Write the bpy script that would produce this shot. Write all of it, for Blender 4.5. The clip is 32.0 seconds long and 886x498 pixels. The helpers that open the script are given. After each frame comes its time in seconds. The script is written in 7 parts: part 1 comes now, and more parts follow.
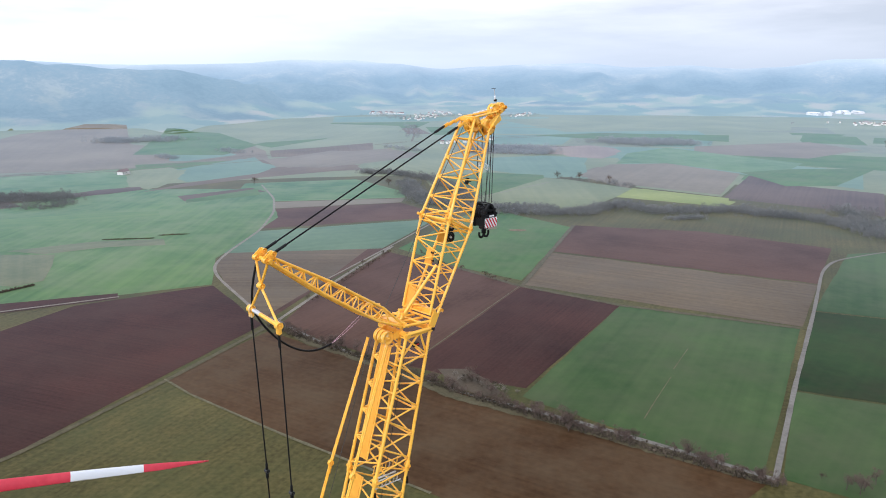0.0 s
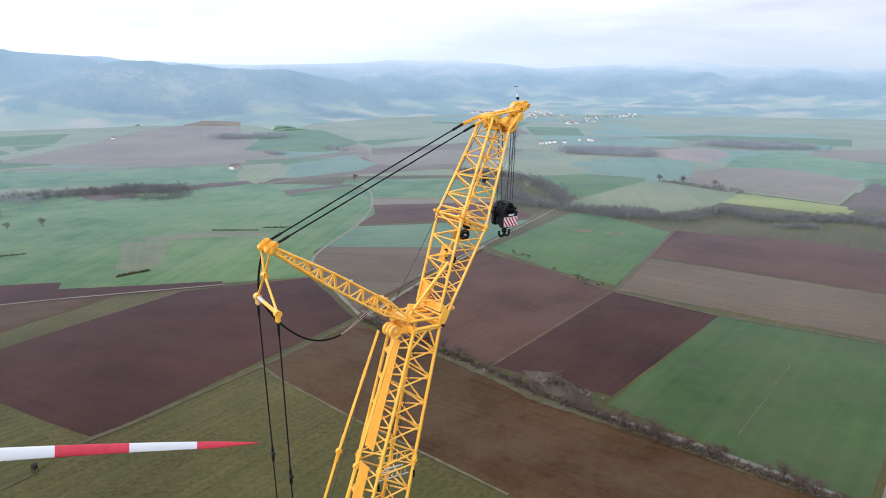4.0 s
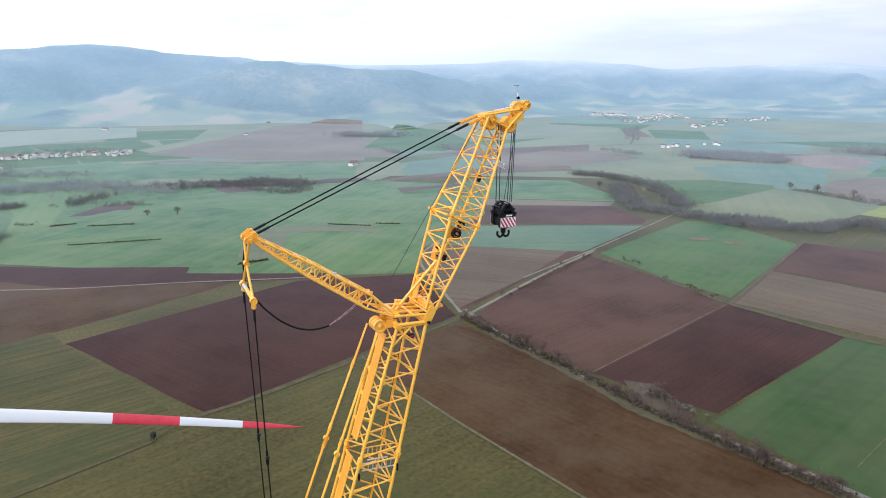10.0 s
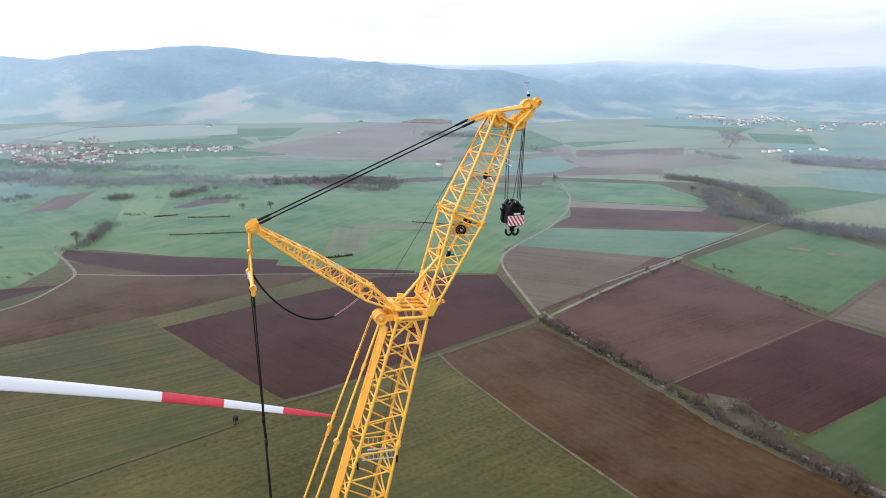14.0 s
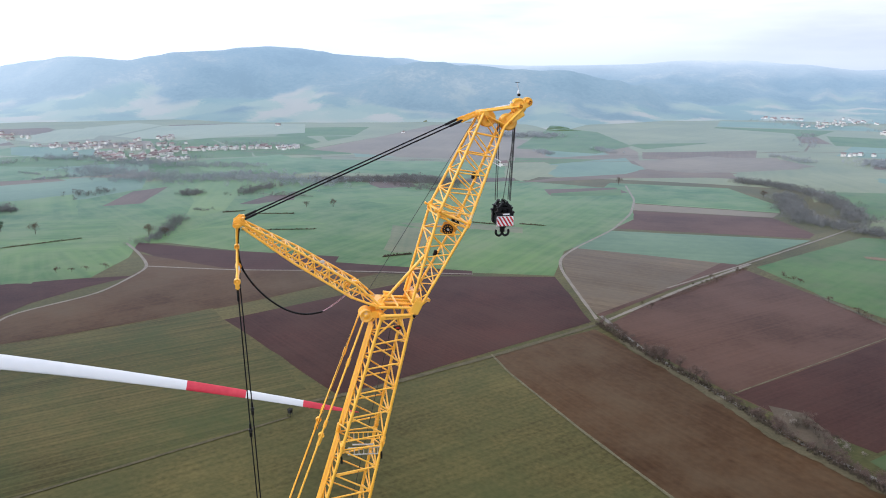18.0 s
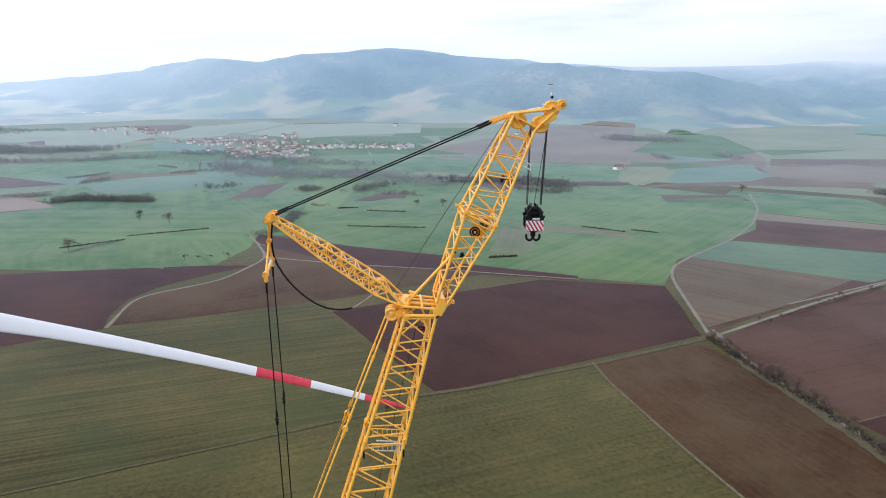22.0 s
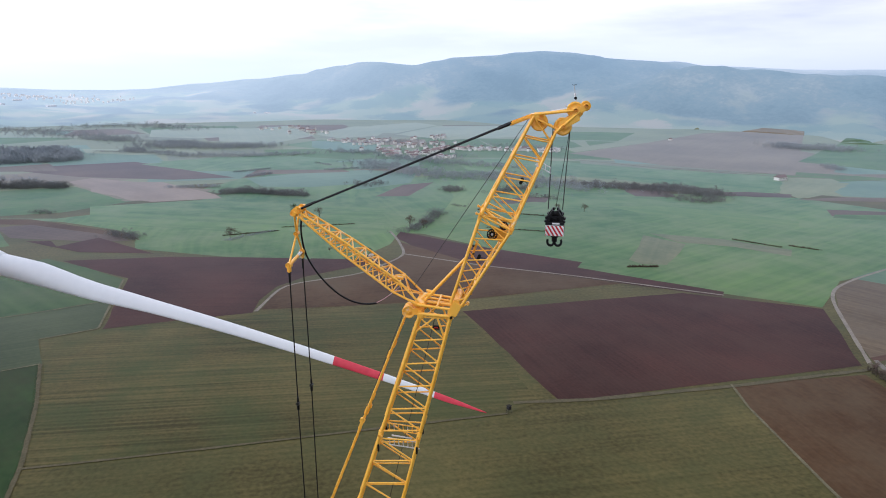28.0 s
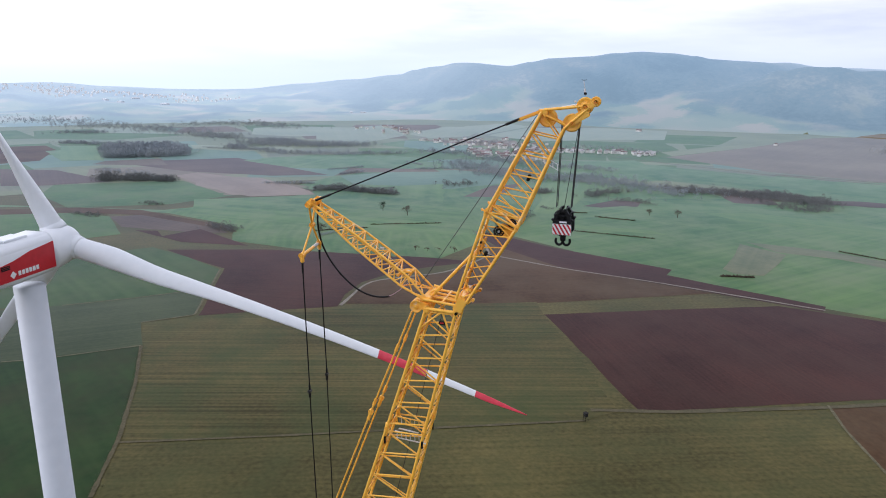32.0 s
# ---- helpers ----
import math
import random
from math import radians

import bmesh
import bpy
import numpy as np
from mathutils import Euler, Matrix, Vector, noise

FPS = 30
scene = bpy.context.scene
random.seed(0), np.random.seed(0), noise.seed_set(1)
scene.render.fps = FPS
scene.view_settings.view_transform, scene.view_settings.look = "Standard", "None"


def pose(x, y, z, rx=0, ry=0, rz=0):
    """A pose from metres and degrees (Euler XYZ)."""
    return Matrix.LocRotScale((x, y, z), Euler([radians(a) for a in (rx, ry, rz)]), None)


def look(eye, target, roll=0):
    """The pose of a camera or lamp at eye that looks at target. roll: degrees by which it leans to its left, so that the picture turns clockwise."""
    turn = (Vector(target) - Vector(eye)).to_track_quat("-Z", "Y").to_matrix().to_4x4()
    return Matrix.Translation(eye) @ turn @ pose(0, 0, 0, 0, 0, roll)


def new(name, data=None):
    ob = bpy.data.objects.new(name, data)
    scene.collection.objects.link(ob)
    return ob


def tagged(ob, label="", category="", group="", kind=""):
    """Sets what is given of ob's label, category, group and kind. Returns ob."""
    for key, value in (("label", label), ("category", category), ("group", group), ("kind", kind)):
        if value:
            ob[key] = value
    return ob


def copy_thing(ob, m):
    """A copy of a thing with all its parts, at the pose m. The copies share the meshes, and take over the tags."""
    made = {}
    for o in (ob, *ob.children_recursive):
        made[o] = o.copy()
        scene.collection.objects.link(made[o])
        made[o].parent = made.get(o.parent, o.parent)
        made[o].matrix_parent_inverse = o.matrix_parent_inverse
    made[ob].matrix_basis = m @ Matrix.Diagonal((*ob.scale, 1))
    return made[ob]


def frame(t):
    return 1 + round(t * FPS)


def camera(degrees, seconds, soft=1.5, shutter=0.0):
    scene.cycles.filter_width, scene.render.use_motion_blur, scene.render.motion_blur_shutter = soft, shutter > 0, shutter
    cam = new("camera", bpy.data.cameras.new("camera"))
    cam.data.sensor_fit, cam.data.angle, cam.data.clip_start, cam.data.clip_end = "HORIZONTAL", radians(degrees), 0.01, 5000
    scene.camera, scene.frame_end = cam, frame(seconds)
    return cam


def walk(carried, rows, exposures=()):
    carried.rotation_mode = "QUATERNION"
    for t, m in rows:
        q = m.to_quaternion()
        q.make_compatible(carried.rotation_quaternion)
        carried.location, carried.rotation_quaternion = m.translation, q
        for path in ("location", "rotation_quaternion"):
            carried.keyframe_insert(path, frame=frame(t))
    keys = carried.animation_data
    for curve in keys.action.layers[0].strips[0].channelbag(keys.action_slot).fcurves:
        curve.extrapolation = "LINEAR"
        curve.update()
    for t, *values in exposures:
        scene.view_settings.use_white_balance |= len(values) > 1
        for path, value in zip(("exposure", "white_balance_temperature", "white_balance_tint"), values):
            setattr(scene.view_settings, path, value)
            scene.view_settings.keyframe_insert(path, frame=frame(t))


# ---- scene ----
cam = camera(64.8, 32.0, soft=1.0)
PATH = [
    (0, (3.179, -34.687, 171.559), (3.179, -15.320, 166.566), -0.04),
    (0.5, (3.737, -34.701, 171.519), (3.332, -15.338, 166.527), -0.06),
    (1, (4.320, -34.707, 171.483), (3.473, -15.357, 166.496), -0.07),
    (1.5, (4.897, -34.693, 171.475), (3.672, -15.363, 166.487), -0.06),
    (2, (5.481, -34.670, 171.470), (3.903, -15.364, 166.490), -0.07),
    (2.5, (6.053, -34.643, 171.461), (4.168, -15.366, 166.476), -0.06),
    (3, (6.617, -34.607, 171.457), (4.434, -15.362, 166.469), -0.05),
    (3.5, (7.184, -34.559, 171.454), (4.707, -15.351, 166.461), -0.05),
    (5.5, (9.514, -34.303, 171.428), (5.903, -15.277, 166.432), -0.07),
    (6, (10.083, -34.218, 171.426), (6.205, -15.244, 166.432), -0.06),
    (6.5, (10.625, -34.117, 171.418), (6.504, -15.195, 166.418), -0.06),
    (7, (11.168, -33.998, 171.406), (6.788, -15.134, 166.411), -0.06),
    (7.5, (11.720, -33.868, 171.396), (7.088, -15.064, 166.401), -0.05),
    (8, (12.274, -33.734, 171.383), (7.400, -14.990, 166.392), -0.03),
    (8.5, (12.836, -33.599, 171.369), (7.696, -14.924, 166.387), -0.03),
    (9, (13.399, -33.466, 171.359), (7.975, -14.870, 166.380), -0.03),
    (9.5, (13.921, -33.343, 171.353), (8.262, -14.818, 166.373), -0.00),
    (10, (14.440, -33.215, 171.365), (8.502, -14.778, 166.381), 0.03),
    (10.5, (14.982, -33.071, 171.385), (8.749, -14.733, 166.401), 0.03),
    (11, (15.537, -32.914, 171.397), (9.011, -14.679, 166.406), 0.03),
    (11.5, (16.091, -32.744, 171.389), (9.258, -14.622, 166.401), 0.03),
    (12, (16.643, -32.563, 171.364), (9.517, -14.553, 166.376), 0.04),
    (12.5, (17.191, -32.374, 171.323), (9.783, -14.477, 166.340), 0.05),
    (13, (17.734, -32.177, 171.270), (10.035, -14.400, 166.300), 0.04),
    (13.5, (18.272, -31.966, 171.227), (10.304, -14.309, 166.254), 0.08),
    (14, (18.792, -31.752, 171.193), (10.545, -14.225, 166.215), 0.12),
    (14.5, (19.282, -31.536, 171.174), (10.776, -14.134, 166.192), 0.18),
    (16.5, (21.170, -30.641, 171.131), (12.050, -13.551, 166.155), 0.16),
    (17, (21.626, -30.398, 171.136), (12.341, -13.394, 166.172), 0.13),
    (17.5, (22.096, -30.123, 171.154), (12.573, -13.252, 166.185), 0.13),
    (18, (22.562, -29.830, 171.152), (12.732, -13.138, 166.178), 0.14),
    (18.5, (23.008, -29.527, 171.135), (12.878, -13.014, 166.163), 0.12),
    (19, (23.456, -29.204, 171.118), (13.019, -12.882, 166.152), 0.13),
    (19.5, (23.943, -28.854, 171.124), (13.206, -12.727, 166.159), 0.11),
    (20, (24.435, -28.498, 171.131), (13.379, -12.589, 166.162), 0.11),
    (20.5, (24.919, -28.143, 171.138), (13.541, -12.463, 166.172), 0.13),
    (21, (25.394, -27.783, 171.152), (13.666, -12.363, 166.187), 0.17),
    (21.5, (25.867, -27.411, 171.164), (13.773, -12.273, 166.209), 0.16),
    (22, (26.316, -27.039, 171.180), (13.894, -12.167, 166.230), 0.17),
    (22.5, (26.737, -26.670, 171.205), (14.042, -12.027, 166.262), 0.17),
    (23, (27.148, -26.302, 171.219), (14.233, -11.855, 166.274), 0.17),
    (23.5, (27.595, -25.921, 171.206), (14.407, -11.719, 166.269), 0.20),
    (24, (28.039, -25.533, 171.183), (14.571, -11.596, 166.249), 0.23),
    (24.5, (28.468, -25.140, 171.161), (14.741, -11.452, 166.241), 0.23),
    (25, (28.879, -24.730, 171.141), (14.918, -11.278, 166.227), 0.23),
    (25.5, (29.269, -24.300, 171.121), (15.098, -11.066, 166.218), 0.24),
    (27.5, (30.766, -22.481, 171.070), (15.700, -10.266, 166.189), 0.24),
    (28, (31.110, -22.030, 171.047), (15.840, -10.074, 166.163), 0.23),
    (28.5, (31.436, -21.572, 171.013), (15.971, -9.865, 166.137), 0.24),
    (29, (31.768, -21.098, 170.972), (16.108, -9.649, 166.105), 0.29),
    (29.5, (32.096, -20.621, 170.926), (16.249, -9.435, 166.055), 0.28),
    (30, (32.414, -20.150, 170.881), (16.383, -9.226, 166.014), 0.32),
    (30.5, (32.713, -19.677, 170.850), (16.506, -9.019, 165.980), 0.29),
    (31, (33.005, -19.201, 170.811), (16.624, -8.811, 165.941), 0.33),
    (31.5, (33.309, -18.731, 170.779), (16.762, -8.609, 165.905), 0.35),
    (32, (33.625, -18.265, 170.752), (16.914, -8.416, 165.880), 0.38),
]
walk(cam, [(t, look(eye, target, roll)) for t, eye, target, roll in PATH], [(0.0, -0.13, 5860, 15), (12.0, -0.12, 5860, 15), (22.0, -0.28, 5860, 16), (32.0, -0.5, 5860, 18)])

# ---- overcast sky and a soft, low sun ----
SUN_HIGH, SUN_TURN = 36.0, 212.0
world = bpy.data.worlds.new("overcast_sky")
scene.world = world
world.use_nodes = True
wn, wl = world.node_tree.nodes, world.node_tree.links
wn.clear()
w_out = wn.new("ShaderNodeOutputWorld")
w_bg = wn.new("ShaderNodeBackground")
w_sky = wn.new("ShaderNodeTexSky")
w_sky.sky_type = "NISHITA"
w_sky.sun_disc = False
w_sky.sun_elevation, w_sky.sun_rotation = radians(SUN_HIGH), radians(SUN_TURN)
w_dim = wn.new("ShaderNodeMix")
w_dim.data_type, w_dim.blend_type = "RGBA", "MULTIPLY"
w_dim.inputs["Factor"].default_value = 1.0
w_dim.inputs["B"].default_value = (0.1, 0.1, 0.1, 1)
w_co = wn.new("ShaderNodeTexCoord")
w_map = wn.new("ShaderNodeMapping")
w_map.inputs["Scale"].default_value = (1.0, 1.0, 7.0)
w_noise = wn.new("ShaderNodeTexNoise")
w_noise.inputs["Scale"].default_value = 2.6
w_noise.inputs["Detail"].default_value = 6.0
w_noise.inputs["Roughness"].default_value = 0.55
w_ramp = wn.new("ShaderNodeValToRGB")
w_ramp.color_ramp.elements[0].position, w_ramp.color_ramp.elements[0].color = 0.36, (1.14, 1.18, 1.22, 1)
w_ramp.color_ramp.elements[1].position, w_ramp.color_ramp.elements[1].color = 0.6, (1.68, 1.68, 1.68, 1)
w_sep = wn.new("ShaderNodeSeparateXYZ")
w_high = wn.new("ShaderNodeMapRange")
w_high.inputs["From Min"].default_value, w_high.inputs["From Max"].default_value = -0.01, 0.1
w_low = wn.new("ShaderNodeMix")
w_low.data_type = "RGBA"
w_low.inputs["A"].default_value = (1.06, 1.19, 1.3, 1)
w_mix = wn.new("ShaderNodeMix")
w_mix.data_type = "RGBA"
w_mix.inputs["Factor"].default_value = 0.9
wl.new(w_co.outputs["Generated"], w_map.inputs["Vector"])
wl.new(w_map.outputs["Vector"], w_noise.inputs["Vector"])
wl.new(w_noise.outputs["Fac"], w_ramp.inputs["Fac"])
wl.new(w_co.outputs["Generated"], w_sep.inputs["Vector"])
wl.new(w_sep.outputs["Z"], w_high.inputs["Value"])
wl.new(w_high.outputs["Result"], w_low.inputs["Factor"])
wl.new(w_ramp.outputs["Color"], w_low.inputs["B"])
wl.new(w_sky.outputs["Color"], w_dim.inputs["A"])
wl.new(w_dim.outputs["Result"], w_mix.inputs["A"])
wl.new(w_low.outputs["Result"], w_mix.inputs["B"])
# the cloud is thinner and brighter towards the sun's side
w_side = wn.new("ShaderNodeVectorMath")
w_side.operation = "DOT_PRODUCT"
w_side.inputs[1].default_value = (-0.9, -0.43, 0.0)
w_gain = wn.new("ShaderNodeMath")
w_gain.operation = "MULTIPLY_ADD"
w_gain.inputs[1].default_value, w_gain.inputs[2].default_value = 0.36, 1.0
wl.new(w_co.outputs["Generated"], w_side.inputs[0])
wl.new(w_side.outputs["Value"], w_gain.inputs[0])
wl.new(w_gain.outputs[0], w_bg.inputs["Strength"])
wl.new(w_mix.outputs["Result"], w_bg.inputs["Color"])
wl.new(w_bg.outputs["Background"], w_out.inputs["Surface"])

sun = new("sun", bpy.data.lights.new("sun", "SUN"))
sun.data.energy, sun.data.angle, sun.data.color = 1.5, radians(11), (1.0, 0.95, 0.87)
# the sun stands in the south-west, behind thin cloud
sa, sh = radians(SUN_TURN), radians(SUN_HIGH)
sun.matrix_world = look(Vector((math.sin(sa) * math.cos(sh), math.cos(sa) * math.cos(sh), math.sin(sh))) * 400, (0, 0, 0))


# ---- materials ----
def surface(name, dark, light, big=0.02, fine=0.6, rough=0.9, bump=0.0, gloss=0.3, sheen=0.0, metal=0.0,
            rows=None, rows_depth=0.25, spread=(0.3, 0.7), each=0.0, stretch=(1, 1, 1), mix=0.5, drift=None, drift_scale=0.018, drift_at=(0.42, 0.68)):
    """A worn surface: two scales of noise between two colours; rows: (turn in degrees, metres) of tillage lines."""
    m = bpy.data.materials.new(name)
    m.use_nodes = True
    n, l = m.node_tree.nodes, m.node_tree.links
    b = n["Principled BSDF"]
    geo = n.new("ShaderNodeNewGeometry")
    mp = n.new("ShaderNodeMapping")
    mp.inputs["Scale"].default_value = stretch
    l.new(geo.outputs["Position"], mp.inputs["Vector"])
    n1, n2 = n.new("ShaderNodeTexNoise"), n.new("ShaderNodeTexNoise")
    n1.inputs["Scale"].default_value, n2.inputs["Scale"].default_value = big, fine
    n1.inputs["Detail"].default_value, n2.inputs["Detail"].default_value = 5.0, 5.0
    l.new(mp.outputs["Vector"], n1.inputs["Vector"])
    l.new(mp.outputs["Vector"], n2.inputs["Vector"])
    both = n.new("ShaderNodeMix")
    both.data_type = "FLOAT"
    both.inputs["Factor"].default_value = mix
    l.new(n1.outputs["Fac"], both.inputs["A"])
    l.new(n2.outputs["Fac"], both.inputs["B"])
    value = both.outputs["Result"]
    if rows:
        turned = n.new("ShaderNodeVectorRotate")
        turned.rotation_type = "Z_AXIS"
        turned.inputs["Angle"].default_value = -radians(rows[0])
        l.new(geo.outputs["Position"], turned.inputs["Vector"])
        drawn = n.new("ShaderNodeMapping")
        drawn.inputs["Scale"].default_value = (0.012 / rows[1], 1.0 / rows[1], 1.0)
        l.new(turned.outputs["Vector"], drawn.inputs["Vector"])
        w = n.new("ShaderNodeTexNoise")
        w.inputs["Scale"].default_value = 1.0
        w.inputs["Detail"].default_value = 3.0
        l.new(drawn.outputs["Vector"], w.inputs["Vector"])
        add = n.new("ShaderNodeMix")
        add.data_type = "FLOAT"
        add.inputs["Factor"].default_value = rows_depth
        l.new(value, add.inputs["A"])
        l.new(w.outputs["Fac"], add.inputs["B"])
        value = add.outputs["Result"]
    if each:
        info = n.new("ShaderNodeObjectInfo")
        shift = n.new("ShaderNodeMath")
        shift.operation = "MULTIPLY_ADD"
        shift.inputs[1].default_value = each
        l.new(info.outputs["Random"], shift.inputs[0])
        l.new(value, shift.inputs[2])
        value = shift.outputs[0]
    ramp = n.new("ShaderNodeValToRGB")
    ramp.color_ramp.elements[0].position, ramp.color_ramp.elements[0].color = spread[0], (*dark, 1)
    ramp.color_ramp.elements[1].position, ramp.color_ramp.elements[1].color = spread[1] + each, (*light, 1)
    l.new(value, ramp.inputs["Fac"])
    colour = ramp.outputs["Color"]
    if drift:
        # ragged patches of another growth
        n3 = n.new("ShaderNodeTexNoise")
        n3.inputs["Scale"].default_value, n3.inputs["Detail"].default_value, n3.inputs["Roughness"].default_value = drift_scale, 9.0, 0.68
        l.new(geo.outputs["Position"], n3.inputs["Vector"])
        where = n.new("ShaderNodeMapRange")
        where.inputs["From Min"].default_value, where.inputs["From Max"].default_value = drift_at
        where.inputs["To Max"].default_value = 0.75
        l.new(n3.outputs["Fac"], where.inputs["Value"])
        blend = n.new("ShaderNodeMix")
        blend.data_type = "RGBA"
        l.new(where.outputs["Result"], blend.inputs["Factor"])
        l.new(colour, blend.inputs["A"])
        blend.inputs["B"].default_value = (*drift, 1)
        colour = blend.outputs["Result"]
    l.new(colour, b.inputs["Base Color"])
    b.inputs["Roughness"].default_value = rough
    b.inputs["Metallic"].default_value = metal
    b.inputs["Specular IOR Level"].default_value = gloss
    # bluish sheen at grazing angles stands in for distance haze
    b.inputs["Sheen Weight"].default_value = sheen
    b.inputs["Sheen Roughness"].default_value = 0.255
    haze_tint = [0.78 * h + 0.2 * c / max(light) for h, c in zip((0.54, 0.76, 1.1), light)]
    b.inputs["Sheen Tint"].default_value = (*haze_tint, 1)
    if bump:
        bp = n.new("ShaderNodeBump")
        bp.inputs["Strength"].default_value = bump
        bp.inputs["Distance"].default_value = 0.3
        l.new(n2.outputs["Fac"], bp.inputs["Height"])
        l.new(bp.outputs["Normal"], b.inputs["Normal"])
    return m


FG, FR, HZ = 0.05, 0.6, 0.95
# crops and soils: dark and light colour, size of the broad and the fine patches, width and depth of the tillage lines,
# share of haze sheen
SOILS = {
    "olive": ("drilled_winter_grass", (0.037, 0.033, 0.0095), (0.112, 0.093, 0.033), 0.01, 0.45, 2.3, 0.42, 0.36),
    "green": ("spring_green_crop", (0.026, 0.078, 0.013), (0.104, 0.17, 0.045), 0.0045, 0.04, 9.0, 0.3, 0.6),
    "green2": ("young_wheat", (0.026, 0.056, 0.015), (0.064, 0.1, 0.034), 0.008, 0.1, 8.0, 0.28, 0.42),
    "green3": ("green_pasture", (0.034, 0.084, 0.019), (0.08, 0.138, 0.04), 0.012, 0.1, 8.0, 0.2, 0.46),
    "pasture": ("worn_pasture", (0.03, 0.042, 0.015), (0.062, 0.074, 0.032), 0.012, 0.3, 3.0, 0.25, 0.5),
    "scrub": ("grey_scrub_grass", (0.058, 0.046, 0.031), (0.115, 0.09, 0.062), 0.03, 0.6, 3.0, 0.1, 0.4),
    "green4": ("dark_clover", (0.011, 0.03, 0.007), (0.03, 0.055, 0.015), 0.012, 0.15, 6.0, 0.2, 0.3),
    "teal": ("bluish_winter_barley", (0.062, 0.105, 0.048), (0.11, 0.16, 0.08), 0.008, 0.1, 9.0, 0.2, 0.72),
    "plough": ("ploughed_loam", (0.023, 0.0087, 0.0062), (0.066, 0.0275, 0.0195), 0.010, 0.5, 1.6, 0.2, 0.3),
    "plough2": ("harrowed_loam", (0.047, 0.0225, 0.013), (0.1, 0.052, 0.033), 0.009, 0.35, 2.4, 0.22, 0.36),
    "brown": ("rolled_brown_soil", (0.038, 0.0185, 0.0065), (0.09, 0.05, 0.022), 0.009, 0.3, 2.6, 0.18, 0.3),
    "stubble": ("stubble", (0.078, 0.054, 0.029), (0.146, 0.108, 0.064), 0.008, 0.25, 4.0, 0.28, 0.46),
    "tan": ("tan_fallow", (0.085, 0.1, 0.042), (0.145, 0.145, 0.07), 0.02, 0.2, 6.0, 0.25, 0.62),
    "pink": ("reddish_fallow", (0.128, 0.106, 0.068), (0.185, 0.154, 0.102), 0.006, 0.08, 12.0, 0.2, 0.48),
    "redsoil": ("red_soil", (0.165, 0.122, 0.08), (0.24, 0.182, 0.125), 0.01, 0.15, 8.0, 0.15, 0.6),
    "pale": ("pale_meadow", (0.104, 0.124, 0.046), (0.168, 0.176, 0.076), 0.006, 0.08, 12.0, 0.25, 0.62),
    # far ploughland, its red soil greyed to paint in distance haze
    "dun": ("hazed_ploughland", (0.06, 0.041, 0.029), (0.112, 0.08, 0.058), 0.008, 0.25, 4.0, 0.25, 0.4),
    "sward": ("light_sward", (0.062, 0.125, 0.03), (0.128, 0.182, 0.055), 0.006, 0.06, 10.0, 0.25, 0.6),
    # western meadows, base colour lightened to paint in the haze
    "hay": ("haze_paled_meadow", (0.14, 0.158, 0.065), (0.205, 0.215, 0.105), 0.006, 0.08, 12.0, 0.25, 0.78),
    "yellow": ("mustard_crop", (0.15, 0.185, 0.04), (0.24, 0.26, 0.07), 0.01, 0.12, 8.0, 0.15, 0.5),
}
DRIFT = {"olive": (0.036, 0.054, 0.017), "green": (0.135, 0.165, 0.075), "green2": (0.07, 0.085, 0.04), "plough": (0.056, 0.029, 0.021),
         "plough2": (0.088, 0.05, 0.035), "brown": (0.08, 0.057, 0.032), "green4": (0.034, 0.032, 0.014), "stubble": (0.1, 0.08, 0.055), "green3": (0.1, 0.12, 0.055)}
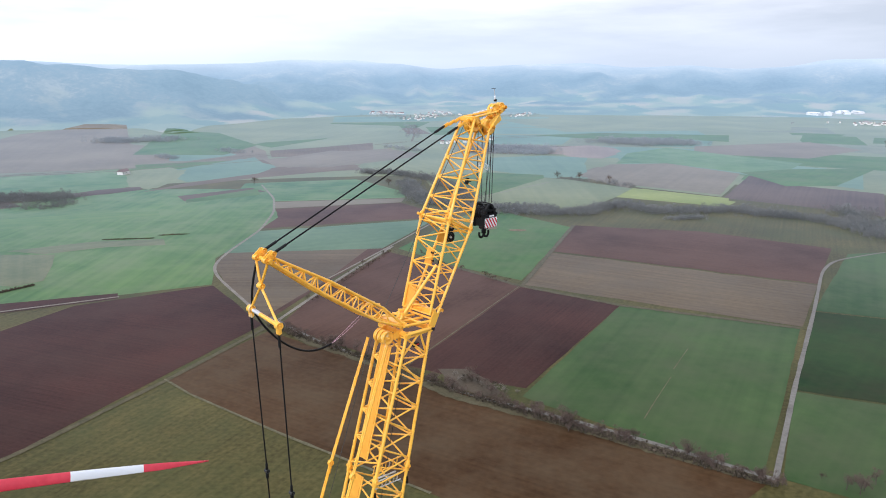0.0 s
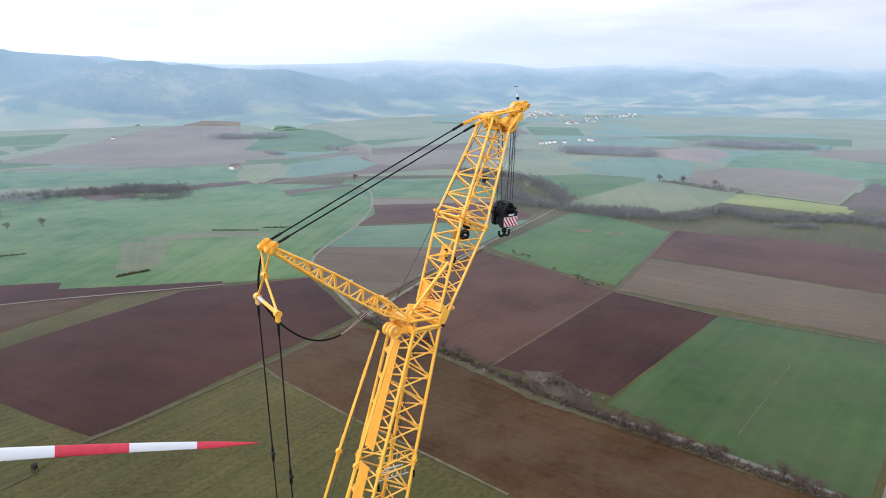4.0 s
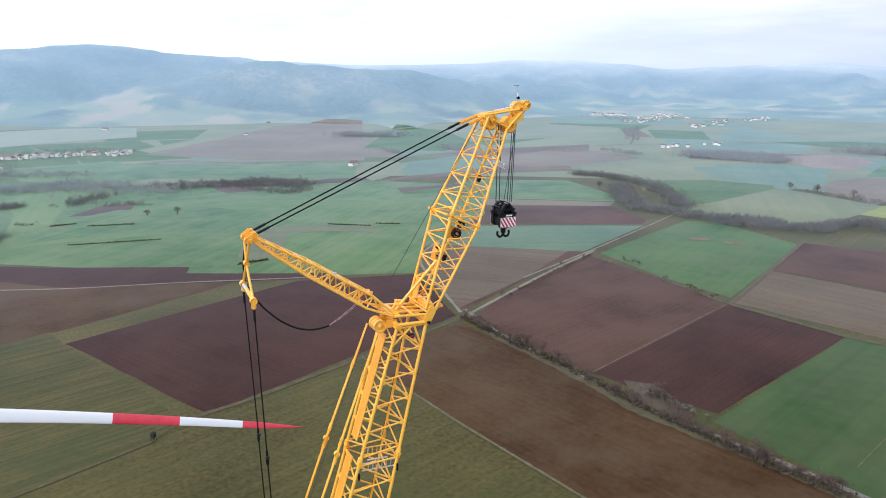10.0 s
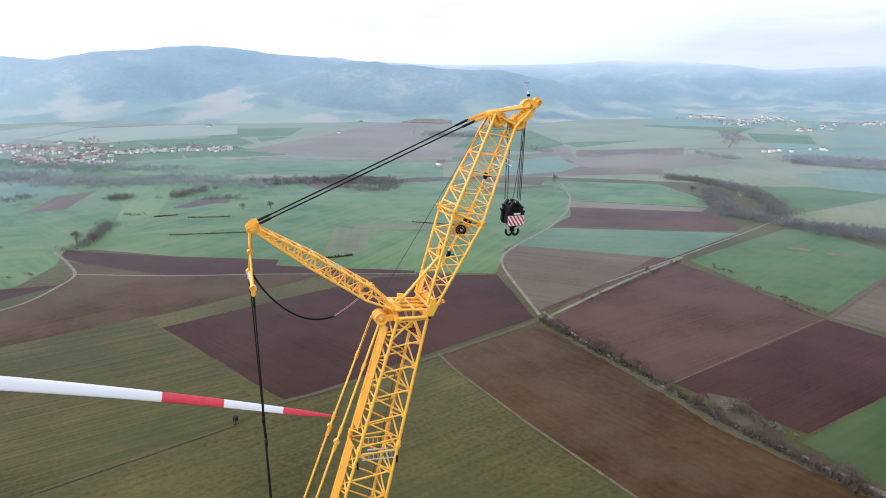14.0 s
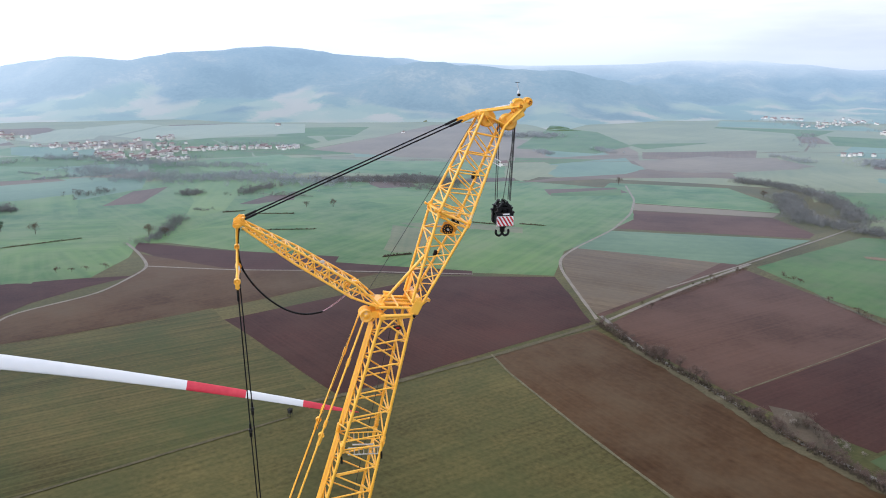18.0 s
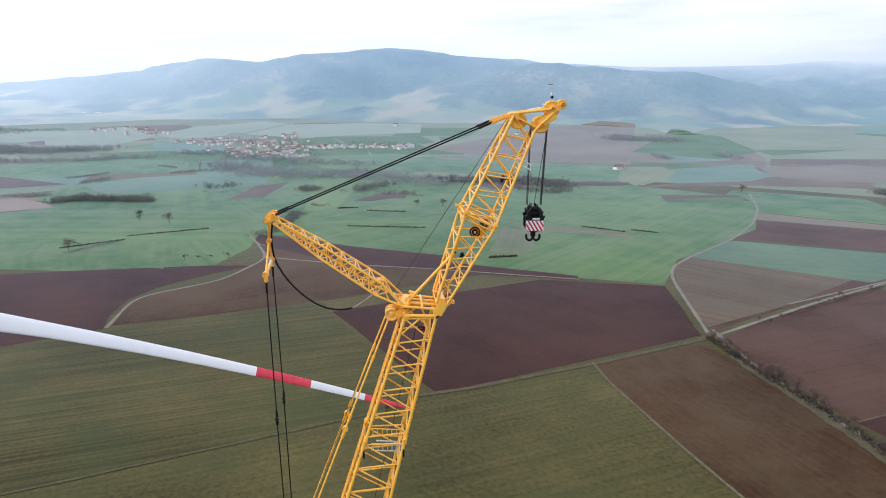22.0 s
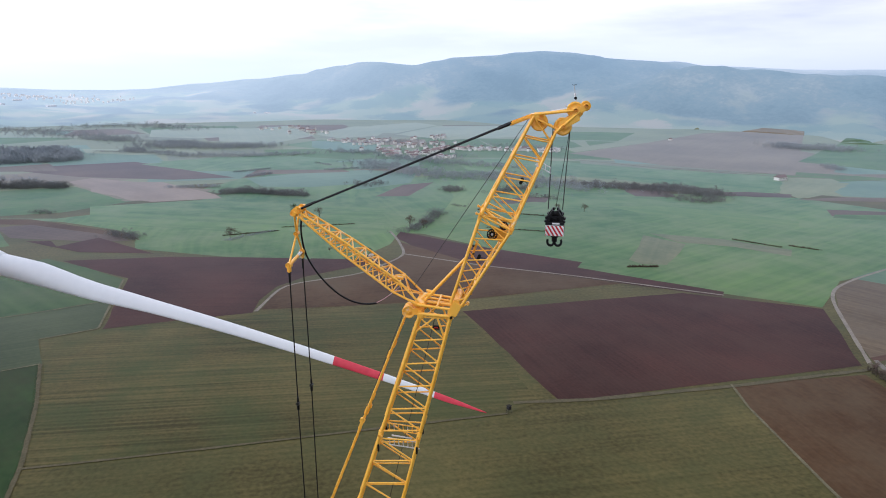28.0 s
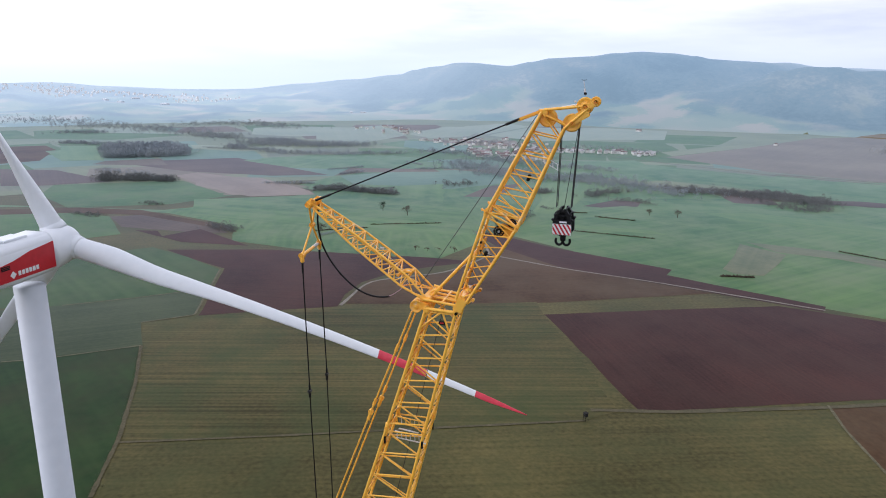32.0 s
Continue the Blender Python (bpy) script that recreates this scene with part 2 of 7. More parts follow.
MAT = {
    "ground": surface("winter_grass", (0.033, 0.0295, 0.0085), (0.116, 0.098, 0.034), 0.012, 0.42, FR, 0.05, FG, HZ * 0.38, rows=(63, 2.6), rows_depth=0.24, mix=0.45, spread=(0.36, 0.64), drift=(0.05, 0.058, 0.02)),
    "track": surface("gravel_track", (0.12, 0.1, 0.075), (0.25, 0.22, 0.17), 0.1, 0.7, 0.9, 0.1, 0.3, 0.5),
    "road": surface("worn_asphalt", (0.11, 0.1, 0.085), (0.2, 0.185, 0.16), 0.08, 0.5, 0.85, 0.1, 0.3, 0.2),
    "verge": surface("dry_grass_verge", (0.055, 0.052, 0.025), (0.165, 0.145, 0.085), 0.15, 0.8, 0.9, 0.1, 0.2, 0.4),
    "tussock": surface("dry_tussocks", (0.055, 0.05, 0.026), (0.118, 0.1, 0.058), 0.15, 0.7, 0.95, 0.05, 0.1, 0.45),
    "bare": surface("bare_earth", (0.11, 0.09, 0.065), (0.24, 0.19, 0.145), 0.1, 0.5, 0.9, 0.2, 0.2),
    "bark": surface("bark", (0.05, 0.04, 0.03), (0.12, 0.1, 0.08), 0.5, 3.0, 0.9, 0.0, 0.2),
    "twig": surface("bare_twigs", (0.06, 0.042, 0.032), (0.17, 0.125, 0.1), 0.05, 0.8, 0.95, 0.0, 0.1, 0.15, each=0.15),
    # woods and thickets: distance haze put into pale base colours, paler farther off
    "wood": surface("hazed_woodland", (0.255, 0.292, 0.318), (0.38, 0.405, 0.418), 0.012, 0.12, 0.9, 0.0, 0.1, 1.0),
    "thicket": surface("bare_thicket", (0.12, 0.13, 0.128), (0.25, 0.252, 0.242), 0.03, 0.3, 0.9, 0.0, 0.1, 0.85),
    "conifer": surface("conifer_green", (0.015, 0.03, 0.016), (0.04, 0.07, 0.035), 0.2, 1.5, 0.95, 0.0, 0.1, 0.2),
    "hedge": surface("hedge_brush", (0.036, 0.031, 0.022), (0.125, 0.1, 0.072), 0.08, 0.9, 0.95, 0.0, 0.1),
    "blossom": surface("pale_blossom", (0.12, 0.105, 0.082), (0.32, 0.285, 0.245), 0.3, 1.5, 0.95, 0.0, 0.1),
    "yellow_paint": surface("crane_yellow_paint", (0.88, 0.4, 0.022), (0.98, 0.53, 0.07), 0.35, 3.5, 0.28, 0.0, 0.5, spread=(0.3, 0.55), drift=(0.72, 0.64, 0.5), drift_scale=1.1, drift_at=(0.63, 0.7)),
    "plate_paint": surface("orange_yellow_plate", (0.76, 0.33, 0.025), (0.86, 0.41, 0.04), 0.5, 4.0, 0.5, 0.0, 0.45),
    "silver": surface("galvanised_steel", (0.5, 0.5, 0.5), (0.75, 0.75, 0.74), 0.8, 6.0, 0.45, 0.0, 0.5, metal=0.4),
    "black": surface("black_paint", (0.003, 0.003, 0.004), (0.011, 0.011, 0.012), 0.8, 5.0, 0.55, 0.0, 0.25),
    "rubber": surface("black_hose", (0.004, 0.004, 0.005), (0.012, 0.012, 0.013), 0.6, 5.0, 0.6, 0.0, 0.2),
    "wire": surface("greased_wire_rope", (0.01, 0.01, 0.01), (0.04, 0.038, 0.036), 1.5, 14.0, 0.5, 0.0, 0.5),
    "white_gel": surface("white_gelcoat", (0.72, 0.745, 0.77), (0.77, 0.79, 0.81), 0.08, 1.2, 0.35, 0.0, 0.5, spread=(0.25, 0.5)),
    "red_gel": surface("red_gelcoat", (0.55, 0.025, 0.05), (0.72, 0.06, 0.09), 0.2, 1.6, 0.4, 0.0, 0.5),
    "red_panel": surface("red_panel", (0.42, 0.006, 0.012), (0.55, 0.012, 0.02), 0.2, 1.6, 0.4, 0.0, 0.5),
    "concrete_white": surface("tower_paint", (0.54, 0.57, 0.61), (0.6, 0.625, 0.66), 0.06, 0.8, 0.5, 0.0, 0.45, spread=(0.25, 0.6)),
    "white": surface("white_paint", (0.7, 0.7, 0.7), (0.82, 0.82, 0.82), 1.0, 6.0, 0.5, 0.0, 0.4),
    "red": surface("red_paint", (0.45, 0.02, 0.03), (0.6, 0.04, 0.05), 1.0, 6.0, 0.45, 0.0, 0.4),
    "pink_tape": surface("pink_tape", (0.55, 0.3, 0.35), (0.75, 0.5, 0.55), 2.0, 8.0, 0.6, 0.0, 0.3),
    "house_wall": surface("rendered_wall", (0.62, 0.6, 0.57), (0.88, 0.88, 0.87), 0.02, 0.3, 0.9, 0.0, 0.2, each=0.5),
    # roof colours muted and lightened to carry the distance haze
    "roof_red": surface("clay_tile_roof", (0.175, 0.14, 0.145), (0.3, 0.235, 0.23), 0.03, 0.6, 0.85, 0.0, 0.3, each=0.3),
    "roof_grey": surface("grey_roof", (0.24, 0.24, 0.25), (0.5, 0.5, 0.5), 0.03, 0.6, 0.8, 0.0, 0.3, each=0.3),
    "hall": surface("sheet_metal_hall", (0.6, 0.62, 0.64), (0.82, 0.84, 0.86), 0.02, 0.3, 0.5, 0.0, 0.4),
    "window": surface("dark_window", (0.03, 0.035, 0.04), (0.06, 0.07, 0.08), 0.3, 2.0, 0.2, 0.0, 0.5),
    "timber": surface("weathered_timber", (0.012, 0.011, 0.01), (0.03, 0.027, 0.024), 0.8, 5.0, 0.9, 0.0, 0.2),
}


def hill_material():
    """Distant hills: woods, brownish clearings and pale meadows low down; distance haze is painted in as emission,
    paler towards the cloud.
    """
    m = bpy.data.materials.new("haze_painted_hills")
    m.use_nodes = True
    n, l = m.node_tree.nodes, m.node_tree.links
    b = n["Principled BSDF"]
    geo = n.new("ShaderNodeNewGeometry")
    n1, n2 = n.new("ShaderNodeTexNoise"), n.new("ShaderNodeTexNoise")
    n1.inputs["Scale"].default_value, n1.inputs["Detail"].default_value = 0.0034, 9.0
    n2.inputs["Scale"].default_value, n2.inputs["Detail"].default_value = 0.05, 6.0
    n2.inputs["Roughness"].default_value = 0.72
    for k in (n1, n2):
        l.new(geo.outputs["Position"], k.inputs["Vector"])
    both = n.new("ShaderNodeMix")
    both.data_type = "FLOAT"
    both.inputs["Factor"].default_value = 0.42
    l.new(n1.outputs["Fac"], both.inputs["A"])
    l.new(n2.outputs["Fac"], both.inputs["B"])
    ramp = n.new("ShaderNodeValToRGB")
    r = ramp.color_ramp
    r.elements[0].position, r.elements[0].color = 0.4, (0.004, 0.009, 0.013, 1)
    r.elements[1].position, r.elements[1].color = 0.65, (0.135, 0.115, 0.088, 1)
    r.elements.new(0.49).color = (0.03, 0.04, 0.042, 1)
    r.elements.new(0.56).color = (0.055, 0.055, 0.05, 1)
    l.new(both.outputs["Result"], ramp.inputs["Fac"])
    cells = n.new("ShaderNodeTexVoronoi")
    cells.inputs["Scale"].default_value = 0.0085
    cells.feature = "SMOOTH_F1"
    cells.inputs["Smoothness"].default_value = 0.45
    wander = n.new("ShaderNodeVectorMath")
    wander.operation = "MULTIPLY_ADD"
    wander.inputs[1].default_value = (150, 150, 0)
    l.new(n2.outputs["Color"], wander.inputs[0])
    l.new(geo.outputs["Position"], wander.inputs[2])
    l.new(wander.outputs["Vector"], cells.inputs["Vector"])
    tone = n.new("ShaderNodeSeparateColor")
    l.new(cells.outputs["Color"], tone.inputs["Color"])
    farm = n.new("ShaderNodeValToRGB")
    farm.color_ramp.elements[0].position, farm.color_ramp.elements[0].color = 0.2, (0.035, 0.055, 0.035, 1)
    farm.color_ramp.elements[1].position, farm.color_ramp.elements[1].color = 0.9, (0.17, 0.125, 0.08, 1)
    farm.color_ramp.elements.new(0.55).color = (0.1, 0.105, 0.055, 1)
    l.new(tone.outputs["Red"], farm.inputs["Fac"])
    sep = n.new("ShaderNodeSeparateXYZ")
    l.new(geo.outputs["Position"], sep.inputs["Vector"])
    wooded = n.new("ShaderNodeMath")
    wooded.operation = "MULTIPLY_ADD"
    wooded.inputs[1].default_value = -300.0
    l.new(n1.outputs["Fac"], wooded.inputs[0])
    l.new(sep.outputs["Z"], wooded.inputs[2])
    edge = n.new("ShaderNodeMapRange")
    edge.inputs["From Min"].default_value, edge.inputs["From Max"].default_value = -134.0, -100.0
    # the slopes behind the village are cleared higher up
    toward = n.new("ShaderNodeVectorMath")
    toward.operation = "NORMALIZE"
    l.new(geo.outputs["Position"], toward.inputs[0])
    above = n.new("ShaderNodeVectorMath")
    above.operation = "DOT_PRODUCT"
    above.inputs[1].default_value = (-0.77, 0.64, 0)
    l.new(toward.outputs["Vector"], above.inputs[0])
    cleared = n.new("ShaderNodeMapRange")
    cleared.inputs["From Min"].default_value, cleared.inputs["From Max"].default_value = 0.955, 0.992
    cleared.inputs["To Max"].default_value = -26.0
    l.new(above.outputs["Value"], cleared.inputs["Value"])
    timbered = n.new("ShaderNodeMath")
    l.new(wooded.outputs[0], timbered.inputs[0])
    l.new(cleared.outputs["Result"], timbered.inputs[1])
    l.new(timbered.outputs[0], edge.inputs["Value"])
    land = n.new("ShaderNodeMix")
    land.data_type = "RGBA"
    l.new(edge.outputs["Result"], land.inputs["Factor"])
    l.new(farm.outputs["Color"], land.inputs["A"])
    l.new(ramp.outputs["Color"], land.inputs["B"])
    l.new(land.outputs["Result"], b.inputs["Base Color"])
    b.inputs["Roughness"].default_value = 1.0
    b.inputs["Specular IOR Level"].default_value = 0.1
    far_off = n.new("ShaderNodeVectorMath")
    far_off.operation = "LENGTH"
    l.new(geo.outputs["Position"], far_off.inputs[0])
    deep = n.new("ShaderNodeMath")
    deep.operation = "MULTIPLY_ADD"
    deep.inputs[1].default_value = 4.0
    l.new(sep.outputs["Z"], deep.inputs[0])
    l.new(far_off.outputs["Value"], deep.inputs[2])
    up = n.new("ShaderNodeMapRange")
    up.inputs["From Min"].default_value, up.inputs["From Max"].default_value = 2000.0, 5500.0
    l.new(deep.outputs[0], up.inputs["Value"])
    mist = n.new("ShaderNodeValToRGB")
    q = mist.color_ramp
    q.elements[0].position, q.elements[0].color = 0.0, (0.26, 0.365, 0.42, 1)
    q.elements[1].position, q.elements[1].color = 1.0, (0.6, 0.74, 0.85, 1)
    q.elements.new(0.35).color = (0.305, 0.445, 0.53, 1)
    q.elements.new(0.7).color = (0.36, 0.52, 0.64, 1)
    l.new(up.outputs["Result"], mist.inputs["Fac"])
    # the painted haze glows thicker and brighter in the west
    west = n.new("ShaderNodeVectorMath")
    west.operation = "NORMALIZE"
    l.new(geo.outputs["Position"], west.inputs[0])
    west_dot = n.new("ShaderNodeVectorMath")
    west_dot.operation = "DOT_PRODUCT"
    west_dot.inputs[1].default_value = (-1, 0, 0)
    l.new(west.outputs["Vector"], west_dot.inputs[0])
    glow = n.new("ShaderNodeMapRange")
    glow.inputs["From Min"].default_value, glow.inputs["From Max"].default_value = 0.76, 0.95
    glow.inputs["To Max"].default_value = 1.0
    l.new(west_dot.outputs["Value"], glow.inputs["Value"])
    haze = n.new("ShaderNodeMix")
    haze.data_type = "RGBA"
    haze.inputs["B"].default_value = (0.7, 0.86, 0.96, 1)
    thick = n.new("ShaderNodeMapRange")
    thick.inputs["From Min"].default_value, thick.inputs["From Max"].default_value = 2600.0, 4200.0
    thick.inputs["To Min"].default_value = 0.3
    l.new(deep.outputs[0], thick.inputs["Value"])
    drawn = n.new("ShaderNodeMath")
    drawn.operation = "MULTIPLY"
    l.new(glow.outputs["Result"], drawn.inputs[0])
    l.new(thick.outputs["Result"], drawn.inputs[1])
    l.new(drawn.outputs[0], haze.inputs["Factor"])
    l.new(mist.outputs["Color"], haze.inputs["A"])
    # low cloud on the eastern tops, painted into the glow
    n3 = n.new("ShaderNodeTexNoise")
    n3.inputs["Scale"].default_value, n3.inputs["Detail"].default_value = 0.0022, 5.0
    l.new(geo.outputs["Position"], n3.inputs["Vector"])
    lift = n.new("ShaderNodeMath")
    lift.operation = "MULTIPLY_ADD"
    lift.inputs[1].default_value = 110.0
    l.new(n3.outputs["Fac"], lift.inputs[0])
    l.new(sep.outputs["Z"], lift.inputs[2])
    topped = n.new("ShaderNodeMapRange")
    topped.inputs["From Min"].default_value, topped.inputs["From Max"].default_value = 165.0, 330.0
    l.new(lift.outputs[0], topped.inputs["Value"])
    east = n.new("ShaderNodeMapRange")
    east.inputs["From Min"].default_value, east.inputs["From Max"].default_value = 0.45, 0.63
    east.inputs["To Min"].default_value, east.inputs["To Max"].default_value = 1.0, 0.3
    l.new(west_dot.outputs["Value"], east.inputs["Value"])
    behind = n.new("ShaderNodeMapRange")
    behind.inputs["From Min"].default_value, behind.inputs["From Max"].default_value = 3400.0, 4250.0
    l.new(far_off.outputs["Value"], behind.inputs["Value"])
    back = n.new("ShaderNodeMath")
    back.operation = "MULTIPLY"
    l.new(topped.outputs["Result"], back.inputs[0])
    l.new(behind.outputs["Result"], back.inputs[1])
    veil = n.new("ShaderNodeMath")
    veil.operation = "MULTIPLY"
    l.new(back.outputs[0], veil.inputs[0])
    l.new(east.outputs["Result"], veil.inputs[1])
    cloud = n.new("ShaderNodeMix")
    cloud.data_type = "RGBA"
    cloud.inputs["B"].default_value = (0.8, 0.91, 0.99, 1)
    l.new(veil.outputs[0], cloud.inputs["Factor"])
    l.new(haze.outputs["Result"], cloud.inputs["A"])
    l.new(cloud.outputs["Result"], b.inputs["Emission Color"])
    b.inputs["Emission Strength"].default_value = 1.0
    return m


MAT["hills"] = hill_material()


# ---- small helpers ----
def mesh_of(name, bm, material, smooth=False):
    me = bpy.data.meshes.new(name)
    bm.to_mesh(me)
    bm.free()
    me.materials.append(MAT[material])
    if smooth:
        me.polygons.foreach_set("use_smooth", [True] * len(me.polygons))
    return me


def hold(ob, parent):
    """Makes ob a child; under a stretched tube it keeps its own place and size."""
    ob.parent = parent
    if abs(parent.scale.z - 1) > 1e-6 or abs(parent.scale.x - 1) > 1e-6:
        ob.matrix_parent_inverse = parent.matrix_basis.inverted()


def part(name, bm, material, parent, label="", smooth=False):
    ob = new(name, mesh_of(name, bm, material, smooth))
    hold(ob, parent)
    return tagged(ob, label) if label else ob


def bm_box(size, at=(0, 0, 0), turn=None, bevel=0.0):
    bm = bmesh.new()
    bmesh.ops.create_cube(bm, size=1.0)
    bmesh.ops.scale(bm, vec=size, verts=bm.verts)
    if bevel:
        bmesh.ops.bevel(bm, geom=bm.edges[:], offset=bevel, segments=2, affect="EDGES")
    if turn is not None:
        bmesh.ops.transform(bm, matrix=turn, verts=bm.verts)
    bmesh.ops.translate(bm, vec=at, verts=bm.verts)
    return bm


def bm_disc(r, thick, segs=28, bevel=0.0, hole=0.0):
    """A disc about the y axis, with a rim groove."""
    bm = bmesh.new()
    prof = [(r, thick / 2), (r * 0.93, thick * 0.18), (r * 0.93, -thick * 0.18), (r, -thick / 2), (r * 0.82, -thick / 2),
            (r * 0.74, -thick * 0.3), (r * 0.3, -thick * 0.3), (r * 0.24, -thick * 0.6), (max(hole, r * 0.05), -thick * 0.6),
            (max(hole, r * 0.05), thick * 0.6), (r * 0.24, thick * 0.6), (r * 0.3, thick * 0.3), (r * 0.74, thick * 0.3), (r * 0.82, thick / 2)]
    rings = []
    for k in range(segs):
        a = 2 * math.pi * k / segs
        rings.append([bm.verts.new((p * math.cos(a), q, p * math.sin(a))) for p, q in prof])
    for k in range(segs):
        a, b = rings[k], rings[(k + 1) % segs]
        for j in range(len(prof)):
            bm.faces.new((a[j], b[j], b[(j + 1) % len(prof)], a[(j + 1) % len(prof)]))
    bmesh.ops.recalc_face_normals(bm, faces=bm.faces)
    return bm


UNIT = {}


def unit_tube(material, segs=10):
    if (material, segs) not in UNIT:
        bm = bmesh.new()
        bmesh.ops.create_cone(bm, cap_ends=True, segments=segs, radius1=1, radius2=1, depth=1)
        UNIT[material, segs] = mesh_of("tube", bm, material, False)
        me = UNIT[material, segs]
        me.polygons.foreach_set("use_smooth", [len(p.vertices) == 4 for p in me.polygons])
    return UNIT[material, segs]


def tube(name, a, b, r, material, parent, label="", segs=10):
    a, b = Vector(a), Vector(b)
    ob = new(name, unit_tube(material, segs))
    q = (b - a).to_track_quat("Z", "Y")
    ob.matrix_world = Matrix.LocRotScale((a + b) / 2, q, (r, r, (b - a).length))
    hold(ob, parent)
    return tagged(ob, label) if label else ob


def thing(name, label, category, group="", at=(0, 0, 0)):
    ob = new(name)
    ob.location = at
    return tagged(ob, label, category, group)


# ---- the land ----
def smooth(a, b, x):
    t = min(1.0, max(0.0, (x - a) / (b - a)))
    return t * t * (3 - 2 * t)


bm = bmesh.new()
rings, spokes = [0, 60, 150, 300, 500, 800, 1200, 1700, 2300, 3000, 3800, 4700], 96
prev = None
for r in rings:
    row = [bm.verts.new((0, 0, 0))] if r == 0 else [bm.verts.new((r * math.sin(2 * math.pi * k / spokes), r * math.cos(2 * math.pi * k / spokes), 0)) for k in range(spokes)]
    if prev:
        for k in range(spokes):
            if len(prev) == 1:
                bm.faces.new((prev[0], row[k], row[(k + 1) % spokes]))
            else:
                bm.faces.new((prev[k], row[k], row[(k + 1) % spokes], prev[(k + 1) % spokes]))
    prev = row
bmesh.ops.recalc_face_normals(bm, faces=bm.faces)
if bm.faces[0].normal.z < 0:
    bmesh.ops.reverse_faces(bm, faces=bm.faces[:])
ground = new("ground", mesh_of("ground", bm, "ground"))
tagged(ground, "rough olive winter grassland spreading over a wide valley", "ground", kind="structure")

# skyline of the hills: degrees to the left of north, degrees over the eye's level; how far off it stands
SKYLINE = [(-180, 0.3), (-60, 0.5), (-29, 0.6), (-25, 0.1), (-22, 0.0), (-19, 0.2), (-15, 0.05), (-11, 0.4), (-8, 0.4), (-3, 0.2), (0, 0.05), (4, 0.4), (8, 0.68),
           (12, 0.68), (16, 0.42), (20, 0.35), (25, 0.35), (31, 0.5), (34, 0.92), (37, 1.05), (39, 1.15), (40, 1.36), (42, 1.6), (44, 1.7), (46, 1.55), (48, 1.3)]
SKYLINE += [(51, 1.2), (52.5, 0.95), (54.3, 0.62), (57, 0.8), (58.5, 0.75), (60, 0.5), (62, 0.2), (63, -0.15), (67, -0.5), (71, -0.88), (75, -1.25), (80, -1.3), (85, -1.1), (88, -0.85), (95, -0.9), (120, 0.1), (180, 0.3)]
RANGE = [(-180, 4400), (24, 4400), (31, 4100), (36, 3600), (56, 3500), (62, 3900), (68, 4400), (180, 4400)]
# the nearer wooded ridge, about 3 km off, in metres, and the foot of the slopes, drawn nearer in the west to spread the
# painted haze
RIDGE = [(-180, 20), (8, 20), (12, 50), (15, 105), (17, 142), (20, 172), (22, 186), (24.5, 196), (26.5, 201), (29, 188), (31, 198), (33, 204), (34, 190), (36, 150), (39, 110), (43, 70), (50, 20), (180, 20)]
FOOT = [(-180, 2700), (-30, 2900), (-10, 2750), (5, 2700), (12, 2550), (18, 2250), (21, 1950), (24, 2200), (32, 2350), (38, 2300), (46, 2350), (52, 2600), (57, 2600), (61, 2650), (68, 2550), (76, 2500), (95, 2500), (120, 2800), (180, 2700)]


def lookup(table, a):
    for (a0, v0), (a1, v1) in zip(table, table[1:]):
        if a0 <= a <= a1:
            return v0 + (v1 - v0) * smooth(0, 1, (a - a0) / (a1 - a0))
    return table[0][1]


def hill_height(a, r):
    foot, crest, ridge = lookup(FOOT, a), lookup(RANGE, a), lookup(RIDGE, a)
    top = 171 + crest * math.tan(radians(lookup(SKYLINE, a)))
    x, y = -math.sin(radians(a)) * r, math.cos(radians(a)) * r
    waver = 200 * noise.noise(Vector((x, y, 4)) * 0.0007)
    rough = noise.fractal(Vector((x, y, 0)) * 0.0019, 1.0, 2.0, 6)
    s = (r - foot) / (crest - foot)
    high = top * (0.2 * smooth(0, 0.4, s) + 0.8 * smooth(0.22, 1.0, s))
    near_ridge = ridge * math.exp(-((r - 3000 - waver) / (380 if r < 3000 + waver else 520)) ** 2) * smooth(foot - 250, foot + 500, r)
    z = max(high, near_ridge)
    # spurs and side valleys run down the slopes
    spur = abs(noise.noise(Vector((a * 0.2, r * 0.0004, 2)))) + 0.5 * abs(noise.noise(Vector((a * 0.55, r * 0.0008, 5))))
    crested = 1 - smooth(crest - 600, crest - 60, r)
    z -= spur * 0.5 * z * crested * (1 - 0.85 * math.exp(-((r - 3000 - waver) / 240) ** 2) * smooth(40, 120, ridge))
    return z - 3 + 4 * smooth(foot, foot + 150, r) + rough * 30 * smooth(foot, foot + 700, r) * (0.25 + 0.75 * crested)


hv, hf, HN, HR = [], [], 900, 80
for k in range(HN):
    a = -180 + 360 * k / HN
    for j in range(HR):
        r = 1850 + 2930 * j / (HR - 1)
        drop = 60 * smooth(4500, 4780, r)
        hv.append((-math.sin(radians(a)) * r, math.cos(radians(a)) * r, hill_height(a, r) - drop))
for k in range(HN):
    for j in range(HR - 1):
        p, q = k * HR + j, ((k + 1) % HN) * HR + j
        hf.append((p, p + 1, q + 1, q))
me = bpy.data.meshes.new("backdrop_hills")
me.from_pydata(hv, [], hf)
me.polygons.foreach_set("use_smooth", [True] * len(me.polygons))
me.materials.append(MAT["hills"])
tagged(new("backdrop_hills", me), "wooded hills with blue-grey haze and low cloud painted in as glow", "hills", kind="structure")

def ground_at(x, y):
    r = math.hypot(x, y)
    return max(0.0, hill_height(math.degrees(math.atan2(-x, y)), r)) if r > 1850 else 0.0


LAYER = [0.024]


